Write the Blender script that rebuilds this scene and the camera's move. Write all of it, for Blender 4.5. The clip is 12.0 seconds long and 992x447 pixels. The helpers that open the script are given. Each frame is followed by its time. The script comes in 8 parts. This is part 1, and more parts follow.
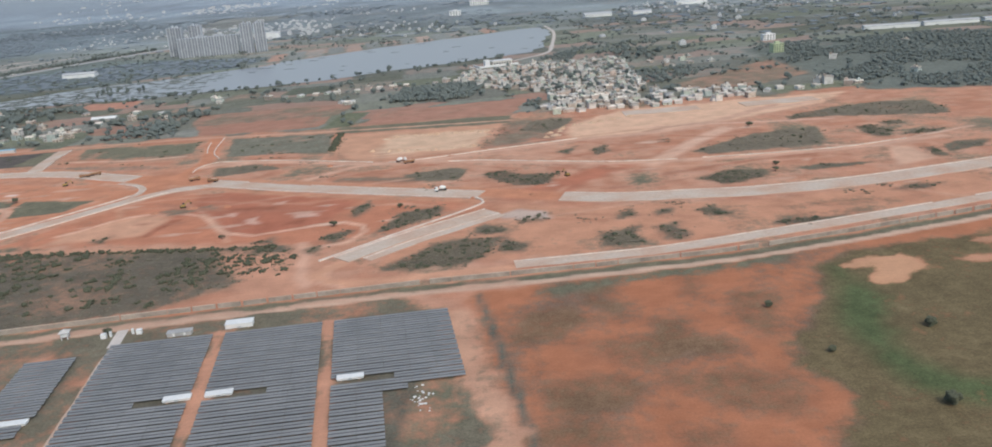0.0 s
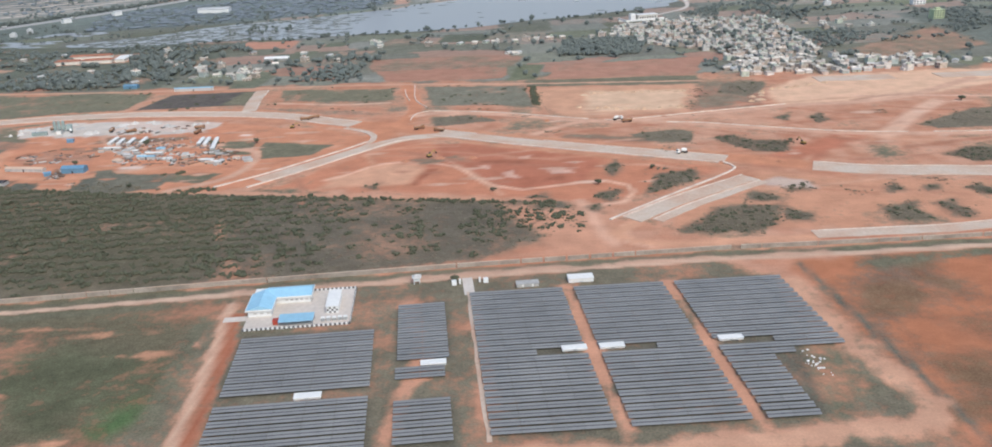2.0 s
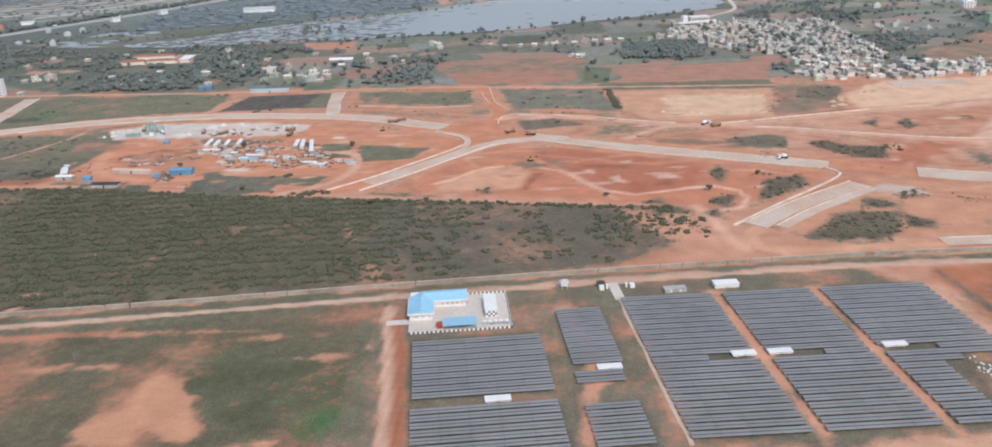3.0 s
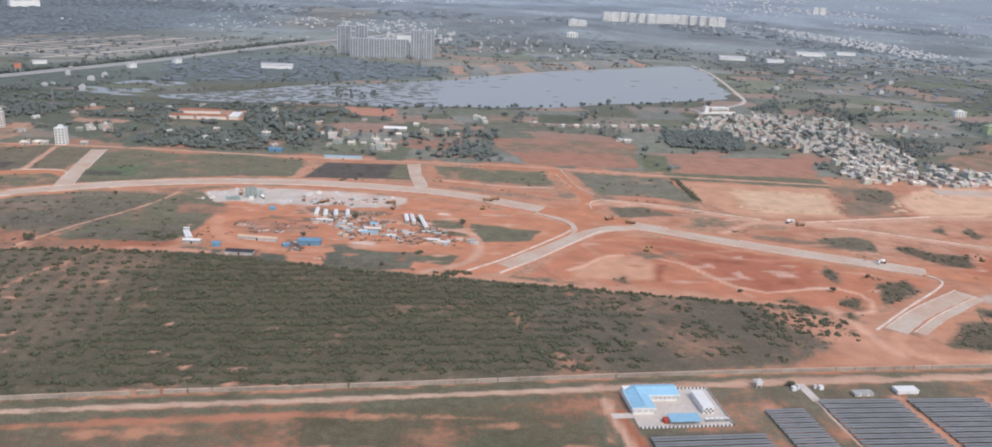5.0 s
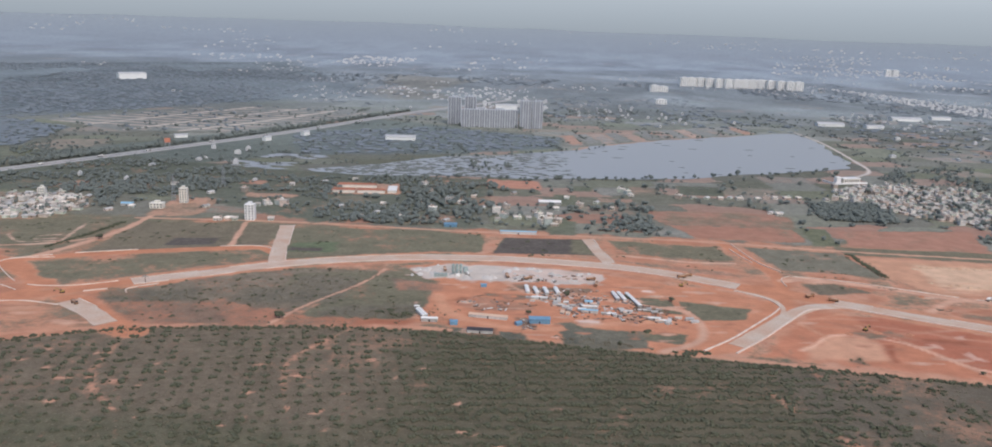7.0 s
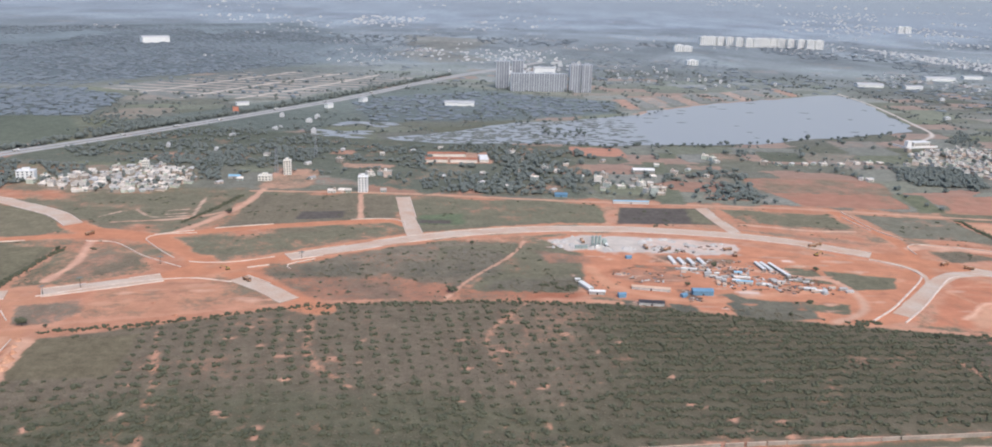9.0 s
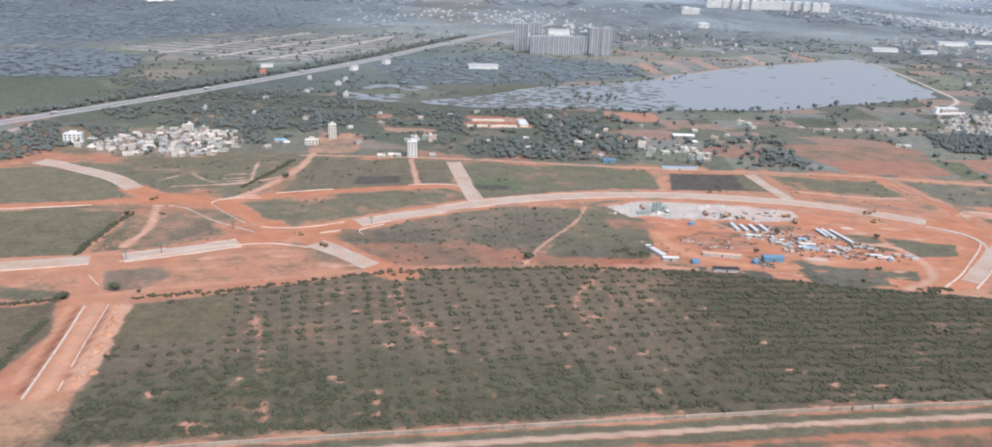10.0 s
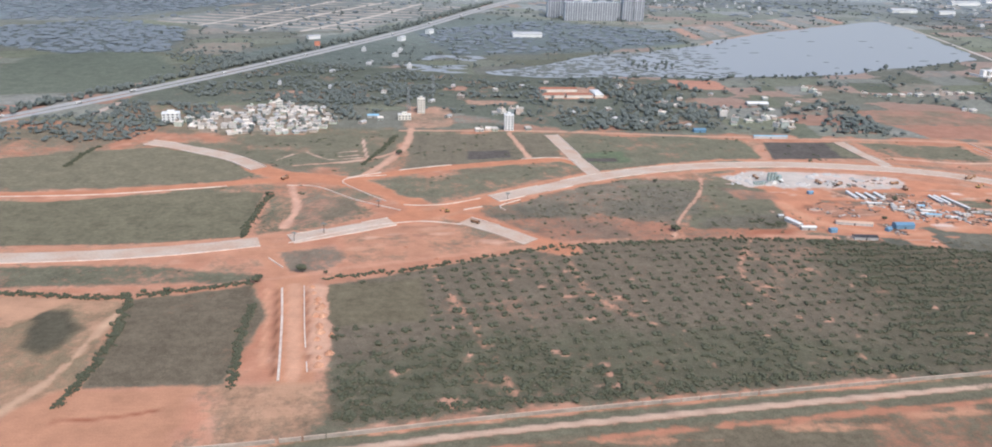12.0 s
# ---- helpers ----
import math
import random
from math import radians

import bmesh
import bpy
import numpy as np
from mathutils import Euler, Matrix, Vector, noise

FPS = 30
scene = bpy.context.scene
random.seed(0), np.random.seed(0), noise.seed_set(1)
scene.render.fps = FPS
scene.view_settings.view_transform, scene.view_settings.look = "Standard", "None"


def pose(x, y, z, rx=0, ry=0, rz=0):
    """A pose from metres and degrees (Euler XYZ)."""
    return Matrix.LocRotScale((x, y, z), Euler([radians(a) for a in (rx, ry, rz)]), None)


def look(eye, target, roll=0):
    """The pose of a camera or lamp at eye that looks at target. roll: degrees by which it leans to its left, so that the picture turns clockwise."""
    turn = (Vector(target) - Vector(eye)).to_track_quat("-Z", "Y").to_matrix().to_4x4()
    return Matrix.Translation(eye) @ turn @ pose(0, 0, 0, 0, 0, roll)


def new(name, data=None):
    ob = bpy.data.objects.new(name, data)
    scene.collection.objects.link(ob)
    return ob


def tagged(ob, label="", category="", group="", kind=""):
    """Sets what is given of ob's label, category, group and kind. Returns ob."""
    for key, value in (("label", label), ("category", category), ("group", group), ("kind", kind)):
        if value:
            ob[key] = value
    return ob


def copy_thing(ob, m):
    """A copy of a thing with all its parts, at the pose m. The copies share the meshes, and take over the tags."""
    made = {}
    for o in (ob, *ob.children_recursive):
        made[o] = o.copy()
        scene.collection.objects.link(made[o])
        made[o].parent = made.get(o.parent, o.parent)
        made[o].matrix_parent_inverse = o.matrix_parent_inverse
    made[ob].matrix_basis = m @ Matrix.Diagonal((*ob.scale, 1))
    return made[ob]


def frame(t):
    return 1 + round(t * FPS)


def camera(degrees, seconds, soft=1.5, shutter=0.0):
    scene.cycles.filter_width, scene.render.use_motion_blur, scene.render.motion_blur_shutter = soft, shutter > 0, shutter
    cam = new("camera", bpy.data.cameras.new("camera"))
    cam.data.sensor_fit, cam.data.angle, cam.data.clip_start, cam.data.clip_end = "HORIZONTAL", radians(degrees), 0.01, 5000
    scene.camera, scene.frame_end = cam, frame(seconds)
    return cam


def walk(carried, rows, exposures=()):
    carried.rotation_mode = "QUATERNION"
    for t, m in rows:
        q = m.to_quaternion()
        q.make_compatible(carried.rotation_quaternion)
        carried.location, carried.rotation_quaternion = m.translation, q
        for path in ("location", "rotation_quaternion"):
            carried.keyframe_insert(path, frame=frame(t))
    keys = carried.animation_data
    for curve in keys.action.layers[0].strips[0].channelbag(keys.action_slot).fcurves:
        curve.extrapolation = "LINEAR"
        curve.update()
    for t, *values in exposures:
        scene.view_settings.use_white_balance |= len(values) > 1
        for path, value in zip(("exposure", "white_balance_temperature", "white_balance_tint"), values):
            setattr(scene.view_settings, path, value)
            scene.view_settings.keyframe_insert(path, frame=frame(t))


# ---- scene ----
UNIT = 0.48  # metres to a unit of the plan
cam = camera(60.8, 12.0, soft=1.75)
PATH = [
    (0, (0.643, -2.41, 154.95), (0.656, -0.499, 154.359), -4.3),
    (0.5, (-34.502, -6.594, 160.411), (-34.514, -4.697, 159.78), -3.6),
    (1, (-70.243, -8.552, 165.789), (-70.277, -6.664, 165.13), -2.9),
    (1.5, (-105.999, -15.462, 172.401), (-106.066, -13.582, 171.72), -2.6),
    (2, (-141.715, -20.229, 178.643), (-141.811, -18.361, 177.934), -2.4),
    (2.5, (-177.54, -25.202, 184.646), (-177.66, -23.342, 183.919), -2.5),
    (2.7, (-191.736, -27.576, 186.178), (-191.859, -25.714, 185.456), -2.5),
    (4.3, (-314.549, -45.459, 209.711), (-314.484, -43.575, 209.042), 1.5),
    (4.5, (-329.245, -47.196, 211.635), (-329.179, -45.293, 211.022), 2.0),
    (5, (-365.825, -50.828, 216.949), (-365.764, -48.917, 216.363), 2.8),
    (5.5, (-402.043, -56.346, 221.98), (-401.999, -54.413, 221.466), 3.3),
    (6, (-438.858, -62.3, 226.616), (-438.836, -60.361, 226.126), 3.3),
    (6.5, (-474.963, -67.57, 230.932), (-474.973, -65.627, 230.46), 2.7),
    (7, (-511.344, -72.266, 234.52), (-511.397, -70.319, 234.064), 2.0),
    (7.2, (-525.062, -74.003, 235.192), (-525.131, -72.056, 234.739), 1.7),
    (8.8, (-643.459, -86.464, 246.968), (-643.489, -84.535, 246.44), 1.8),
    (9, (-658.488, -87.306, 247.489), (-658.509, -85.383, 246.938), 1.7),
    (9.5, (-695.599, -90.536, 249.603), (-695.602, -88.624, 249.017), 2.0),
    (10, (-732.474, -93.96, 251.506), (-732.462, -92.064, 250.869), 2.2),
    (10.5, (-769.543, -97.881, 254.404), (-769.514, -96.0, 253.724), 2.2),
    (11, (-806.971, -101.233, 257.733), (-806.932, -99.359, 257.036), 2.1),
    (11.5, (-844.913, -107.087, 261.268), (-844.86, -105.221, 260.551), 2.0),
    (12, (-882.41, -109.86, 264.824), (-882.335, -107.995, 264.105), 1.7),
]
walk(cam, [(t, look(Vector(eye) * UNIT, Vector(target) * UNIT, roll)) for t, eye, target, roll in PATH], [(0.0, 0.38, 6200, 3), (1.0, 0.56, 6150, 3), (2.0, 0.58, 6150, 4), (4.5, 0.54, 6250, 9), (6.5, 0.32, 6250, 10), (9.5, 0.72, 6200, 9), (12.0, 0.76, 6150, 8)])

# ---- light: a hazy, thinly overcast day ----
world = bpy.data.worlds.new("hazy_sky")
scene.world = world
world.use_nodes = True
wn = world.node_tree.nodes
wl = world.node_tree.links
sky = wn.new("ShaderNodeTexSky")
sky.sky_type = "NISHITA"
sky.sun_disc = False
sky.sun_elevation = radians(50)
sky.sun_rotation = radians(150)
sky.altitude = 900
sky.air_density = 1.0
sky.dust_density = 5.0
sky.ozone_density = 1.0
wl.new(sky.outputs["Color"], wn["Background"].inputs["Color"])
wn["Background"].inputs["Strength"].default_value = 0.15

sun = new("sun", bpy.data.lights.new("sun", "SUN"))
sun.data.energy = 0.9
sun.data.angle = radians(20)
sun.data.color = (1.0, 0.93, 0.83)
sun.matrix_world = look((260, -450, 620), (0, 0, 0))

# ---- materials ----
def mat(name, colour, rough=0.9, metal=0.0, vary=0.18, scale=0.8, bump=0.0, second=None, big=0.06, random_tint=0.0):
    """A weathered surface: base colour broken by fine grain and by larger stains towards a second colour."""
    m = bpy.data.materials.new(name)
    m.use_nodes = True
    n, l = m.node_tree.nodes, m.node_tree.links
    b = n["Principled BSDF"]
    b.inputs["Roughness"].default_value = rough
    b.inputs["Metallic"].default_value = metal
    b.inputs["Specular IOR Level"].default_value = 0.25
    geo = n.new("ShaderNodeNewGeometry")
    fine = n.new("ShaderNodeTexNoise")
    fine.inputs["Scale"].default_value = scale / UNIT
    fine.inputs["Detail"].default_value = 5
    l.new(geo.outputs["Position"], fine.inputs["Vector"])
    wide = n.new("ShaderNodeTexNoise")
    wide.inputs["Scale"].default_value = big / UNIT
    wide.inputs["Detail"].default_value = 4
    l.new(geo.outputs["Position"], wide.inputs["Vector"])
    ramp = n.new("ShaderNodeMapRange")
    ramp.inputs["From Min"].default_value = 0.38
    ramp.inputs["From Max"].default_value = 0.68
    l.new(wide.outputs["Fac"], ramp.inputs["Value"])
    mix = n.new("ShaderNodeMix")
    mix.data_type = "RGBA"
    mix.inputs["A"].default_value = (*colour, 1)
    mix.inputs["B"].default_value = (*(second or [c * (1 - vary) for c in colour]), 1)
    l.new(ramp.outputs["Result"], mix.inputs["Factor"])
    val = n.new("ShaderNodeMapRange")
    val.inputs["From Min"].default_value = 0.25
    val.inputs["From Max"].default_value = 0.75
    val.inputs["To Min"].default_value = 1 - vary
    val.inputs["To Max"].default_value = 1 + vary
    l.new(fine.outputs["Fac"], val.inputs["Value"])
    hsv = n.new("ShaderNodeHueSaturation")
    l.new(mix.outputs["Result"], hsv.inputs["Color"])
    if random_tint:
        info = n.new("ShaderNodeObjectInfo")
        tint = n.new("ShaderNodeMapRange")
        tint.inputs["To Min"].default_value = 1 - random_tint
        tint.inputs["To Max"].default_value = 1 + random_tint
        l.new(info.outputs["Random"], tint.inputs["Value"])
        mul = n.new("ShaderNodeMath")
        mul.operation = "MULTIPLY"
        l.new(val.outputs["Result"], mul.inputs[0])
        l.new(tint.outputs["Result"], mul.inputs[1])
        l.new(mul.outputs["Value"], hsv.inputs["Value"])
    else:
        l.new(val.outputs["Result"], hsv.inputs["Value"])
    l.new(hsv.outputs["Color"], b.inputs["Base Color"])
    if bump:
        bp = n.new("ShaderNodeBump")
        bp.inputs["Strength"].default_value = bump
        bp.inputs["Distance"].default_value = 0.15 * UNIT
        l.new(fine.outputs["Fac"], bp.inputs["Height"])
        l.new(bp.outputs["Normal"], b.inputs["Normal"])
    return m


def leaf_mat(name, dark, light, per_tree=0.03):
    """Foliage: every leaf clump has a shade of its own, and stands of trees differ from place to place."""
    m = bpy.data.materials.new(name)
    m.use_nodes = True
    n, l = m.node_tree.nodes, m.node_tree.links
    b = n["Principled BSDF"]
    b.inputs["Roughness"].default_value = 0.8
    b.inputs["Specular IOR Level"].default_value = 0.15
    geo = n.new("ShaderNodeNewGeometry")
    noise_a = n.new("ShaderNodeTexNoise")
    noise_a.inputs["Scale"].default_value = per_tree / UNIT
    noise_a.inputs["Detail"].default_value = 6
    l.new(geo.outputs["Position"], noise_a.inputs["Vector"])
    add = n.new("ShaderNodeMath")
    add.operation = "MULTIPLY_ADD"
    add.inputs[1].default_value = 0.6
    l.new(geo.outputs["Random Per Island"], add.inputs[0])
    shift = n.new("ShaderNodeMath")
    shift.operation = "SUBTRACT"
    shift.inputs[1].default_value = 0.3
    l.new(noise_a.outputs["Fac"], shift.inputs[0])
    l.new(shift.outputs["Value"], add.inputs[2])
    mix = n.new("ShaderNodeMix")
    mix.data_type = "RGBA"
    mix.inputs["A"].default_value = (*dark, 1)
    mix.inputs["B"].default_value = (*light, 1)
    l.new(add.outputs["Value"], mix.inputs["Factor"])
    l.new(mix.outputs["Result"], b.inputs["Base Color"])
    up = n.new("ShaderNodeVectorMath")  # leaves of a clump mostly face the sky, whatever the clump's side
    up.operation = "MULTIPLY_ADD"
    up.inputs[1].default_value = (0.4, 0.4, 0.4)
    up.inputs[2].default_value = (0, 0, 0.75)
    l.new(geo.outputs["Normal"], up.inputs[0])
    unit = n.new("ShaderNodeVectorMath")
    unit.operation = "NORMALIZE"
    l.new(up.outputs["Vector"], unit.inputs[0])
    l.new(unit.outputs["Vector"], b.inputs["Normal"])
    thin = n.new("ShaderNodeBsdfTranslucent")
    l.new(mix.outputs["Result"], thin.inputs["Color"])
    both = n.new("ShaderNodeMixShader")
    both.inputs["Fac"].default_value = 0.22
    l.new(b.outputs["BSDF"], both.inputs[1])
    l.new(thin.outputs["BSDF"], both.inputs[2])
    l.new(both.outputs["Shader"], n["Material Output"].inputs["Surface"])
    return m


def house_paint(name, colours, islands=False):
    """Limewashed and painted plaster; each house takes one of the village's colours."""
    m = mat(name, (0.8, 0.8, 0.8), 0.9, vary=0.12, scale=0.5, big=0.3)
    n, l = m.node_tree.nodes, m.node_tree.links
    info = n.new("ShaderNodeNewGeometry" if islands else "ShaderNodeObjectInfo")
    ramp = n.new("ShaderNodeValToRGB")
    ramp.color_ramp.interpolation = "CONSTANT"
    while len(ramp.color_ramp.elements) < len(colours):
        ramp.color_ramp.elements.new(0.5)
    for i, c in enumerate(colours):
        ramp.color_ramp.elements[i].position = i / len(colours)
        ramp.color_ramp.elements[i].color = (*c, 1)
    l.new(info.outputs["Random Per Island" if islands else "Random"], ramp.inputs["Fac"])
    mix = [x for x in n if x.bl_idname == "ShaderNodeMix"][0]
    l.new(ramp.outputs["Color"], mix.inputs["A"])
    dim = n.new("ShaderNodeHueSaturation")
    dim.inputs["Value"].default_value = 0.72
    l.new(ramp.outputs["Color"], dim.inputs["Color"])
    l.new(dim.outputs["Color"], mix.inputs["B"])
    return m


CONCRETE = mat("pale_concrete", (0.560, 0.445, 0.350), 0.9, vary=0.10, scale=0.5, bump=0.1, second=(0.52, 0.345, 0.245), big=0.04)
KERB = mat("new_kerb_concrete", (0.70, 0.59, 0.49), 0.9, vary=0.14, scale=0.7, second=(0.58, 0.42, 0.33), big=0.12)
WALLM = mat("weathered_wall_concrete", (0.38, 0.32, 0.26), 0.95, vary=0.15, scale=0.6, second=(0.25, 0.21, 0.17), big=0.08, random_tint=0.06)
ASPHALT = mat("worn_asphalt", (0.37, 0.355, 0.335), 0.9, vary=0.1, scale=0.3, second=(0.43, 0.40, 0.365))
PANEL = mat("solar_glass", (0.220, 0.214, 0.206), 0.46, vary=0.08, scale=0.1, second=(0.248, 0.240, 0.230), big=0.03, random_tint=0.05)
STEEL = mat("galvanised_steel", (0.42, 0.43, 0.44), 0.55, metal=0.6, vary=0.1)
WHITE = mat("white_painted_steel", (0.76, 0.73, 0.68), 0.6, vary=0.06, scale=0.6)
BLUE_ROOF = mat("blue_roof_sheet", (0.30, 0.50, 0.62), 0.5, vary=0.08, scale=0.4, random_tint=0.08)
BLUE_TARP = mat("blue_tin", (0.16, 0.29, 0.40), 0.6, vary=0.15, scale=0.5, random_tint=0.2)
GREY_TIN = mat("grey_tin_sheet", (0.50, 0.47, 0.43), 0.6, vary=0.2, scale=0.5, random_tint=0.3)
TAN_SHEET = mat("tan_sheet", (0.62, 0.44, 0.32), 0.8, vary=0.1)
PAVING = mat("yard_paving", (0.62, 0.54, 0.47), 0.9, vary=0.1, scale=0.5, second=(0.54, 0.46, 0.39))
BLACK = mat("black_paint", (0.03, 0.03, 0.03), 0.7)
RED = mat("red_paint", (0.45, 0.08, 0.05), 0.6)
GREEN_STEEL = mat("faded_green_steel", (0.33, 0.39, 0.36), 0.6, vary=0.2)
YELLOW = mat("machine_yellow", (0.38, 0.25, 0.08), 0.5, vary=0.15)
RUBBER = mat("tyre_rubber", (0.03, 0.03, 0.03), 0.9)
GLASS_DARK = mat("dark_window_glass", (0.05, 0.06, 0.07), 0.25, vary=0.1)
# dark tower openings lightened, with haze in their colour
HAZY_GLASS = mat("hazed_unglazed_opening", (0.22, 0.23, 0.25), 0.6, vary=0.1)
CAB = mat("truck_cab_orange", (0.33, 0.18, 0.10), 0.5, vary=0.1)
VILLAGE_COLOURS = [(0.68, 0.62, 0.55), (0.56, 0.46, 0.37), (0.47, 0.50, 0.45), (0.76, 0.71, 0.64), (0.40, 0.33, 0.27), (0.56, 0.58, 0.47), (0.64, 0.50, 0.41), (0.64, 0.60, 0.54)]
PLASTER = house_paint("painted_plaster", VILLAGE_COLOURS)
LANE_PLASTER = house_paint("painted_lane_plaster", VILLAGE_COLOURS, True)
ROOFTOP = mat("weathered_flat_roof", (0.66, 0.60, 0.53), 0.95, vary=0.2, scale=0.3, random_tint=0.36, second=(0.50, 0.44, 0.38), big=0.1)
TILE_RED = mat("red_tiled_roof", (0.38, 0.17, 0.11), 0.9, vary=0.2, scale=0.8)
# white plaster of far buildings, dulled in colour for the haze
FAR_WHITE = mat("hazed_white_plaster", (0.58, 0.565, 0.54), 0.9, vary=0.2, scale=0.02, second=(0.42, 0.41, 0.40), big=0.02)
WHITE_WALL = mat("white_plaster", (0.76, 0.74, 0.70), 0.9, vary=0.08, scale=0.4)
TAN_WALL = mat("cream_plaster", (0.72, 0.67, 0.58), 0.9, vary=0.08, scale=0.4)
GREY_WALL = mat("raw_grey_concrete", (0.47, 0.48, 0.50), 0.95, vary=0.12, scale=0.2, random_tint=0.1)
LIME = mat("lime_green_plaster", (0.48, 0.52, 0.33), 0.9)
BARK = mat("bark", (0.12, 0.09, 0.065), 0.95, vary=0.3, scale=3)
RUBBLE = mat("rubble_stone", (0.52, 0.36, 0.26), 0.95, vary=0.25, scale=0.9, random_tint=0.2)
GRAVEL = mat("crushed_stone", (0.60, 0.55, 0.50), 0.95, vary=0.2, scale=0.9, bump=0.3, second=(0.46, 0.42, 0.38), big=0.04)
BUSH_LEAF = leaf_mat("orchard_leaf", (0.104, 0.107, 0.067), (0.166, 0.163, 0.105), 0.02)
SCRUB_LEAF = leaf_mat("dry_scrub_leaf", (0.172, 0.148, 0.100), (0.250, 0.208, 0.144), 0.03)
# leaf colour paled and greyed to hold the haze over the trees
HAZED_TREE_LEAF = leaf_mat("hazed_tree_leaf", (0.165, 0.185, 0.165), (0.232, 0.252, 0.222), 0.015)
# far woods carry stronger haze in their leaf colour, pale blue-grey
HAZED_FAR_LEAF = leaf_mat("hazed_far_leaf", (0.232, 0.258, 0.271), (0.266, 0.293, 0.306), 0.006)


def water_mat():
    m = bpy.data.materials.new("lake_water")
    m.use_nodes = True
    n, l = m.node_tree.nodes, m.node_tree.links
    b = n["Principled BSDF"]
    b.inputs["Base Color"].default_value = (0.265, 0.255, 0.245, 1)
    b.inputs["Roughness"].default_value = 0.28
    geo = n.new("ShaderNodeNewGeometry")
    no = n.new("ShaderNodeTexNoise")
    no.inputs["Scale"].default_value = 0.25 / UNIT
    no.inputs["Detail"].default_value = 4
    l.new(geo.outputs["Position"], no.inputs["Vector"])
    bp = n.new("ShaderNodeBump")
    bp.inputs["Strength"].default_value = 0.12
    l.new(no.outputs["Fac"], bp.inputs["Height"])
    l.new(bp.outputs["Normal"], b.inputs["Normal"])
    return m


WATER = water_mat()


def ground_mat():
    """Laterite soil with turf over it: the mesh carries soil colour, turf colour and how densely turf covers the soil."""
    m = bpy.data.materials.new("laterite_and_turf")
    m.use_nodes = True
    n, l = m.node_tree.nodes, m.node_tree.links
    b = n["Principled BSDF"]
    b.inputs["Roughness"].default_value = 0.95
    b.inputs["Specular IOR Level"].default_value = 0.1
    soil = n.new("ShaderNodeAttribute")
    soil.attribute_name = "soil"
    turf = n.new("ShaderNodeAttribute")
    turf.attribute_name = "turf"
    cover = n.new("ShaderNodeAttribute")
    cover.attribute_name = "cover"
    geo = n.new("ShaderNodeNewGeometry")

    def noise_at(scale, detail, rough=0.55):
        t = n.new("ShaderNodeTexNoise")
        t.inputs["Scale"].default_value = scale / UNIT
        t.inputs["Detail"].default_value = detail
        t.inputs["Roughness"].default_value = rough
        l.new(geo.outputs["Position"], t.inputs["Vector"])
        return t

    def span(src, a, c, lo, hi):
        r = n.new("ShaderNodeMapRange")
        r.inputs["From Min"].default_value = a
        r.inputs["From Max"].default_value = c
        r.inputs["To Min"].default_value = lo
        r.inputs["To Max"].default_value = hi
        l.new(src, r.inputs["Value"])
        return r.outputs["Result"]

    def math_node(op, a, c):
        k = n.new("ShaderNodeMath")
        k.operation = op
        l.new(a, k.inputs[0])
        if isinstance(c, float):
            k.inputs[1].default_value = c
        else:
            l.new(c, k.inputs[1])
        return k.outputs["Value"]

    tufts = noise_at(0.10 / UNIT, 8, 0.60)
    edge = math_node("ADD", cover.outputs["Fac"], span(tufts.outputs["Fac"], 0.2, 0.8, -0.34, 0.34))
    amount = span(edge, 0.28, 0.72, 0.0, 1.0)
    lie = n.new("ShaderNodeMapping")
    lie.inputs["Rotation"].default_value = (0, 0, radians(-12))
    lie.inputs["Scale"].default_value = (0.05 / UNIT, 0.2 / UNIT, 0.2)
    l.new(geo.outputs["Position"], lie.inputs["Vector"])
    drag = noise_at(1.0, 6, 0.6)
    l.new(lie.outputs["Vector"], drag.inputs["Vector"])
    grain = noise_at(0.5 / UNIT, 6, 0.65)
    broad = noise_at(0.028 / UNIT, 5)
    soil_v = n.new("ShaderNodeHueSaturation")
    l.new(soil.outputs["Color"], soil_v.inputs["Color"])
    l.new(math_node("MULTIPLY", math_node("MULTIPLY", span(grain.outputs["Fac"], 0.3, 0.7, 0.88, 1.10), span(drag.outputs["Fac"], 0.3, 0.7, 0.95, 1.05)), span(broad.outputs["Fac"], 0.3, 0.7, 0.86, 1.12)), soil_v.inputs["Value"])
    turf_v = n.new("ShaderNodeHueSaturation")
    l.new(turf.outputs["Color"], turf_v.inputs["Color"])
    l.new(math_node("MULTIPLY", math_node("MULTIPLY", span(grain.outputs["Fac"], 0.3, 0.7, 0.72, 1.28), span(tufts.outputs["Fac"], 0.3, 0.7, 0.80, 1.20)), span(broad.outputs["Fac"], 0.3, 0.7, 0.84, 1.16)), turf_v.inputs["Value"])
    mix = n.new("ShaderNodeMix")
    mix.data_type = "RGBA"
    l.new(amount, mix.inputs["Factor"])
    l.new(soil_v.outputs["Color"], mix.inputs["A"])
    l.new(turf_v.outputs["Color"], mix.inputs["B"])
    l.new(mix.outputs["Result"], b.inputs["Base Color"])
    bp = n.new("ShaderNodeBump")
    bp.inputs["Strength"].default_value = 0.35
    bp.inputs["Distance"].default_value = 0.4 * UNIT
    l.new(grain.outputs["Fac"], bp.inputs["Height"])
    l.new(bp.outputs["Normal"], b.inputs["Normal"])
    return m


GROUND = ground_mat()

# ---- shapes of the plan ----
rng = np.random.default_rng(7)


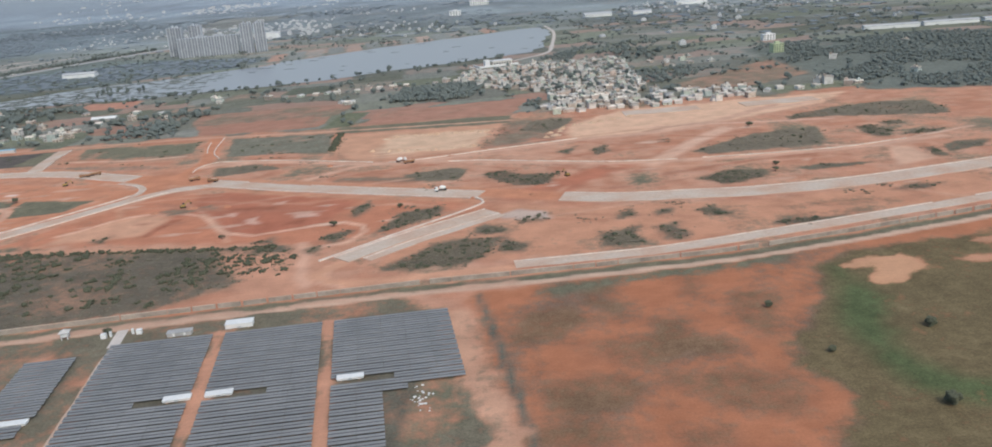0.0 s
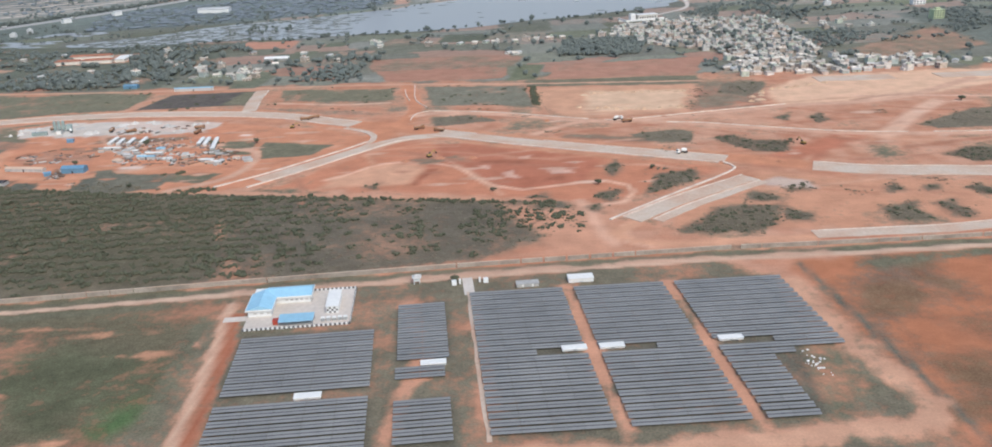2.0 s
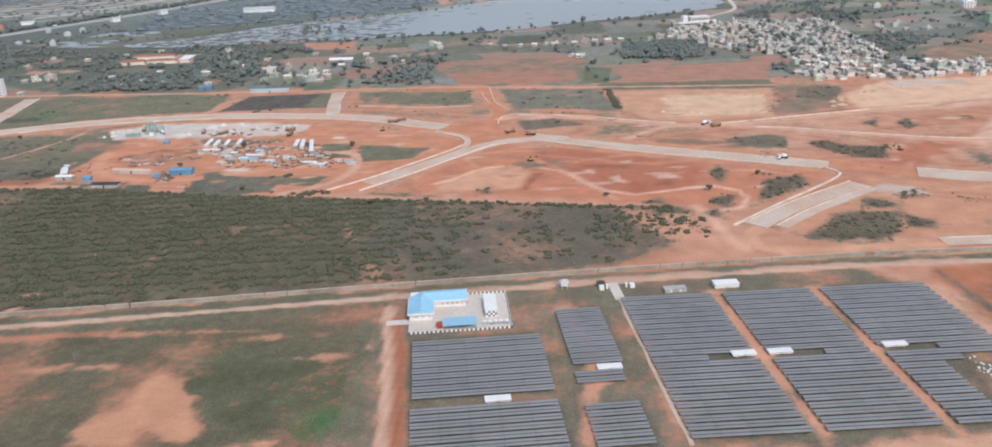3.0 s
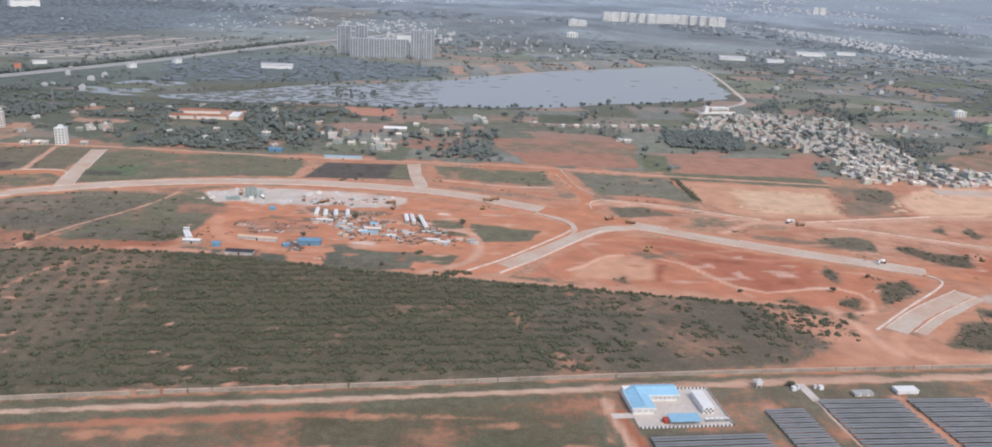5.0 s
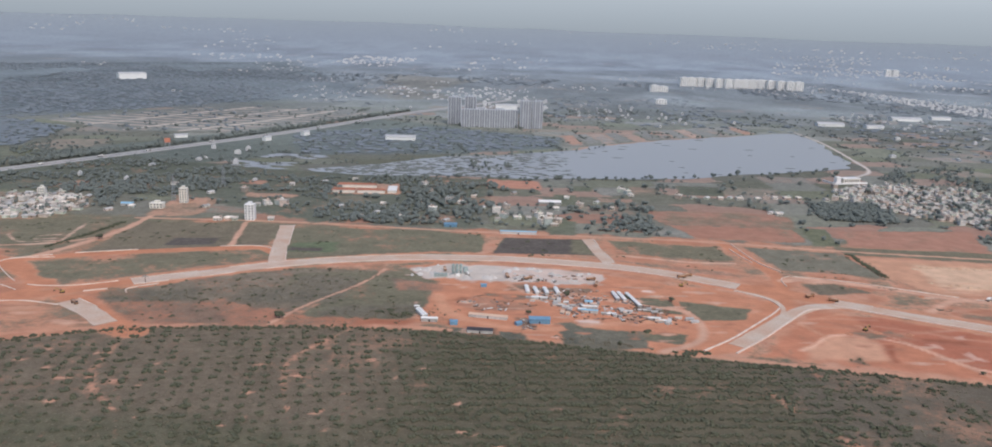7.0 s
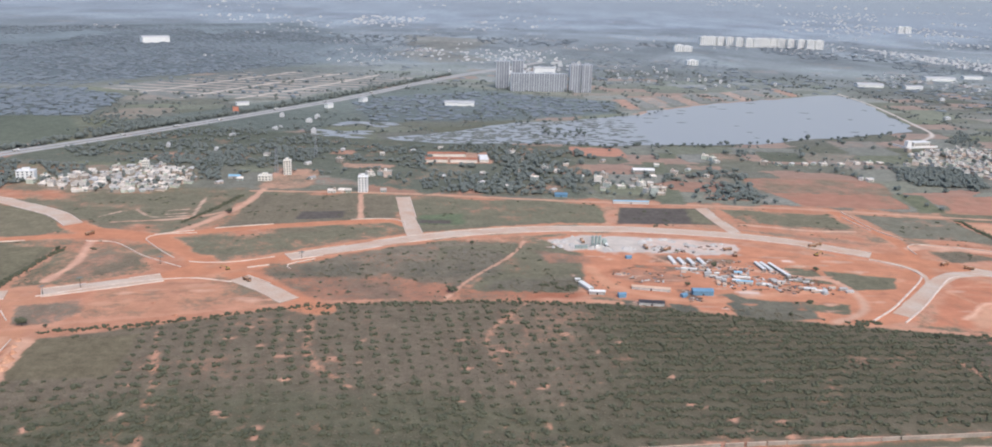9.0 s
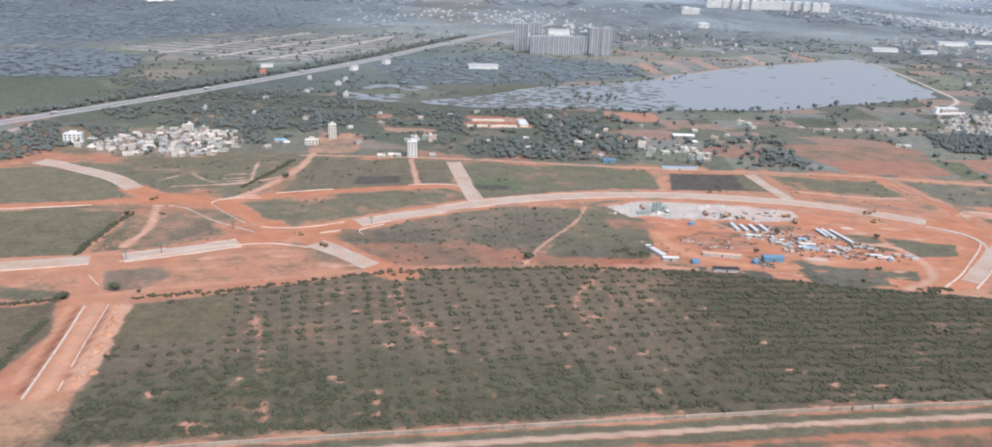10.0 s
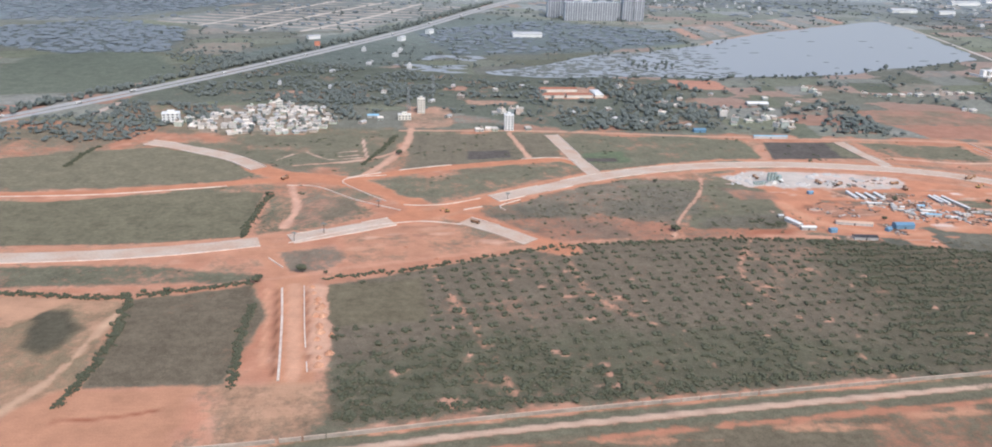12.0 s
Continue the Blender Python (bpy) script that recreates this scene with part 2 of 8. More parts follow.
def curve_points(pts, step=6.0):
    """A smooth line (Catmull-Rom) through the given points, in steps of about that many metres."""
    p = [np.array(q, float) for q in pts]
    p = [2 * p[0] - p[1]] + p + [2 * p[-1] - p[-2]]
    out = []
    for a, b, c, d in zip(p, p[1:], p[2:], p[3:]):
        k = max(1, int(np.linalg.norm(c - b) / step))
        for i in range(k):
            t = i / k
            out.append(0.5 * (2 * b + (c - a) * t + (2 * a - 5 * b + 4 * c - d) * t * t + (3 * b - a - 3 * c + d) * t ** 3))
    out.append(p[-2])
    return np.array(out)


def lattice(ix, iy, seed):
    h = (ix.astype(np.int64) * 374761393 + iy.astype(np.int64) * 668265263 + seed * 982451653) & 0xFFFFFFFF
    h = ((h ^ (h >> 13)) * 1274126177) & 0xFFFFFFFF
    return ((h ^ (h >> 16)) & 0xFFFFFF) / float(0xFFFFFF)


def value_noise(x, y, size, seed=0, octaves=3):
    """Smooth noise between 0 and 1 with features of about that many metres."""
    total, weight = 0.0, 0.0
    for o in range(octaves):
        u, v = x / size * 2 ** o + 17.3 * o, y / size * 2 ** o - 9.1 * o
        iu, iv = np.floor(u), np.floor(v)
        fu, fv = u - iu, v - iv
        fu, fv = fu * fu * (3 - 2 * fu), fv * fv * (3 - 2 * fv)
        a, b = lattice(iu, iv, seed + o), lattice(iu + 1, iv, seed + o)
        c, d = lattice(iu, iv + 1, seed + o), lattice(iu + 1, iv + 1, seed + o)
        w = 0.5 ** o
        total = total + w * ((a + (b - a) * fu) * (1 - fv) + (c + (d - c) * fu) * fv)
        weight += w
    return total / weight


def edge_distance(x, y, pts, closed=True):
    """The distance to a line or an outline; inside an outline it is negative."""
    p = np.asarray(pts, float)
    far = np.full(x.shape, 1e9)
    inside = np.zeros(x.shape, bool)
    ends = zip(p, np.roll(p, -1, 0)) if closed else zip(p[:-1], p[1:])
    for a, b in ends:
        e = b - a
        t = np.clip(((x - a[0]) * e[0] + (y - a[1]) * e[1]) / max(e @ e, 1e-9), 0, 1)
        far = np.minimum(far, np.hypot(x - a[0] - t * e[0], y - a[1] - t * e[1]))
        if closed:
            cross = (a[1] > y) != (b[1] > y)
            inside ^= cross & (x < (b[0] - a[0]) * (y - a[1]) / (b[1] - a[1] + 1e-12) + a[0])
    return np.where(inside, -far, far)


def within_outline(x, y, pts):
    return edge_distance(x, y, pts) < 0


# ---- ground: one sheet, finer where the camera passes ----
def graded(edges):
    out = [edges[0][0]]
    for a, b, s0, s1 in edges:
        x, k = a, 0
        while x < b - 1e-6:
            f = (x - a) / (b - a)
            x = min(b, x + s0 + (s1 - s0) * f)
            out.append(x)
    return np.array(out)


GX = graded([(-12500, -2200, 400, 40), (-2200, -1330, 24, 5), (-1330, 360, 2.9, 2.9), (360, 1000, 5, 16), (1000, 12500, 30, 420)])
GY = graded([(-6000, 150, 320, 10), (150, 800, 2.9, 2.9), (800, 1050, 3.0, 4.5), (1050, 2100, 5, 10), (2100, 10800, 14, 220)])
X, Y = np.meshgrid(GX, GY)

RED_SOIL, ORANGE, TAN, DUST = (0.45, 0.195, 0.115), (0.56, 0.28, 0.175), (0.65, 0.45, 0.32), (0.59, 0.35, 0.24)
DARK_RED, BROWN, PALE_RED = (0.34, 0.115, 0.062), (0.24, 0.14, 0.095), (0.50, 0.25, 0.165)
DRY, OLIVE, GREEN = (0.200, 0.158, 0.108), (0.160, 0.145, 0.095), (0.142, 0.146, 0.090)
DARK_TURF, BLACK_SOIL, FAR_TURF = (0.125, 0.119, 0.090), (0.105, 0.090, 0.075), (0.208, 0.202, 0.170)


def blend(a, b, f):
    return np.asarray(a) + (np.asarray(b) - np.asarray(a)) * f[..., None]


n_wide = value_noise(X, Y, 130, 3, 4)
n_mid = value_noise(X, Y, 38, 5, 4)
n_small = value_noise(X, Y, 11, 8, 3)
SOIL = blend(RED_SOIL, ORANGE, np.clip((n_mid - 0.3) * 2.2, 0, 1))
SOIL = blend(SOIL, DUST, np.clip((n_wide * 0.5 + n_small * 0.5 - 0.5) * 2.5, 0, 0.8))
TURF = blend(DRY, OLIVE, np.clip((n_wide - 0.35) * 3, 0, 1))
COVER = np.clip(0.30 + 0.42 * np.clip((-540 - X) / 40, 0, 1) * np.clip((Y - 620) / 40, 0, 1) + (n_mid - 0.55) * 1.6, 0, 1)

# farmland beyond: a patchwork of small fields, some ploughed
def field_cells(x, y):
    """Which small field a place lies in, as a random number, and how far it is from the field's edge."""
    ang = 0.16
    u, v = (x * math.cos(ang) + y * math.sin(ang)) / 95.0, (-x * math.sin(ang) + y * math.cos(ang)) / 62.0
    best, second, kind = np.full(x.shape, 9e9), np.full(x.shape, 9e9), np.zeros(x.shape)
    for du in (-1, 0, 1):
        for dv in (-1, 0, 1):
            cu, cv = np.floor(u) + du, np.floor(v) + dv
            d = np.maximum(abs(u - cu - 0.2 - 0.6 * lattice(cu, cv, 21)), abs(v - cv - 0.2 - 0.6 * lattice(cu, cv, 22)))
            hit = d < best
            second = np.where(hit, best, np.minimum(second, d))
            best, kind = np.where(hit, d, best), np.where(hit, lattice(cu, cv, 23), kind)
    return kind, second - best


kind, margin = field_cells(X, Y)
farm_soil = blend((0.38, 0.21, 0.155), BROWN, np.clip(kind * 3 % 1 * 0.6 + 0.3, 0, 1))
# soil greyed towards the north, haze mixed into its colour
farm_soil = blend(farm_soil, (0.29, 0.235, 0.195), np.clip((Y - 960) / 250, 0, 1) * 0.88)
farm_turf = blend(FAR_TURF, GREEN, np.clip(kind * 7 % 1, 0, 1))
farm_turf = blend(farm_turf, DARK_TURF, (kind > 0.62) * 0.6)
farm_cover = np.where(kind < 0.14, 0.15, np.where(kind < 0.24, 0.55, 0.95)) + (n_small - 0.5) * 0.5
farm_turf = blend(farm_turf, DARK_TURF, np.clip(0.06 - margin, 0, 0.06) * 9)
farm_turf = farm_turf * 1.12
farm = np.clip((Y + 40 * (n_mid - 0.5) - 885) / 16, 0, 1)
SOIL, TURF, COVER = blend(SOIL, np.zeros(3), farm) + farm_soil * farm[..., None], blend(TURF, np.zeros(3), farm) + farm_turf * farm[..., None], COVER * (1 - farm) + farm_cover * farm
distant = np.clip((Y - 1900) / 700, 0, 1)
# distance haze put into the turf and soil colours, bluer farther out
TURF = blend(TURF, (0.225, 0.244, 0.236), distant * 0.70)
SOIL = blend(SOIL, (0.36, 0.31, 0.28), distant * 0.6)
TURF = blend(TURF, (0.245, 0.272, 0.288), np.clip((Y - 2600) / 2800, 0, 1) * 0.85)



def lay(sub, m, soil, turf, cover, blotch=0.5):
    if soil is not None:
        SOIL[sub] = blend(SOIL[sub], np.zeros(3), m) + np.asarray(soil) * m[..., None]
    if turf is not None:
        TURF[sub] = blend(TURF[sub], np.zeros(3), m) + np.asarray(turf) * m[..., None]
    if cover is not None:
        own = np.clip(cover + (n_small[sub] - 0.5) * (1 - blotch) + (n_mid[sub] - 0.5) * blotch * 1.6, 0, 1) if 0 < cover < 1 else cover
        COVER[sub] = COVER[sub] * (1 - m) + own * m


def block(pts, pad):
    p = np.asarray(pts, float)
    i0, i1 = np.searchsorted(GX, p[:, 0].min() - pad), np.searchsorted(GX, p[:, 0].max() + pad)
    j0, j1 = np.searchsorted(GY, p[:, 1].min() - pad), np.searchsorted(GY, p[:, 1].max() + pad)
    return np.s_[j0:j1, i0:i1]


def patch(pts, soil=None, turf=None, cover=None, soft=2.5, warp=6.0, strength=1.0, blotch=0.5):
    """A stretch of land of one kind, with an uneven edge."""
    sub = block(pts, soft + warp + 4)
    d = edge_distance(X[sub], Y[sub], pts) + (n_small[sub] - 0.5) * 2 * warp
    lay(sub, np.clip(0.5 - d / (2 * soft), 0, 1) * strength, soil, turf, cover, blotch)


WAYS = []


def track(pts, width, soil=DUST, cover=0.0, soft=1.5, warp=1.5, turf=None, strength=1.0):
    """A worn track or graded strip along a line."""
    line = curve_points(pts, 12.0)
    if cover == 0.0:
        WAYS.append((line, width / 2))
    sub = block(line, width + soft + warp + 4)
    d = edge_distance(X[sub], Y[sub], line, False) - width / 2 + (n_small[sub] - 0.5) * 2 * warp
    lay(sub, np.clip(0.5 - d / (2 * soft), 0, 1) * strength, soil, turf, cover)


# land south of the boundary wall
patch([(-1300, 130), (-1300, 225), (-989, 250), (-710, 300), (-426, 345), (-293, 366), (-305, 150)], (0.38, 0.18, 0.11), (0.165, 0.132, 0.086), 0.70, 6, 10, 1.0, 0.8)
patch([(-470, 180), (-470, 335), (-300, 352), (-305, 180)], (0.37, 0.18, 0.11), (0.140, 0.118, 0.074), 0.70, 6, 12, 1.0, 1.0)
patch([(-381, 275), (-372, 296), (-340, 304), (-296, 294), (-288, 266), (-317, 247), (-339, 239), (-357, 256)], None, (0.108, 0.106, 0.062), 0.90, 8, 12)
patch([(-313, 255), (-297, 264), (-284, 264), (-281, 246), (-298, 238), (-308, 240)], None, (0.085, 0.125, 0.052), 0.98, 6, 6)
patch([(-397, 252), (-384, 256), (-384, 275), (-385, 288), (-372, 280), (-357, 256), (-347, 237), (-353, 233), (-371, 247), (-377, 235), (-397, 232)], (0.54, 0.27, 0.155), None, 0.05, 3, 6)
for cx, cy, rx, ry in ((-318, 299, 20, 3), (-390, 323, 44, 2.5), (-330, 232, 12, 5), (-430, 290, 26, 4), (-460, 250, 18, 9), (-520, 300, 30, 4), (-600, 290, 34, 5), (-340, 318, 26, 2.5), (-410, 225, 16, 9), (-680, 275, 40, 5), (-780, 262, 36, 5), (-860, 240, 30, 5)):
    patch([(cx - rx, cy - 2), (cx, cy + ry), (cx + rx, cy + 2), (cx, cy - ry)], (0.52, 0.27, 0.16), None, 0.12, 2.5, 5, 0.85)
patch([(-300, 150), (-293, 366), (-49, 400), (5, 240), (0, 150)], (0.45, 0.215, 0.13), (0.172, 0.146, 0.10), 0.72, 4, 6, 1.0, 0.7)
patch([(-12, 384), (5, 240), (15, 120), (700, 120), (700, 520), (289, 448), (87, 404)], (0.41, 0.158, 0.08), (0.20, 0.125, 0.085), 0.30, 3, 5, 1.0, 0.8)
patch([(157, 383), (178, 401), (268, 421), (420, 450), (420, 150), (100, 150), (108, 230), (119, 251), (122, 261), (119, 276), (113, 287), (118, 307), (129, 323), (147, 348)], (0.40, 0.175, 0.095), (0.158, 0.118, 0.062), 0.90, 4, 8, 1.0, 0.4)
patch([(167, 383), (170, 367), (173, 342), (159, 311), (157, 288), (167, 268), (190, 255), (164, 250), (148, 262), (144, 274), (146, 301), (146, 320), (155, 347)], None, (0.096, 0.112, 0.050), 0.98, 6, 5)
patch([(174, 383), (184, 393), (207, 395), (207, 376), (190, 357), (178, 361), (182, 377)], (0.56, 0.30, 0.17), None, 0.05, 2, 6)
FIELD_BLOTCHES = [[(45, 389), (62, 383), (61, 372), (45, 374)], [(91, 384), (101, 377), (97, 358), (88, 364)], [(106, 365), (126, 363), (136, 350), (124, 337), (105, 339)], [(46, 364), (63, 359), (60, 341), (46, 344)],
                  [(10, 356), (34, 360), (46, 342), (28, 322), (6, 326)], [(67, 342), (83, 336), (77, 316), (66, 320)], [(35, 320), (65, 324), (96, 316), (94, 302), (69, 300), (59, 290), (41, 300)],
                  [(12, 286), (38, 293), (58, 280), (44, 262), (15, 265)], [(60, 287), (93, 288), (116, 272), (105, 250), (76, 258)], [(2, 254), (33, 258), (49, 245), (33, 238), (2, 240)], [(58, 247), (75, 249), (74, 230), (56, 233)],
                  [(104, 336), (120, 334), (122, 318), (108, 312)], [(6, 222), (44, 226), (40, 206), (4, 204)], [(50, 214), (90, 222), (96, 198), (54, 194)]]
for c in FIELD_BLOTCHES:
    patch(c, (0.33, 0.14, 0.078), (0.205, 0.122, 0.070), 0.66, 5, 7, 0.9)
for cx, cy, rx, ry in ((215, 270, 14, 5), (196, 240, 10, 5), (176, 228, 9, 6), (240, 380, 20, 5), (262, 405, 16, 4)):
    patch([(cx - rx, cy), (cx, cy + ry), (cx + rx, cy), (cx, cy - ry)], (0.52, 0.27, 0.16), None, 0.1, 2, 5, 0.9)
patch([(20, 380), (80, 398), (150, 410), (150, 395), (60, 380)], None, OLIVE, 0.75, 4, 8)
track([(-8, 383), (3, 303), (24, 120)], 3.5, BROWN, 0.6, 1.5, 1.0, DARK_TURF)
track([(-18, 360), (-12, 300), (-2, 245), (-60, 232), (-165, 222)], 11, (0.56, 0.31, 0.20), 0.15, 3, 6)
patch([(-42, 304), (-20, 304), (-14, 262), (-36, 244)], None, OLIVE, 0.72, 4, 8)
# soil and turf under the panel blocks darkened: row shade painted in
for c in ([(-176, 353), (-25, 370), (-37, 247), (-158, 233)], [(-277, 313), (-217, 320), (-210, 268), (-270, 262)], [(-267, 255), (-208, 262), (-200, 205), (-259, 199)], [(-209, 344), (-186, 347), (-178, 290), (-201, 287)], [(-199, 260), (-176, 263), (-170, 221), (-193, 218)]):
    patch(c, (0.30, 0.17, 0.11), (0.13, 0.115, 0.085), 0.85, 1.5, 1.5)
for aisle in ([(-127.5, 359), (-111, 236)], [(-78, 364), (-62, 241)], [(-205, 352), (-192, 292), (-196, 255), (-200, 205)], [(-171, 340), (-160, 250)]):
    track(aisle, 7, ORANGE, 0.25, 2, 3, DRY)
track([(-292, 350), (-284, 300), (-278, 255), (-268, 150)], 4.8, (0.56, 0.36, 0.25), 0.0, 1, 0.6)
track([(-285, 335), (-277, 290), (-271, 240), (-262, 150)], 6, DARK_RED, 0.05, 2, 2)
track([(-300, 330), (-296, 290), (-288, 240)], 7, None, 0.85, 2, 3, OLIVE)
WALL_LINE = [(-1180, 226), (-989, 256), (-858, 282), (-710, 307), (-545, 334), (-426, 351), (-293, 371), (-184, 386), (-49, 402), (9, 406), (87, 412), (148, 421), (289, 456), (480, 508)]
track([(x + 1.0, y - 6.5) for x, y in WALL_LINE], 7, DARK_TURF, 0.9, 1.5, 2.0, OLIVE)
track([(x + 1.5, y - 11.5) for x, y in WALL_LINE], 5.8, (0.56, 0.385, 0.275), 0.0, 1.0, 0.8)
track([(x + 2.5, y - 19) for x, y in WALL_LINE[:7]], 6.0, None, 0.85, 2.0, 2.5, OLIVE)
track([(x + 3.0, y - 26) for x, y in WALL_LINE[:6]], 5.0, RED_SOIL, 0.1, 2.0, 2.5)
track([(x + 0.5, y - 9) for x, y in WALL_LINE[6:10]], 6, (0.52, 0.32, 0.22), 0.2, 2.0, 2.0)

# orchard behind the wall
ORCHARD = [(-952, 272), (-962, 330), (-978, 448), (-923, 474), (-817, 526), (-737, 541), (-650, 552), (-558, 549), (-461, 531), (-376, 519), (-244, 503), (-123, 488), (-112, 448), (-171, 398), (-293, 378), (-426, 357), (-545, 340), (-710, 314), (-858, 290)]
patch(ORCHARD, (0.40, 0.22, 0.145), (0.172, 0.136, 0.094), 0.86, 3, 3)
patch([(-955, 276), (-860, 292), (-700, 318), (-545, 344), (-560, 368), (-700, 386), (-790, 390), (-900, 366), (-960, 330)], None, (0.128, 0.116, 0.074), 0.86, 14, 20)
patch([(-590, 548), (-558, 549), (-461, 531), (-300, 505), (-290, 380), (-426, 357), (-545, 340), (-600, 330)], None, (0.126, 0.108, 0.070), 0.90, 30, 30)
patch([(-330, 505), (-123, 488), (-112, 448), (-171, 398), (-320, 376)], (0.32, 0.185, 0.12), (0.142, 0.118, 0.085), 0.74, 12, 14)
for k in range(120):
    x, y = rng.uniform(-950, -480), 290 + 200 * rng.random() ** 1.8
    if within_outline(np.array([x]), np.array([y]), ORCHARD)[0]:
        w, h = rng.uniform(1.5, 5.5), rng.uniform(1.0, 2.8)
        patch([(x - w, y), (x, y + h), (x + w, y + 1), (x, y - h)], (0.62, 0.33, 0.22), DRY, 0.12, 1.5, 2.5, 0.9)
FALLOW = [(-984, 446), (-914, 462), (-904, 396), (-974, 384)]
patch(FALLOW, None, (0.165, 0.135, 0.085), 1.0, 2, 2)
for path in ([(-800, 522), (-790, 440), (-745, 380), (-715, 310)], [(-640, 548), (-668, 480), (-655, 420), (-620, 330)], [(-905, 470), (-880, 400), (-850, 300)], [(-350, 515), (-330, 440), (-300, 380)]):
    track(path, 2.5, ORANGE, 0.15, 2, 3, None, 0.7)
track([(-992, 470), (-928, 494), (-816, 531), (-737, 548), (-650, 558), (-560, 555), (-461, 539), (-376, 526), (-288, 511), (-200, 499), (-116, 487), (-99, 448), (-94, 420), (-73, 408)], 6, ORANGE, 0.0, 2, 3)
patch([(-160, 480), (-112, 470), (-98, 440), (-95, 410), (-50, 410), (0, 412), (-170, 396), (-130, 410)], ORANGE, DRY, 0.15, 4, 6)

# fields and fallow land by the roads
patch([(-1420, 500), (-1420, 620), (-1260, 612), (-1140, 648), (-1072, 647), (-1062, 533), (-1166, 518), (-1246, 512)], None, (0.174, 0.152, 0.096), 1.0, 2, 2)
patch([(-1420, 660), (-1356, 742), (-1291, 770), (-1219, 793), (-1156, 765), (-1092, 706), (-1105, 684), (-1255, 649)], None, (0.176, 0.154, 0.099), 1.0, 2, 2)
patch([(-1062, 640), (-1055, 540), (-1000, 560), (-960, 598), (-985, 626)], ORANGE, OLIVE, 0.72, 4, 6)
patch([(-971, 671), (-905, 709), (-780, 754), (-775, 738), (-842, 672), (-930, 643)], ORANGE, OLIVE, 0.74, 3, 5)
patch([(-872, 612), (-738, 700), (-632, 712), (-700, 553), (-816, 541), (-850, 585)], (0.42, 0.185, 0.11), (0.19, 0.157, 0.112), 0.84, 4, 8, 1.0, 0.8)
patch([(-850, 590), (-760, 600), (-700, 590), (-700, 556), (-816, 545)], (0.40, 0.175, 0.105), (0.215, 0.150, 0.105), 0.5, 9, 12)
patch([(-720, 690), (-640, 708), (-655, 660), (-720, 640)], None, OLIVE, 0.95, 2, 2)
patch([(-632, 709), (-572, 700), (-585, 600), (-605, 562), (-695, 555), (-655, 660)], (0.40, 0.20, 0.13), OLIVE, 0.82, 3, 4)
patch([(-690, 572), (-590, 575), (-600, 560), (-690, 552)], DARK_RED, None, 0.1, 3, 4)
patch([(-808, 586), (-695, 577), (-698, 547), (-819, 542)], (0.38, 0.17, 0.105), (0.225, 0.150, 0.105), 0.55, 7, 9)
patch([(-694, 571), (-631, 574), (-637, 555), (-698, 546)], (0.40, 0.17, 0.10), (0.215, 0.15, 0.105), 0.5, 6, 8)
BANDS = [[(-867, 613), (-790, 633), (-781, 600), (-857, 588)], [(-714, 689), (-656, 686), (-664, 612), (-708, 607)], [(-668, 599), (-591, 614), (-594, 579), (-671, 574)], [(-750, 637), (-714, 650), (-708, 607), (-740, 599)]]
for c in BANDS:
    patch(c, BROWN, (0.158, 0.138, 0.10), 0.92, 5, 7)
for k in range(9):
    x = -745 + 22 * k
    patch([(x, 868), (x + 18, 870), (x + 22, 800), (x + 3, 790)], None, (GREEN, OLIVE, (0.150, 0.146, 0.092), DRY)[k % 4], 0.92, 2, 2, 0.7)
for k in range(6):
    y = 806 + 10 * k
    patch([(-405, y), (-288, y - 6), (-286, y + 1), (-404, y + 7)], None, (GREEN, DRY, OLIVE)[k % 3], 0.9, 1.5, 2, 0.6)
track([(-639, 716), (-652, 669), (-688, 597), (-704, 551)], 3.6, DUST, 0.0, 1.2, 1.2)
patch([(-766, 864), (-711, 876), (-556, 870), (-548, 792), (-702, 762), (-754, 760)], PALE_RED, (0.158, 0.146, 0.096), 0.86, 2, 3)
patch([(-752, 800), (-705, 812), (-700, 768), (-752, 764)], None, (0.122, 0.142, 0.082), 0.96, 3, 4)
patch([(-750, 782), (-716, 784), (-716, 770), (-750, 768)], None, BLACK_SOIL, 1.0, 1.5, 1.5)
patch([(-526, 861), (-435, 867), (-426, 802), (-539, 789)], None, BLACK_SOIL, 0.92, 2, 2)
patch([(-450, 862), (-438, 862), (-426, 804), (-455, 802)], None, OLIVE, 0.95, 2, 2)
patch([(-947, 868), (-790, 879), (-777, 786), (-866, 750), (-944, 726)], (0.40, 0.24, 0.16), (0.165, 0.14, 0.095), 0.9, 2, 3)
patch([(-880, 800), (-834, 808), (-832, 778), (-880, 768)], None, BLACK_SOIL, 1.0, 1.5, 1.0)
patch([(-1168, 808), (-985, 871), (-954, 859), (-971, 735), (-1049, 730), (-1089, 739)], (0.42, 0.24, 0.16), OLIVE, 0.78, 3, 6)
track([(-954, 968), (-948, 850), (-958, 780), (-977, 722), (-990, 700)], 8, DUST, 0.0, 2, 1.5)
track([(-952, 800), (-990, 760), (-1060, 735)], 4, DUST, 0.0, 2, 1.5)
track([(-830, 882), (-813, 782)], 6, DUST, 0.0, 1.5, 1.5)
patch([(-410, 867), (-291, 856), (-279, 800), (-394, 812)], PALE_RED, OLIVE, 0.82, 2, 3)
track([(-400, 803), (-330, 788), (-284, 790)], 4, TAN, 0.0, 1.5, 2)
patch([(-412, 785), (-300, 757), (-290, 742), (-360, 748)], PALE_RED, DRY, 0.6, 3, 4)
patch([(-256, 862), (-150, 850), (-143, 760), (-238, 772)], PALE_RED, (0.172, 0.160, 0.115), 0.84, 2, 3)
patch([(-345, 1042), (-210, 1050), (-149, 1035), (-165, 965), (-330, 960)], (0.36, 0.19, 0.135), DRY, 0.5, 3, 4)
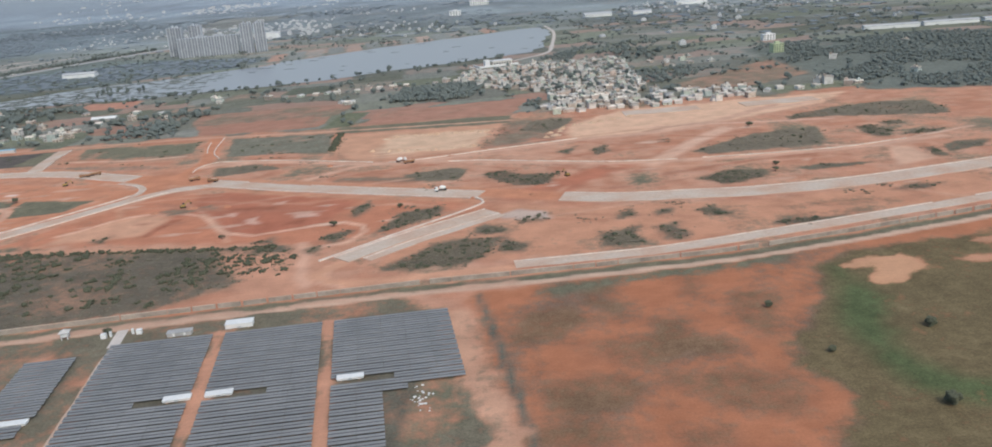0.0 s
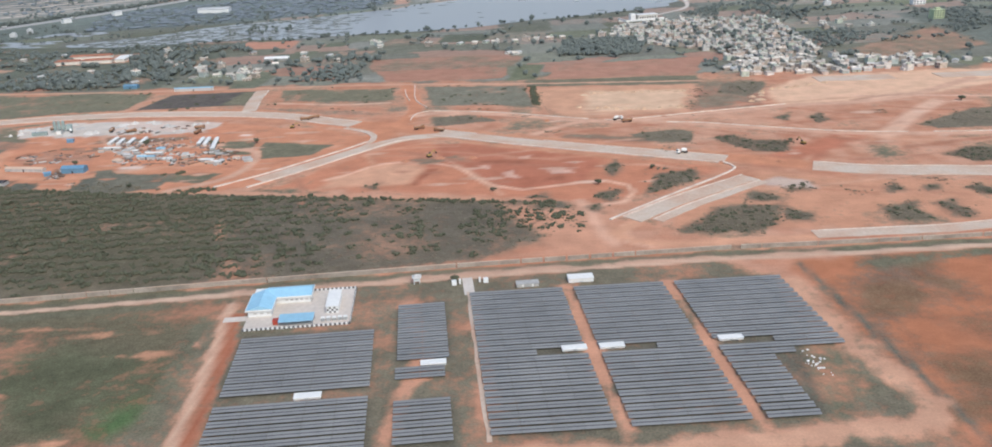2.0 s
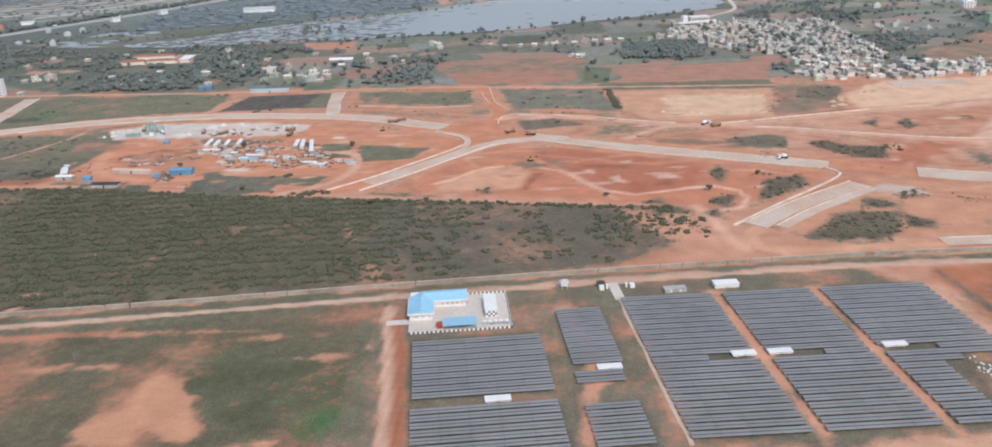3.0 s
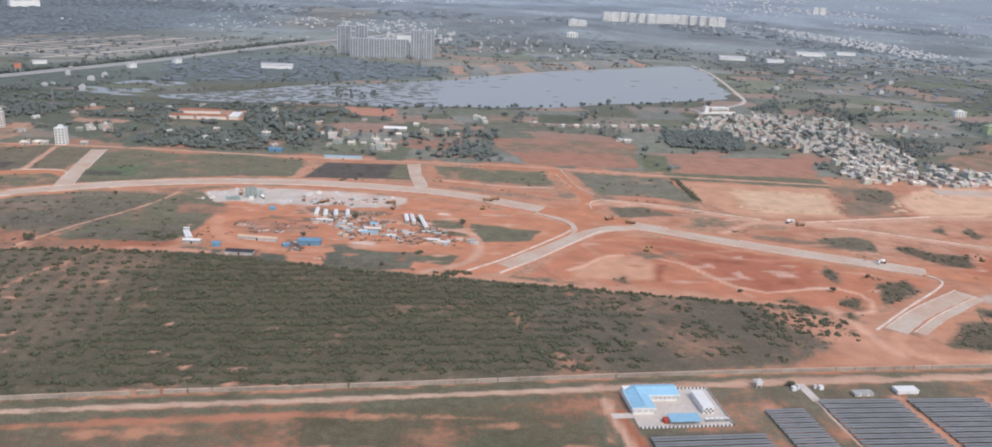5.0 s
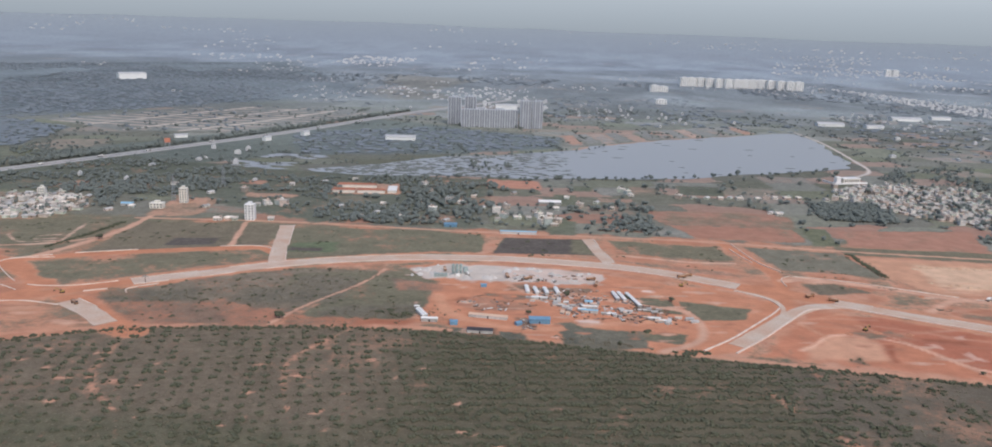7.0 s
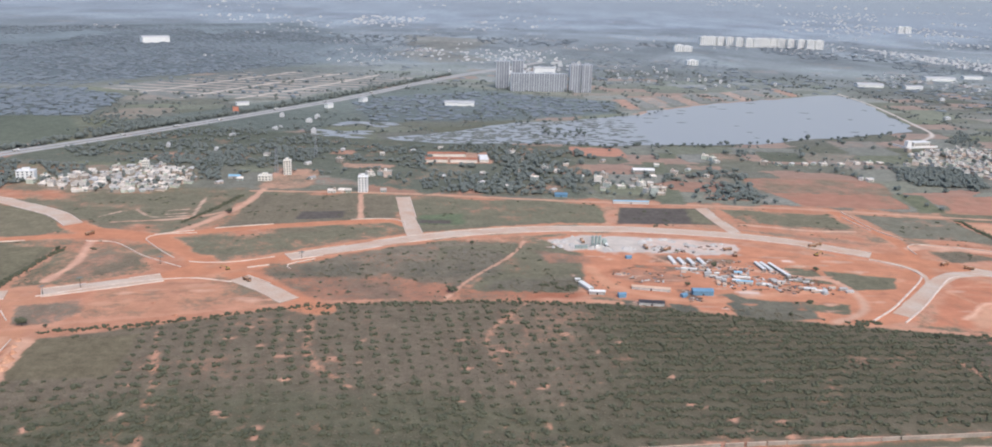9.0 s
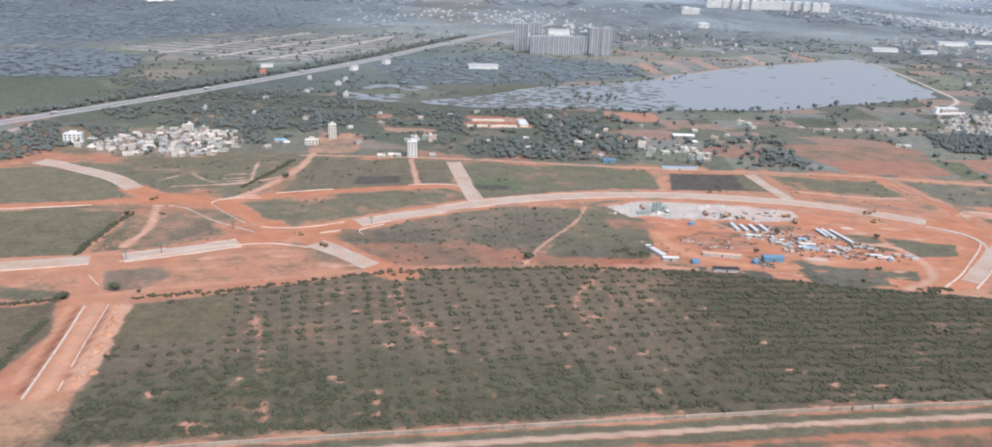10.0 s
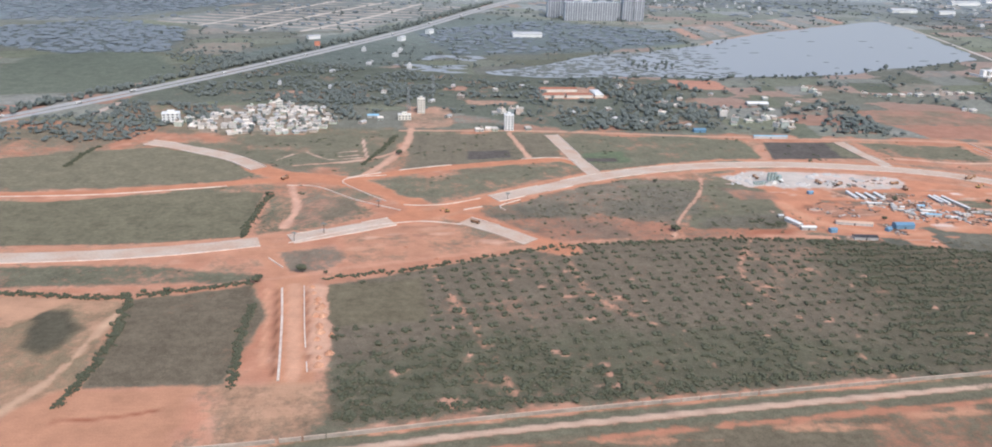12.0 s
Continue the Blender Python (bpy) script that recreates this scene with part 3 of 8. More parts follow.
patch([(-325, 960), (-170, 965), (-172, 893), (-302, 897)], (0.36, 0.175, 0.12), DRY, 0.16, 2, 3)
patch([(-158, 975), (-127, 970), (-139, 884), (-171, 881)], None, GREEN, 0.95, 2, 2)
patch([(-118, 962), (60, 990), (31, 880), (-128, 882)], (0.38, 0.19, 0.132), DRY, 0.2, 2, 3)
patch([(-150, 880), (31, 878), (25, 838), (-146, 846)], PALE_RED, OLIVE, 0.9, 2, 3)
patch([(-141, 838), (20, 832), (-9, 716), (-105, 703), (-140, 763)], (0.56, 0.30, 0.185), None, 0.0, 3, 5)
patch([(-90, 815), (10, 810), (-9, 730), (-95, 725)], (0.66, 0.44, 0.29), None, 0.0, 5, 8)
patch([(28, 838), (85, 850), (78, 770), (60, 728), (0, 722)], (0.38, 0.18, 0.12), DRY, 0.5, 3, 5)
patch([(79, 791), (142, 856), (255, 866), (380, 870), (330, 815), (196, 745), (78, 730)], (0.70, 0.44, 0.29), None, 0.0, 4, 8)
patch([(234, 1008), (420, 1185), (425, 1035), (297, 940), (230, 945)], (0.40, 0.22, 0.15), DRY, 0.55, 4, 5)

# building site, gravel yard and the red cutting
patch([(-626, 730), (-581, 748), (-435, 735), (-397, 715), (-293, 680), (-268, 640), (-340, 533), (-395, 524), (-542, 552), (-592, 574), (-579, 668)], (0.54, 0.225, 0.125), DRY, 0.12, 3, 6)
patch([(-625, 722), (-571, 747), (-493, 745), (-430, 722), (-437, 694), (-493, 694), (-560, 688), (-601, 692)], (0.58, 0.52, 0.45), None, 0.0, 2, 13)
patch([(-399, 660), (-374, 657), (-367, 617), (-411, 621)], None, OLIVE, 1.0, 2, 2)
patch([(-367, 654), (-306, 638), (-316, 610), (-357, 603)], None, OLIVE, 1.0, 2, 3)
patch([(-475, 568), (-408, 566), (-414, 538), (-475, 534)], None, DARK_TURF, 0.9, 2, 4)
patch([(-418, 572), (-371, 569), (-380, 545), (-409, 552)], None, OLIVE, 0.9, 2, 3)
patch([(-560, 562), (-500, 556), (-500, 540), (-560, 545)], None, DARK_TURF, 0.85, 2, 4)
for patchlet in ([(-520, 675), (-440, 680), (-445, 668), (-520, 662)], [(-560, 640), (-500, 628), (-505, 620), (-565, 630)], [(-540, 655), (-470, 648), (-470, 640), (-540, 645)]):
    patch(patchlet, DARK_RED, DRY, 0.6, 2, 3)
track([(-520, 690), (-500, 660), (-456, 657), (-399, 637), (-364, 624), (-358, 578), (-371, 549), (-398, 529)], 7, DUST, 0.0, 1.5, 1.5)
track([(-580, 640), (-560, 590), (-500, 565), (-420, 590), (-380, 600)], 9, (0.60, 0.29, 0.17), 0.0, 2, 3)
for c in ([(-560, 617), (-549, 644), (-499, 628), (-493, 611), (-522, 606), (-547, 608)], [(-525, 650), (-510, 653), (-500, 639), (-521, 633)], [(-517, 684), (-500, 685), (-494, 668), (-509, 665)], [(-473, 675), (-453, 677), (-448, 665), (-466, 660)], [(-465, 645), (-448, 652), (-445, 638), (-460, 634)], [(-419, 602), (-409, 607), (-409, 592), (-418, 589)], [(-632, 688), (-579, 673), (-577, 654), (-616, 651)]):
    patch(c, (0.42, 0.20, 0.125), (0.19, 0.14, 0.10), 0.42, 2, 3)
for c in ([(-551, 559), (-526, 564), (-523, 546), (-544, 543)], [(-511, 592), (-495, 589), (-493, 564), (-505, 566)]):
    patch(c, (0.17, 0.105, 0.075), None, 0.0, 1.5, 3)
patch([(-481, 579), (-464, 588), (-456, 574), (-410, 570), (-407, 534), (-459, 526), (-463, 564)], None, (0.165, 0.15, 0.11), 0.9, 2, 4)
patch([(-530, 744), (-503, 749), (-450, 733), (-430, 728), (-433, 706), (-452, 700), (-494, 705), (-521, 708)], (0.62, 0.50, 0.42), None, 0.0, 2, 5)
for c in ([(-462, 592), (-440, 594), (-440, 585), (-458, 584)], [(-395, 681), (-386, 682), (-385, 676), (-394, 676)], [(-484, 551), (-475, 552), (-476, 546)]):
    patch(c, (0.72, 0.56, 0.46), None, 0.0, 1.2, 2)
patch([(-325, 530), (-251, 640), (-132, 605), (-9, 555), (-60, 497), (-104, 484), (-199, 508)], (0.50, 0.19, 0.105), DRY, 0.05, 4, 4)
patch([(-229, 527), (-220, 568), (-210, 572), (-195, 563), (-170, 519), (-149, 510), (-110, 523), (-93, 577), (-110, 591), (-195, 633), (-220, 628), (-214, 604), (-220, 581)], (0.40, 0.125, 0.07), None, 0.0, 3, 3)
patch([(-229, 527), (-221, 566), (-212, 566), (-224, 527)], (0.30, 0.085, 0.045), None, 0.0, 1.5, 2)
for c in ([(-239, 587), (-223, 599), (-209, 599), (-209, 583), (-224, 580)], [(-137, 538), (-121, 543), (-122, 530), (-135, 530)], [(-185, 585), (-150, 580), (-150, 572), (-180, 575)]):
    patch(c, (0.30, 0.09, 0.05), None, 0.0, 1.5, 3)
for c in ([(-165, 552), (-157, 558), (-153, 540), (-162, 541)], [(-154, 590), (-146, 592), (-146, 583), (-153, 583)], [(-131, 556), (-115, 556), (-114, 546), (-129, 546)], [(-185, 570), (-176, 572), (-176, 562)]):
    patch(c, (0.66, 0.42, 0.32), None, 0.0, 1.5, 3, 0.8)
patch([(-285, 547), (-254, 580), (-228, 580), (-222, 568), (-229, 528), (-252, 526), (-290, 526)], (0.60, 0.32, 0.20), None, 0.0, 4, 5)
track([(-290, 545), (-279, 554), (-255, 581), (-229, 582), (-201, 571), (-185, 544), (-170, 523), (-150, 513), (-120, 522), (-94, 527), (-81, 517), (-78, 503), (-86, 483), (-105, 478)], 3.6, (0.74, 0.44, 0.30), 0.0, 1.3, 1.0)
track([(-114, 487), (-108, 463), (-104, 428), (-98, 415)], 7, (0.66, 0.37, 0.25), 0.0, 2, 2)
track([(-90, 442), (-92, 429), (-91, 418), (-80, 411)], 5, (0.68, 0.42, 0.30), 0.0, 1.5, 1)
track([(-84, 447), (-96, 430), (-87, 417), (-63, 412), (-22, 416), (10, 417)], 8, (0.60, 0.31, 0.19), 0.0, 2, 2)
for c in ([(-235, 590), (-200, 598), (-190, 585), (-225, 578)], [(-120, 640), (-40, 620), (-35, 632), (-115, 655)]):
    patch(c, BROWN, DRY, 0.65, 3, 6)
RAMP_MATS = [[(-59, 431), (-33, 468), (-15, 472), (5, 470), (0, 448), (-12, 429), (-35, 427)], [(-13, 481), (-3, 497), (12, 487), (9, 479)], [(3, 448), (9, 464), (21, 455), (17, 444)], [(18, 507), (39, 514), (34, 498), (19, 498)], [(67, 464), (88, 471), (83, 457), (86, 440), (73, 441), (63, 442)], [(98, 469), (111, 474), (113, 448), (107, 442), (99, 447)], [(81, 499), (90, 508), (89, 492), (79, 490)]]
NORTH_MATS = [[(106, 500), (114, 502), (110, 492), (104, 493)], [(128, 494), (140, 502), (147, 482), (137, 482)], [(148, 568), (174, 585), (198, 578), (191, 560), (161, 548)], [(-3, 628), (13, 634), (27, 619), (56, 618), (43, 584), (27, 586), (8, 603)], [(89, 686), (103, 703), (103, 674), (90, 665)]]
CUTTING_MATS = [[(-93, 550), (-84, 575), (-80, 560), (-88, 539)], [(-71, 499), (-57, 539), (-32, 547), (-33, 526), (-57, 506)], [(-105, 491), (-101, 505), (-87, 507), (-94, 487)], [(-110, 474), (-103, 480), (-101, 465)], [(-263, 527), (-251, 533), (-248, 520)], [(-150, 497), (-137, 505), (-130, 490)]]
EAST_MATS = [[(314, 696), (328, 699), (335, 673), (324, 653), (314, 657)], [(340, 708), (357, 708), (357, 696), (340, 696)], [(334, 655), (347, 667), (375, 667), (364, 657)], [(328, 608), (335, 606), (329, 580), (322, 582)],
             [(162, 457), (171, 465), (205, 461), (186, 453)], [(257, 506), (270, 514), (292, 514), (279, 504)], [(276, 745), (292, 768), (300, 752)]]
MATS = RAMP_MATS + NORTH_MATS + CUTTING_MATS + EAST_MATS
GREYS = [[(292, 768), (322, 783), (378, 802), (421, 789), (421, 744), (409, 723), (359, 735), (307, 748)], [(340, 608), (358, 621), (382, 618), (367, 597), (337, 590)], [(218, 575), (241, 584), (277, 577), (254, 570), (227, 568)],
         [(-68, 647), (-29, 657), (-14, 649), (-20, 614), (-54, 628)], [(59, 687), (79, 704), (70, 672)], [(164, 652), (229, 701), (286, 709), (278, 669), (263, 644), (178, 638)], [(276, 761), (341, 790), (319, 747), (278, 748)], [(35, 791), (48, 832), (93, 839), (77, 795), (57, 770)], [(-232, 722), (-201, 731), (-172, 704), (-229, 690)]]
track([(127, 620), (176, 686), (216, 732)], 15, (0.66, 0.40, 0.28), 0.0, 3, 2)
track([(55, 562), (83, 614), (110, 628)], 9, (0.40, 0.145, 0.085), 0.0, 4, 4)
track([(48, 560), (70, 600), (92, 625)], 4, (0.62, 0.34, 0.22), 0.0, 2, 3)
track([(145, 734), (181, 759), (218, 766), (256, 796), (329, 825)], 5, (0.62, 0.38, 0.27), 0.0, 1.5, 1.5)
track([(153, 759), (223, 751), (312, 738)], 5, (0.64, 0.40, 0.29), 0.0, 1.5, 1.5)
track([(-156, 640), (-109, 687), (-77, 695)], 7, DUST, 0.0, 2, 1.5)
track([(20, 560), (60, 590), (100, 625)], 24, (0.44, 0.15, 0.085), 0.0, 4, 5)
patch([(-60, 445), (20, 430), (170, 450), (330, 490), (330, 535), (170, 505), (60, 520), (20, 540), (-40, 500)], (0.54, 0.26, 0.155), DRY, 0.22, 4, 8)

# wheel tracks, scrapes and pale spills over the graded soil
for k in range(150):
    x, y = rng.uniform(-330, 330), rng.uniform(470, 760)
    if y < 500 + 0.1 * x or (x < -120 and y < 560):
        continue
    a, r, b = rng.normal(-0.15, 0.5), rng.uniform(15, 60), rng.uniform(-12, 12)
    line = [(x, y), (x + r * math.cos(a), y + r * math.sin(a)), (x + 2 * r * math.cos(a) - b * math.sin(a), y + 2 * r * math.sin(a) + b * math.cos(a))]
    track(line, rng.uniform(1.5, 5), ((0.62, 0.36, 0.24), DARK_RED, (0.60, 0.31, 0.19), (0.34, 0.15, 0.095))[k % 4], 0.0, 2, 1.5, None, rng.uniform(0.3, 0.75))
for k in range(130):
    x, y = (rng.uniform(-300, 300), rng.uniform(520, 740)) if k % 2 else (rng.uniform(-600, -330), rng.uniform(550, 690))
    w, h = rng.uniform(3, 14), rng.uniform(1.0, 3.6)
    patch([(x - w, y), (x, y + h), (x + w, y + 1), (x, y - h)], ((0.66, 0.46, 0.34), (0.36, 0.15, 0.095), (0.60, 0.40, 0.29))[k % 3], DRY, 0.0 if k % 3 else 0.3, 1.5, 2.5, 0.8)

for c in MATS:
    patch(c, BROWN, (0.150, 0.122, 0.084), 0.86, 4, 5)
for c in GREYS:
    patch(c, None, (0.158, 0.132, 0.092), 0.90, 3, 4)
for c in ([(175, 491), (207, 497), (240, 494), (233, 484), (180, 480)], [(235, 490), (277, 498), (270, 480), (240, 478)], [(170, 474), (233, 478), (228, 468), (167, 464)]):
    patch(c, (0.46, 0.21, 0.125), (0.190, 0.140, 0.092), 0.62, 4, 5, 0.8)
patch([(307, 625), (322, 611), (320, 576), (285, 561), (296, 590)], (0.62, 0.38, 0.26), None, 0.0, 2, 4, 0.9)
track([(268, 640), (300, 622), (330, 640), (400, 668)], 3, (0.64, 0.44, 0.32), 0.0, 1.5, 1.5)
patch([(5, 512), (16, 524), (34, 518), (44, 500), (22, 500)], (0.54, 0.44, 0.37), None, 0.0, 2, 6, 0.8)

# dirt roads under construction
ROAD_RED = (0.53, 0.215, 0.115)
track([(-1420, 622), (-1305, 630), (-1225, 641), (-1144, 662), (-1072, 685), (-1004, 689)], 15, ROAD_RED, 0.0, 1.5, 1.2)
track([(-1093, 723), (-1062, 702), (-1004, 689), (-951, 653), (-913, 603)], 26, ROAD_RED, 0.0, 3, 3)
track([(-1004, 689), (-944, 719), (-866, 750), (-776, 775), (-762, 760)], 15, ROAD_RED, 0.0, 1.5, 1.5)
track([(-940, 580), (-913, 603), (-879, 620), (-831, 652)], 30, ROAD_RED, 0.0, 3, 4)
track([(-913, 605), (-870, 578), (-827, 538), (-800, 520)], 26, ROAD_RED, 0.0, 3, 3)
track([(-1045, 520), (-1025, 493), (-1008, 458), (-993, 390), (-983, 340), (-980, 312)], 24, (0.52, 0.245, 0.14), 0.0, 2.0, 2)
track([(-1004, 446), (-992, 381), (-981, 322)], 9, (0.60, 0.32, 0.20), 0.0, 1.2, 1)
patch([(-1085, 512), (-1020, 530), (-990, 500), (-1000, 455), (-1022, 455), (-1035, 490)], (0.52, 0.24, 0.14), None, 0.0, 3, 4)
track([(-1015, 440), (-1006, 395), (-993, 325)], 2.6, (0.24, 0.10, 0.06), 0.0, 1.2, 1.0)
track([(-995, 442), (-983, 380), (-973, 330)], 2.2, (0.27, 0.115, 0.07), 0.0, 1.0, 1.0)
track([(-1022, 440), (-1012, 390), (-1002, 335)], 3.5, (0.60, 0.30, 0.18), 0.0, 1.2, 1.2)
track([(-988, 445), (-978, 400), (-968, 335)], 11, (0.62, 0.36, 0.24), 0.0, 2.5, 5)
track([(-278, 880), (-268, 830), (-256, 780), (-253, 730), (-262, 690)], 14, ROAD_RED, 0.0, 2, 2)
track([(-330, 718), (-262, 690), (-215, 668)], 30, ROAD_RED, 0.0, 4, 4)
track([(-275, 640), (-262, 690), (-290, 640)], 16, ROAD_RED, 0.0, 4, 4)
track([(-249, 732), (-230, 742), (-170, 728), (-81, 691), (-54, 693), (19, 713), (89, 730), (150, 735), (207, 760), (290, 825)], 11, DUST, 0.0, 1.5, 1.5)
track([(-54, 693), (0, 672), (59, 648), (127, 628), (254, 622), (360, 640)], 9, DUST, 0.0, 1.5, 1.5)
track([(-75, 600), (-5, 575), (40, 556)], 22, ROAD_RED, 0.0, 3, 3)
for side in (1, -1):
    track([(-916, 596 + side * 15), (-852, 645 + side * 15), (-728, 722 + side * 15), (-598, 768 + side * 16)], 8, (0.52, 0.24, 0.14), 0.1, 2, 3)
    track([(-598, 768 + side * 17), (-423, 758 + side * 17), (-346, 728 + side * 18)], 9, (0.52, 0.24, 0.14), 0.1, 2, 3)
    track([(-220, 666 + side * 17), (-103, 610 + side * 17), (-9, 572 + side * 17)], 9, (0.52, 0.24, 0.14), 0.05, 2, 4)
    track([(-1300, 486 + side * 14), (-1166, 496 + side * 14), (-1085, 516 + side * 14), (-1024, 534 + side * 14)], 7, (0.52, 0.25, 0.15), 0.1, 2, 4)
track([(-960, 884), (-830, 892), (-760, 893), (-600, 884), (-440, 882), (-300, 880), (-150, 862), (30, 850)], 6, (0.56, 0.33, 0.22), 0.0, 1.5, 1.5)

# land west of the drain road
patch([(-1300, 430), (-1204, 424), (-1113, 421), (-1104, 350), (-1104, 290), (-1122, 278), (-1300, 260)], (0.44, 0.255, 0.155), (0.235, 0.170, 0.104), 0.52, 3, 5)
patch([(-1151, 353), (-1168, 404), (-1145, 406), (-1126, 378), (-1132, 357), (-1138, 346)], (0.17, 0.12, 0.08), (0.105, 0.090, 0.060), 0.95, 3, 5)
patch([(-1197, 420), (-1150, 420), (-1172, 380), (-1215, 370)], (0.50, 0.28, 0.17), None, 0.15, 3, 5)
patch([(-1113, 419), (-1034, 445), (-1014, 398), (-1020, 314), (-1096, 309)], (0.30, 0.19, 0.12), (0.158, 0.124, 0.083), 0.93, 2, 3)
patch([(-1110, 306), (-1033, 310), (-1030, 240), (-1250, 205), (-1250, 250), (-1130, 272)], (0.49, 0.24, 0.14), None, 0.0, 3, 5)
patch([(-1022, 312), (-963, 318), (-956, 288), (-964, 262), (-1008, 252)], (0.47, 0.27, 0.165), (0.20, 0.14, 0.09), 0.42, 4, 6)
track([(-1098, 276), (-1069, 280), (-1045, 288)], 2.2, (0.30, 0.10, 0.055), 0.0, 0.8, 0.8)
track([(-1132, 278), (-1118, 320), (-1112, 400)], 4, (0.56, 0.36, 0.23), 0.0, 2, 3)
patch([(-1290, 470), (-1120, 478), (-1032, 462), (-1032, 452), (-1200, 436), (-1290, 440)], PALE_RED, OLIVE, 0.72, 3, 6)
patch([(-1027, 506), (-988, 523), (-972, 503), (-985, 473), (-1012, 468)], PALE_RED, (0.215, 0.165, 0.118), 0.66, 3, 4)
patch([(-940, 510), (-908, 536), (-904, 516), (-923, 506)], BROWN, DRY, 0.75, 2, 4)
patch([(-885, 544), (-858, 548), (-859, 535), (-881, 534)], BROWN, DRY, 0.75, 2, 4)
patch([(-1031, 561), (-1035, 622), (-1028, 647), (-990, 636), (-978, 614), (-983, 587), (-1024, 558)], (0.46, 0.24, 0.16), DRY, 0.72, 2, 5)
track([(-1035, 560), (-1033, 608), (-1049, 668)], 6, (0.62, 0.36, 0.25), 0.0, 1.5, 1.5)
patch([(-976, 689), (-939, 701), (-895, 699), (-896, 646), (-936, 640)], (0.50, 0.28, 0.18), OLIVE, 0.78, 3, 6)
patch([(-869, 625), (-838, 624), (-839, 601), (-862, 599)], None, DRY, 0.85, 3, 4)
patch([(-985, 545), (-900, 590), (-860, 560), (-820, 530), (-900, 505), (-970, 485)], (0.50, 0.24, 0.145), DRY, 0.46, 4, 6, 1.0, 1.0)
for k in range(40):
    x, y = rng.uniform(-990, -825), rng.uniform(490, 590)
    if within_outline(np.array([x]), np.array([y]), [(-985, 545), (-900, 588), (-860, 560), (-820, 530), (-900, 505), (-970, 485)])[0]:
        w, h = rng.uniform(4, 13), rng.uniform(2, 5)
        patch([(x - w, y), (x, y + h), (x + w, y + 2), (x, y - h)], ((0.36, 0.17, 0.11), (0.64, 0.40, 0.28), (0.30, 0.17, 0.11), (0.56, 0.30, 0.19))[k % 4], DRY, (0.5, 0.0, 0.6, 0.0)[k % 4], 1.8, 3, 0.85)
track([(-1204, 432), (-1136, 426), (-1096, 434), (-1035, 454), (-985, 470)], 4, ORANGE, 0.1, 1.5, 2)

# far side of the lake, lanes and house plots
LAKE = [(-850, 1262), (-740, 1345), (-640, 1440), (-540, 1490), (-400, 1600), (-345, 1670), (-190, 1800), (-40, 1900), (140, 2015), (162, 1860), (128, 1650), (100, 1505), (20, 1445), (-120, 1370), (-262, 1300), (-420, 1266), (-510, 1250), (-635, 1240), (-740, 1228), (-820, 1232)]
track(LAKE[4:9], 20, (0.44, 0.32, 0.25), 0.1, 5, 6)
track([(165, 2057), (168, 1859), (138, 1575), (118, 1460), (60, 1380)], 7, (0.62, 0.57, 0.50), 0.0, 2, 1)
for k in range(13):
    x, y = -410 + 36 * k, 1655 + 26 * k + 10 * (k % 2)
    patch([(x, y), (x + 30, y + 20), (x + 10, y + 170), (x - 22, y + 150)], ((0.44, 0.27, 0.20), (0.40, 0.29, 0.23), (0.46, 0.34, 0.27))[k % 3], FAR_TURF, (0.25, 0.85, 0.5, 0.9)[k % 4], 4, 6)
patch([(-1574, 1767), (-1330, 2193), (-946, 2240), (-882, 2106), (-1111, 1680), (-1329, 1623)], (0.42, 0.36, 0.30), (0.195, 0.195, 0.165), 0.8, 5, 8)
patch([(-1330, 1300), (-1130, 1640), (-880, 2000), (-640, 1900), (-900, 1420), (-1060, 1240)], None, (0.150, 0.164, 0.135), 0.95, 10, 20)
for k in range(11):
    f = k / 10
    a, b = np.array((-1540, 1745)) * (1 - f) + np.array((-1320, 2170)) * f, np.array((-1130, 1690)) * (1 - f) + np.array((-900, 2110)) * f
    track([tuple(a), tuple((a + b) / 2), tuple(b)], 7.5, (0.58, 0.50, 0.41), 0.0, 3, 1)
for a, b, c in (((-1330, 1640), (-1230, 1900), (-1090, 2200)), ((-1440, 1700), (-1330, 1950), (-1230, 2180)), ((-1220, 1650), (-1110, 1880), (-1000, 2180))):
    track([a, b, c], 9, (0.62, 0.55, 0.46), 0.0, 3, 1)
patch([(-1070, 2591), (-1047, 3128), (-845, 3027), (-797, 2629)], (0.40, 0.25, 0.19), None, 0.1, 14, 20)
patch([(-1149, 3860), (-705, 3725), (-835, 2939), (-1065, 3228)], (0.52, 0.45, 0.39), FAR_TURF, 0.35, 20, 30)
patch([(-2013, 2508), (-1878, 2404), (-1767, 2206), (-1830, 2174), (-2100, 2300)], (0.48, 0.36, 0.29), FAR_TURF, 0.3, 14, 20)
patch([(-1700, 2700), (-1100, 2650), (-900, 2550), (-700, 2700), (-900, 3000), (-1300, 2900)], (0.50, 0.36, 0.28), FAR_TURF, 0.45, 10, 20)
# far wood floors coloured like the shaded, hazed canopy above them
patch([(-2495, 3320), (-2070, 2600), (-1668, 2560), (-1100, 2600), (-950, 2560), (-1116, 2995), (-1790, 4573)], None, (0.165, 0.184, 0.180), 1.0, 60, 60)
patch([(-2900, 3600), (-2500, 2000), (-2000, 1650), (-1640, 1800), (-1350, 2230), (-1100, 2560), (-1116, 2995), (-1790, 4573)], None, (0.158, 0.176, 0.170), 0.97, 60, 60)
patch([(-1900, 1500), (-1650, 1760), (-1450, 1650), (-1400, 1380), (-1560, 1340)], None, (0.140, 0.156, 0.140), 1.0, 10, 16)
patch([(-900, 1400), (-1000, 1700), (-720, 1900), (-420, 1780), (-440, 1600), (-640, 1480)], None, (0.140, 0.156, 0.140), 0.98, 8, 14)
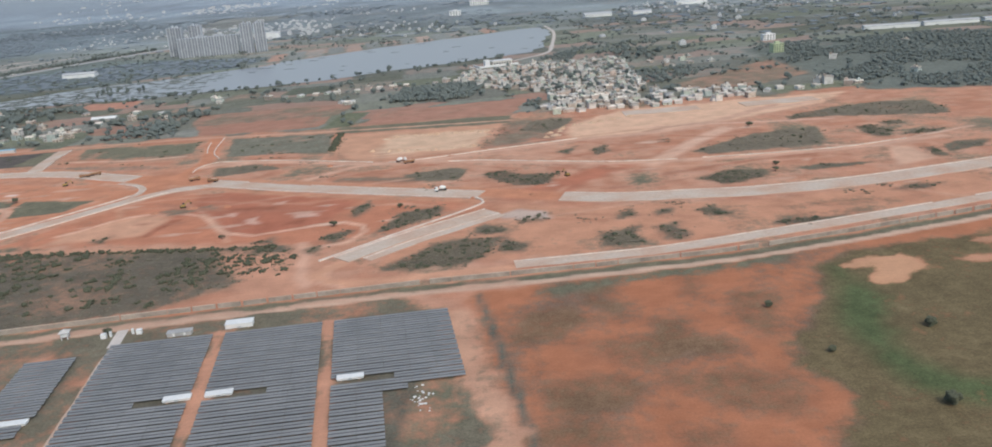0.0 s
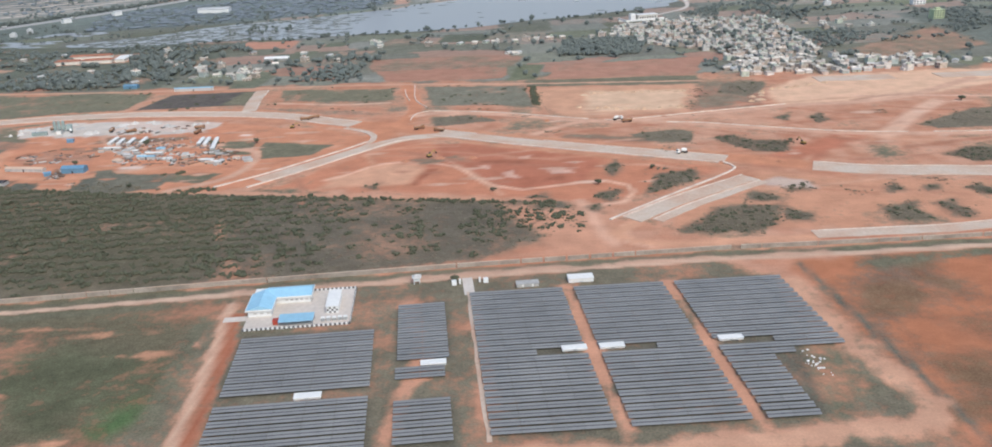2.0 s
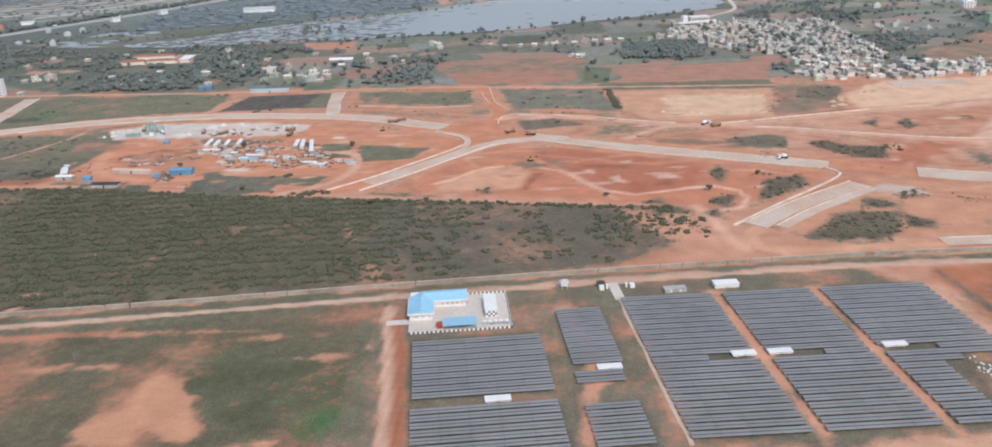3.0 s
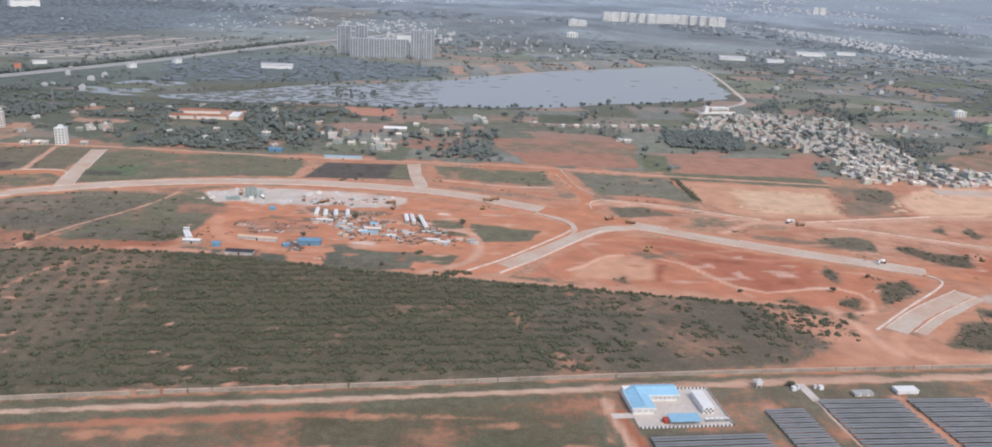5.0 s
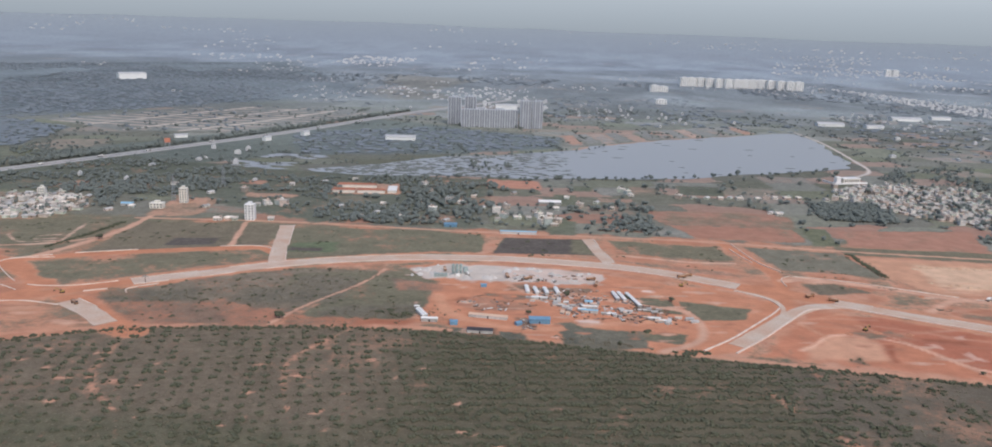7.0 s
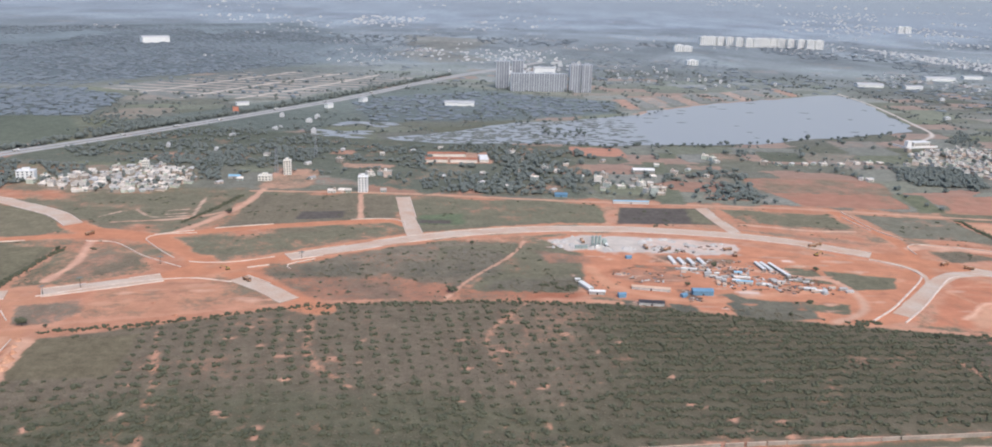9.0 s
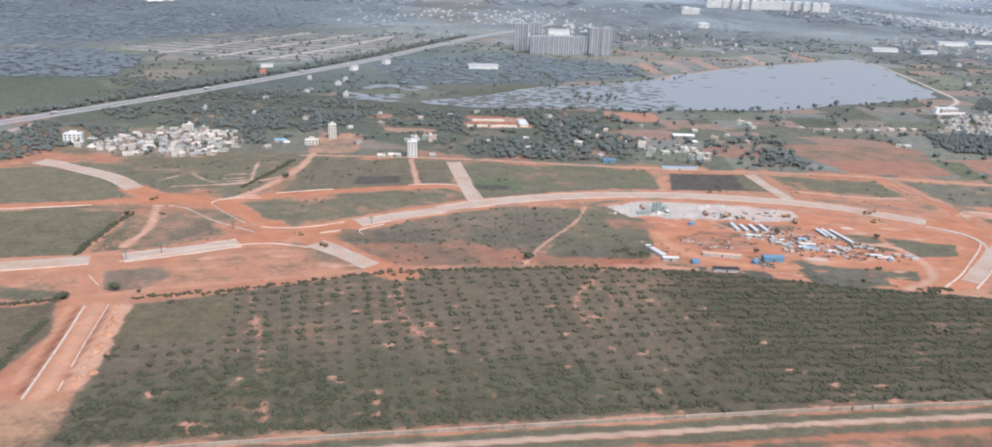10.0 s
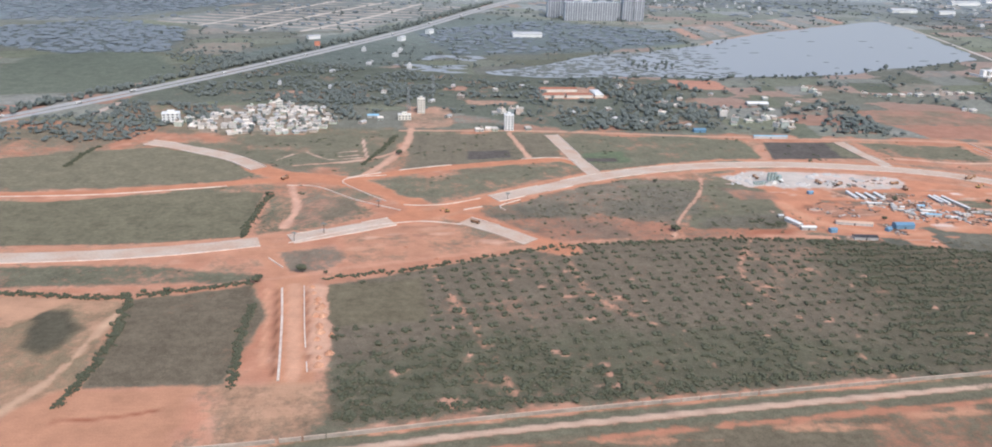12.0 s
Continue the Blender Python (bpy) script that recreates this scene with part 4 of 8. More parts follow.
track([(-1345, 940), (-1334, 1005), (-1303, 1063), (-1277, 1129), (-1257, 1159)], 9, (0.50, 0.42, 0.35), 0.0, 2, 2)
for line in ([(-1082, 752), (-1074, 766), (-1068, 776)], [(-1055, 785), (-1028, 759), (-995, 768)], [(-988, 769), (-994, 800), (-1001, 843)], [(-1021, 785), (-1003, 792)], [(-1018, 770), (-998, 777)], [(-1014, 750), (-992, 758)]):
    track(line, 2.6, (0.60, 0.44, 0.33), 0.0, 1.2, 1)
patch([(-1600, 1326), (-1433, 1387), (-1319, 1200), (-1390, 1060), (-1600, 1000)], None, (0.132, 0.142, 0.102), 1.0, 4, 6)
patch([(403, 1300), (700, 1340), (900, 1000), (520, 835), (405, 870), (400, 1000)], None, (0.150, 0.158, 0.128), 0.97, 6, 10)
patch([(-1350, 1000), (-1200, 1330), (-900, 1240), (-560, 1230), (-560, 900), (-760, 900), (-960, 1010), (-1200, 1015)], PALE_RED, (0.122, 0.128, 0.094), 0.90, 6, 14)
for k, (cx, cy) in enumerate(((-700, 915), (-640, 930), (-580, 1060), (-450, 1090), (-380, 1100), (-520, 1190), (-640, 1180), (-740, 1020), (-850, 1040), (-420, 1180), (-330, 1180), (-240, 1200), (-900, 1130), (-1050, 1120), (-1120, 1060), (-460, 920), (-390, 925))):
    w, h = 16 + 9 * (k % 3), 14 + 8 * (k % 4)
    patch([(cx - w, cy - h), (cx - w + 4, cy + h), (cx + w + 4, cy + h), (cx + w, cy - h)], ((0.40, 0.22, 0.155), (0.36, 0.24, 0.18), (0.44, 0.27, 0.19))[k % 3], ((0.135, 0.140, 0.095), (0.17, 0.155, 0.11), (0.115, 0.12, 0.085))[k % 3], (0.25, 0.9, 0.55, 0.95)[k % 4], 3, 3, 0.9)
patch([(-780, 1140), (-690, 1160), (-680, 1080), (-780, 1070)], (0.46, 0.27, 0.19), None, 0.2, 3, 4)
patch([(-560, 1230), (-480, 1230), (-480, 1160), (-560, 1160)], (0.46, 0.22, 0.15), None, 0.1, 3, 4)
patch([(-960, 1010), (-900, 1010), (-900, 900), (-960, 895)], (0.48, 0.28, 0.19), DRY, 0.4, 3, 5)

SOIL = blend(SOIL, (0.53, 0.32, 0.21), 0.02 + 0.09 * np.clip((Y - 380) / 120, 0, 1) + 0.10 * n_mid)  # dust tone over the soil, raised northwards to put haze in its colour
patch([(-30, 1230), (60, 1300), (215, 1300), (204, 1093), (190, 965), (110, 890), (60, 880), (90, 1000), (10, 1090), (-20, 1150)], (0.36, 0.29, 0.22), OLIVE, 0.4, 4, 6)
patch([(-1225, 885), (-1205, 935), (-1140, 1010), (-1065, 985), (-1040, 925), (-1062, 868), (-1120, 850), (-1190, 858)], (0.36, 0.28, 0.21), OLIVE, 0.4, 4, 6)
n_tract = value_noise(X, Y, 420, 81, 3)
TURF = TURF * (1 + (np.clip((Y - 1150) / 300, 0, 1) * np.clip((n_tract - 0.5) * 1.2, -0.15, 0.15))[..., None])  # darker wooded and paler dry tracts
band = np.clip((Y - 600) / 60, 0, 1) * np.clip((1250 - Y) / 200, 0, 1)
TURF = TURF * (1 + band * np.array([0.15, 0.13, 0.14])[:, None, None]).transpose(1, 2, 0)  # drier turf away from the orchard
COVER = np.where(distant > 0, np.clip(COVER + distant * 0.5, 0, 1), COVER)
n_plots = value_noise(X * 0.7, Y * 0.35, 75, 83, 3)
# turf lightened and blued with distance to stand for haze
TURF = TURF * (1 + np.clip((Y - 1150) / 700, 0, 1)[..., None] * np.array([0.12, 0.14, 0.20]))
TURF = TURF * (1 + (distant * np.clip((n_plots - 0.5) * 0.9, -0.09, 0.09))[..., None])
def far_rise(x, y):
    """The plain lifts slowly to low hazy hills at the horizon."""
    r = np.hypot(x + 450, y + 60)
    return 205 * np.clip((r - 4300) / 5300, 0, 1) ** 2 * (0.86 + 0.28 * value_noise(x, y, 1500, 35, 3))


# outer land blended to the blue-grey of the haze, in its base colour
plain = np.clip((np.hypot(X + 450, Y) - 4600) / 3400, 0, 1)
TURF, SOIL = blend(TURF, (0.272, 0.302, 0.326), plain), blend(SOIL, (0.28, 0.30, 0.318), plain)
gz = (value_noise(X, Y, 22, 31, 3) - 0.5) * 0.5 * np.clip((900 - Y) / 80, 0, 1) * np.clip((Y - 140) / 30, 0, 1)
gz += (value_noise(X, Y, 600, 33, 2) - 0.5) * 9 * np.clip((Y - 2300) / 1200, 0, 1)
gz += far_rise(X, Y)
ny, nx = X.shape
ground_mesh = bpy.data.meshes.new("ground")
vid = np.arange(ny * nx).reshape(ny, nx)
quads = np.stack([vid[:-1, :-1], vid[:-1, 1:], vid[1:, 1:], vid[1:, :-1]], -1).reshape(-1, 4)
ground_mesh.vertices.add(ny * nx)
ground_mesh.vertices.foreach_set("co", np.stack([X, Y, gz], -1).astype(np.float32).ravel())
ground_mesh.loops.add(quads.size)
ground_mesh.loops.foreach_set("vertex_index", quads.astype(np.int32).ravel())
ground_mesh.polygons.add(len(quads))
ground_mesh.polygons.foreach_set("loop_start", (np.arange(len(quads)) * 4).astype(np.int32))
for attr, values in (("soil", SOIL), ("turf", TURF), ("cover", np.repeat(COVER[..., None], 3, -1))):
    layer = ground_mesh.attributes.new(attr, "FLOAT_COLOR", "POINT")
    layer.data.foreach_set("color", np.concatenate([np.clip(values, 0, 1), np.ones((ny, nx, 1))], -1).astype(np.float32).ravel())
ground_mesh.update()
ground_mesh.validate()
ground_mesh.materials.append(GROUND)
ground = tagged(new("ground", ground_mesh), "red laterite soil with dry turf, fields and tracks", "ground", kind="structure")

# ---- mesh tools ----
def mesh_of(name, verts, faces, *mats):
    me = bpy.data.meshes.new(name)
    me.from_pydata([tuple(v) for v in verts], [], [tuple(f) for f in faces])
    for m in mats:
        me.materials.append(m)
    me.update()
    return me


def put(name, me, parent=None, label="", at=None):
    ob = new(name, me)
    if parent is not None:
        ob.parent = parent
    if at is not None:
        ob.matrix_basis = at
    if label:
        ob["label"] = label
    return ob


def bevelled_box(x0, x1, y0, y1, z0, z1, b=0.05):
    """Vertices and faces of a box with its upper edges chamfered."""
    b = min(b, (x1 - x0) / 3, (y1 - y0) / 3, (z1 - z0) / 2)
    v = [(x0, y0, z0), (x1, y0, z0), (x1, y1, z0), (x0, y1, z0), (x0, y0, z1 - b), (x1, y0, z1 - b), (x1, y1, z1 - b), (x0, y1, z1 - b),
         (x0 + b, y0 + b, z1), (x1 - b, y0 + b, z1), (x1 - b, y1 - b, z1), (x0 + b, y1 - b, z1)]
    f = [(3, 2, 1, 0), (0, 1, 5, 4), (1, 2, 6, 5), (2, 3, 7, 6), (3, 0, 4, 7), (4, 5, 9, 8), (5, 6, 10, 9), (6, 7, 11, 10), (7, 4, 8, 11), (8, 9, 10, 11)]
    return v, f


def boxes(name, dims, *mats, b=0.05):
    """One mesh of several chamfered boxes (x0, x1, y0, y1, z0, z1)."""
    vs, fs = [], []
    for d in dims:
        v, f = bevelled_box(*d, b=b)
        fs += [tuple(i + len(vs) for i in q) for q in f]
        vs += v
    return mesh_of(name, vs, fs, *mats)


def tube(name, r0, r1, z0, z1, m, sides=10, cap=0.0):
    vs, fs = [], []
    rings = [(r0, z0), (r1, z1)] + ([(r1 * 0.1, z1 + cap)] if cap else [])
    for r, z in rings:
        vs += [(r * math.cos(2 * math.pi * i / sides), r * math.sin(2 * math.pi * i / sides), z) for i in range(sides)]
    for k in range(len(rings) - 1):
        fs += [(k * sides + i, k * sides + (i + 1) % sides, (k + 1) * sides + (i + 1) % sides, (k + 1) * sides + i) for i in range(sides)]
    fs += [tuple(range(sides))[::-1], tuple(range((len(rings) - 1) * sides, len(rings) * sides))]
    return mesh_of(name, vs, fs, m)


def ribbon(name, line, width, z0, z1, m, shift=0.0, ragged=0.0):
    """A slab of that width along a line, moved sideways by shift."""
    p = np.asarray(line)
    d = np.gradient(p, axis=0)
    nrm = np.stack([-d[:, 1], d[:, 0]], -1) / np.linalg.norm(d, axis=1)[:, None]
    wob = (rng.random((len(p), 2)) - 0.5) * ragged
    a, b = p + nrm * (shift + width / 2 + wob[:, :1]), p + nrm * (shift - width / 2 + wob[:, 1:])
    c = 0.06
    vs = []
    for i in range(len(p)):
        n_ = nrm[i]
        vs += [(*a[i], z0), (*a[i], z1 - c), (*(a[i] - n_ * c), z1), (*(b[i] + n_ * c), z1), (*b[i], z1 - c), (*b[i], z0)]
    fs = []
    for i in range(len(p) - 1):
        for k in range(5):
            fs.append((i * 6 + k + 1, i * 6 + k, i * 6 + 6 + k, i * 6 + 7 + k))
    fs += [tuple(range(6)), tuple(range(len(vs) - 6, len(vs)))[::-1]]
    return mesh_of(name, vs, fs, m)


def empty_at(name, x, y, z=0.0, turn=0.0):
    ob = new(name)
    ob.matrix_basis = pose(x, y, z, 0, 0, turn)
    return ob


# ---- distance: hazy horizon behind everything ----
def haze_backdrop():
    m = bpy.data.materials.new("horizon_haze")
    m.use_nodes = True
    n, l = m.node_tree.nodes, m.node_tree.links
    n.remove(n["Principled BSDF"])
    # the haze is a shell that glows by itself, lighter with height
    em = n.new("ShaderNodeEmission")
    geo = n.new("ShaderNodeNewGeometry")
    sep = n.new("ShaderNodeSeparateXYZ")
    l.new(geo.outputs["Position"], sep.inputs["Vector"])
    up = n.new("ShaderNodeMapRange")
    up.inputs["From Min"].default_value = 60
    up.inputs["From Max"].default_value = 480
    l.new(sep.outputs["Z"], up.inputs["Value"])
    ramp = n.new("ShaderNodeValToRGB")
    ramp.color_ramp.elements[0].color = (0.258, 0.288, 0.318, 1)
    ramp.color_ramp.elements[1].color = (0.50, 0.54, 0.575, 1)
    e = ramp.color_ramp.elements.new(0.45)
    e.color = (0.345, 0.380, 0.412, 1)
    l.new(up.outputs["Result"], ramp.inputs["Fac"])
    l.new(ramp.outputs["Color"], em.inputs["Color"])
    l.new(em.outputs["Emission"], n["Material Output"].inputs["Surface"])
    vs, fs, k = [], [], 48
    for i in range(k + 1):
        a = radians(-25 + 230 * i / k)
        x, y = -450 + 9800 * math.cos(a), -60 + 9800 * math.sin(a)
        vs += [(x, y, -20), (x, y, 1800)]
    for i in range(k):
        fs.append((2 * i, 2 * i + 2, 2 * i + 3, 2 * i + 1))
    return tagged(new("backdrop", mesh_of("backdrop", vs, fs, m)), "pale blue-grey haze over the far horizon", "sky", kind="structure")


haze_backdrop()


# ---- lake ----
def lake():
    line = curve_points(LAKE + [LAKE[0]], 14)[:-1]
    line = line + (np.stack([value_noise(line[:, 0], line[:, 1], 40, 51), value_noise(line[:, 0], line[:, 1], 40, 52)], -1) - 0.5) * 26
    bm = bmesh.new()
    bm.faces.new([bm.verts.new((x, y, 0.4)) for x, y in line])
    bmesh.ops.triangulate(bm, faces=bm.faces[:])
    me = bpy.data.meshes.new("water")
    bm.to_mesh(me)
    me.materials.append(WATER)
    for p in me.polygons:
        if p.normal.z < 0:
            p.flip()
    tagged(new("water", me), "calm grey lake water with floating weed", "lake", kind="structure")
    pool_rng = np.random.default_rng(15)
    for k in range(22):
        cx, cy = pool_rng.uniform(-985, -845), pool_rng.uniform(1225, 1400)
        rx, ry = pool_rng.uniform(8, 26), pool_rng.uniform(4, 12)
        vs = [(cx + rx * math.cos(j * 0.449) * (1 + 0.3 * math.sin(2.7 * j + k)), cy + ry * math.sin(j * 0.449) * (1 + 0.3 * math.sin(3.1 * j)), 0.35 + 0.004 * k) for j in range(14)]
        tagged(new("water", mesh_of("water", vs, [tuple(range(14))], WATER)), "small pale pool of marsh water", "pool", kind="structure")
    vs, fs = [], []
    for i in range(555):
        west = i < 530
        for _ in range(30):
            x, y = (rng.uniform(-850, -430), rng.uniform(1230, 1520)) if west else (rng.uniform(-450, 120), rng.uniform(1280, 1850))
            d = edge_distance(np.array([x]), np.array([y]), LAKE)[0]
            if d < -4 and rng.random() < (0.35 + (-420 - x) / 500 if west else 0.9):
                break
        rx, ry, ph = rng.uniform(2.5, 10) if west else rng.uniform(3, 11), rng.uniform(1.5, 6.0) if west else rng.uniform(1.0, 3.5), rng.uniform(0, 6)
        k0 = len(vs)
        for j in range(12):
            r = 1 + 0.4 * math.sin(3 * j + ph) + rng.uniform(-0.25, 0.25)
            vs.append((x + rx * r * math.cos(j * math.pi / 6), y + ry * r * math.sin(j * math.pi / 6), 0.42))
        vs += [(a * 0.25 + x * 0.75, b * 0.25 + y * 0.75, 0.9) for a, b, _ in vs[k0:k0 + 12]]
        fs += [(k0 + j, k0 + (j + 1) % 12, k0 + 12 + (j + 1) % 12, k0 + 12 + j) for j in range(12)] + [tuple(range(k0 + 12, k0 + 24))]
    tagged(new("lake_weed", mesh_of("lake_weed", vs, fs, mat("water_weed", (0.185, 0.19, 0.165), 0.9, vary=0.3, scale=0.3))), "grey-green weed islands floating on the lake", "water weed", kind="stuff")


lake()


# ---- roads ----
def road(name, pts, width, label, material=CONCRETE, kerbs=(), z=0.35, edges=True, kerb_w=0.9):
    line = curve_points(pts, 7)
    WAYS.append((line, width / 2 + 1.5))
    ob = tagged(new(name, ribbon(name, line, width, -0.6, z, material, ragged=0.9)), label, "road", kind="structure")
    for side in kerbs:
        length = 4
        for i in range(0, len(line) - 2, length):
            if rng.random() < 0.12:
                continue
            seg = line[i:i + length + 1]
            if len(seg) > 1:
                put("kerb", ribbon("kerb", seg, kerb_w, -0.3, z + 0.3, KERB, side * (width / 2 + kerb_w / 2 + 0.05)), ob)
    return ob


def drain(pts, label, skip=0.2, width=1.4, height=0.7, group="concrete drains"):
    """A run of white precast drain channels beside a dirt road, each unit a piece."""
    line = curve_points(pts, 6)
    ob = tagged(new("drain"), label, "drain", group=group)
    for i in range(0, len(line) - 2, 3):
        if rng.random() < skip:
            continue
        seg = line[i:i + 4]
        if len(seg) > 1:
            put("channel", ribbon("channel", seg, width * 0.62, -0.3, height, KERB), ob)
    return ob


MAIN_WEST = [(-911, 604), (-887, 614), (-855, 642), (-800, 678), (-749, 712), (-687, 741), (-620, 760), (-560, 768), (-510, 769), (-423, 759), (-365, 742), (-330, 722), (-300, 706)]
road("road_1", MAIN_WEST[2:], 18, "wide new pale concrete carriageway through red soil", kerbs=(1, -1))
road("road_2", [(-222, 668), (-160, 636), (-103, 610), (-50, 588), (-5, 569)], 17, "wide new pale concrete carriageway through red soil", kerbs=(1, -1))
road("road_3", [(50, 548), (90, 535), (137, 530), (177, 526), (241, 530), (302, 542), (420, 570)], 20, "wide new pale concrete carriageway through red soil", kerbs=(1,))
road("road_4", [(-196, 657), (-222, 659), (-247, 652), (-269, 633), (-298, 598), (-339, 548)], 14, "concrete slip road curving off the carriageway", z=0.29)
road("road_16", [(-306, 694), (-292, 685), (-279, 671), (-274, 650), (-282, 624)], 4.5, "curved concrete slip lane joining two carriageways", kerbs=(-1,), z=0.24)
road("road_5", [(-432, 868), (-424, 810), (-416, 770)], 13, "short concrete spur road", kerbs=(1,))
road("road_6", [(-780, 876), (-768, 815), (-757, 760), (-748, 722)], 16, "short concrete spur road", kerbs=(1,), z=0.31)
road("road_7", [(-1420, 474), (-1320, 482), (-1233, 488), (-1166, 496), (-1121, 505), (-1085, 515), (-1048, 528)], 19, "pale concrete carriageway beside green fields", kerbs=(-1,))
road("road_8", [(-1024, 534), (-981, 557), (-945, 578)], 18, "newly cast concrete carriageway section", kerbs=(-1, 1))
road("road_9", [(-1235, 812), (-1205, 802), (-1176, 786), (-1127, 757), (-1093, 723)], 17, "pale concrete road bending past the village", kerbs=(1, -1))
road("road_10", [(-882, 583), (-852, 560), (-827, 536)], 18, "concrete road stub ending at the orchard", kerbs=(1,))
road("road_11", [(12, 421), (57, 424), (94, 427), (157, 441), (289, 474), (480, 528)], 10, "pale concrete perimeter road along the wall", kerbs=(1,))
road("road_12", [(-85, 451.4), (-50, 485.4), (2, 526.4)], 13, "half-built wide concrete ramp in red soil", kerbs=(1,))
road("road_17", [(-70, 448.5), (-42, 476), (9, 517)], 6.5, "second narrow concrete strip beside the half-built ramp", kerbs=(1,), z=0.25)
road("road_13", [(-1560, 770), (-1447, 910), (-1360, 1045), (-1240, 1250), (-1120, 1480), (-1009, 1706), (-900, 1980), (-800, 2220), (-687, 2440), (-560, 2700)], 13, "asphalt dual carriageway highway lined with trees", ASPHALT, z=0.5)
road("road_14", [(-1546, 760), (-1433, 900), (-1346, 1035), (-1226, 1240), (-1106, 1470), (-995, 1696), (-886, 1970), (-786, 2210), (-673, 2430), (-546, 2690)], 11, "asphalt dual carriageway highway lined with trees", ASPHALT, z=0.5)
road("road_15", [(-176, 356), (-168, 290), (-160, 232)], 1.7, "narrow concrete service path in the solar farm", z=0.15)
for slab in ([(142, 838), (180, 838), (218, 838)], [(262, 838), (300, 840), (338, 842)]):
    road("slab", slab, 24, "pale cast concrete slab on tan fill", CONCRETE, z=0.5)

for run in ([(-278, 868), (-271, 825), (-262, 790)], [(-268, 872), (-258, 800), (-243, 764)], [(-238, 749), (-249, 740), (-252, 722), (-251, 706)]):
    drain(run, "white concrete drain flanking the red dirt road", 0.05)
drain([(-238, 749), (-200, 742), (-170, 733), (-81, 696), (-54, 698), (19, 718), (89, 736)], "pale concrete drain along a dirt road", 0.1, 1.6)
drain([(-30, 682), (0, 676), (59, 652), (127, 632), (254, 626), (330, 640)], "pale concrete drain along a dirt road", 0.15, 1.3)
drain([(-98, 452), (-55, 495), (-17, 531), (-3, 549), (-8, 562)], "pale kerb round the concrete ramp", 0.0, 2.6)
drain([(-1330, 622), (-1225, 634), (-1144, 655), (-1110, 665)], "long white drain beside the dirt road", 0.0, 1.6)
drain([(-1000, 697), (-944, 728), (-866, 758), (-790, 780), (-765, 768), (-762, 740)], "broken line of white drain units beside the dirt road", 0.3, 1.6)
drain([(-1012, 442), (-1003, 398), (-994, 348), (-989, 318)], "white concrete drain channel in a red trench", 0.0, 2.5, 0.6)
drain([(-997, 446), (-985, 381), (-974, 328)], "thin pale drain edge along the red trench", 0.1, 1.3, 0.5)
drain([(-1024, 526), (-975, 559), (-942, 574), (-915, 579), (-885, 573)], "white drain curving round the junction", 0.08, 1.5)
drain([(-962, 708), (-995, 698), (-1003, 686), (-994, 671), (-955, 630), (-932, 620), (-902, 623), (-879, 635), (-862, 646)], "white drain curving round the junction island", 0.05, 1.3)
drain([(-367, 534), (-340, 562), (-318, 590), (-287, 631), (-276, 650)], "pale kerb wall beside the slip road", 0.03, 2.4, 0.8)
drain([(-343, 532), (-312, 568), (-281, 609), (-254, 643), (-236, 650)], "pale kerb wall beside the slip road", 0.03, 2.4, 0.8)
drain([(-1054, 670), (-1025, 668), (-983, 632), (-940, 606)], "white drain beside the dirt road", 0.05, 1.2)
drain([(-1033, 495), (-1024, 484), (-1013, 471)], "short white drain at a road mouth", 0.0, 1.3)
drain([(-883, 610), (-872, 616), (-860, 622)], "short white drain at the junction", 0.0, 1.5)
drain([(-830, 640), (-850, 622), (-845, 610)], "white drain at the junction corner", 0.0, 1.4)


# ---- boundary wall ----
def boundary_wall():
    line = curve_points(WALL_LINE, 11.0)
    ob = tagged(new("wall_boundary"), "long grey precast concrete boundary wall between road and orchard", "wall", kind="structure")
    for a, b in zip(line[:-1], line[1:]):
        d = np.linalg.norm(b - a)
        turn = math.degrees(math.atan2(b[1] - a[1], b[0] - a[0]))
        if "panel" not in shared_wall:
            shared_wall["panel"] = boxes("panel", [(0, d - 0.3, -0.12, 0.12, -0.4, 2.4)], WALLM)
            shared_wall["coping"] = boxes("coping", [(0, d - 0.3, -0.3, 0.3, 2.4, 2.6)], CONCRETE)
        m = pose(a[0], a[1], 0, 0, 0, turn)
        put("panel", shared_wall["panel"], ob, at=m @ pose(0.15, 0, 0))
        put("coping", shared_wall["coping"], ob, at=m @ pose(0.15, 0, 0))


shared_wall = {}
boundary_wall()

# ---- plants ----
def foliage_template(clumps, leaves, leaf, height, spread, seed, lift=0.0):
    """Leaf faces on the skins of several lumps: a crown of unit size with an uneven outline and gaps."""
    r = np.random.default_rng(seed)
    out = []
    centres = np.stack([r.uniform(-spread, spread, clumps), r.uniform(-spread, spread, clumps), r.uniform(0.35, 0.8, clumps) * height + lift], -1)
    radii = r.uniform(0.35, 0.6, clumps)
    for i in range(leaves):
        k = r.integers(clumps)
        d = r.normal(size=3)
        d[2] = abs(d[2]) * 0.9 - 0.15
        d /= np.linalg.norm(d)
        c = centres[k] + d * radii[k] * np.array([1, 1, 0.75]) * r.uniform(0.75, 1.08)
        nrm = d + r.normal(size=3) * 0.25 + np.array([0, 0, 0.8])
        nrm /= np.linalg.norm(nrm)
        a = np.cross(nrm, (0.3, 0.2, 1.0))
        a /= np.linalg.norm(a)
        b = np.cross(nrm, a)
        s, t = leaf * r.uniform(0.6, 1.25), leaf * r.uniform(0.5, 1.0)
        out.append([c + a * s, c + b * t + nrm * 0.04, c - a * s * 0.9, c - b * t])
    return np.array(out)


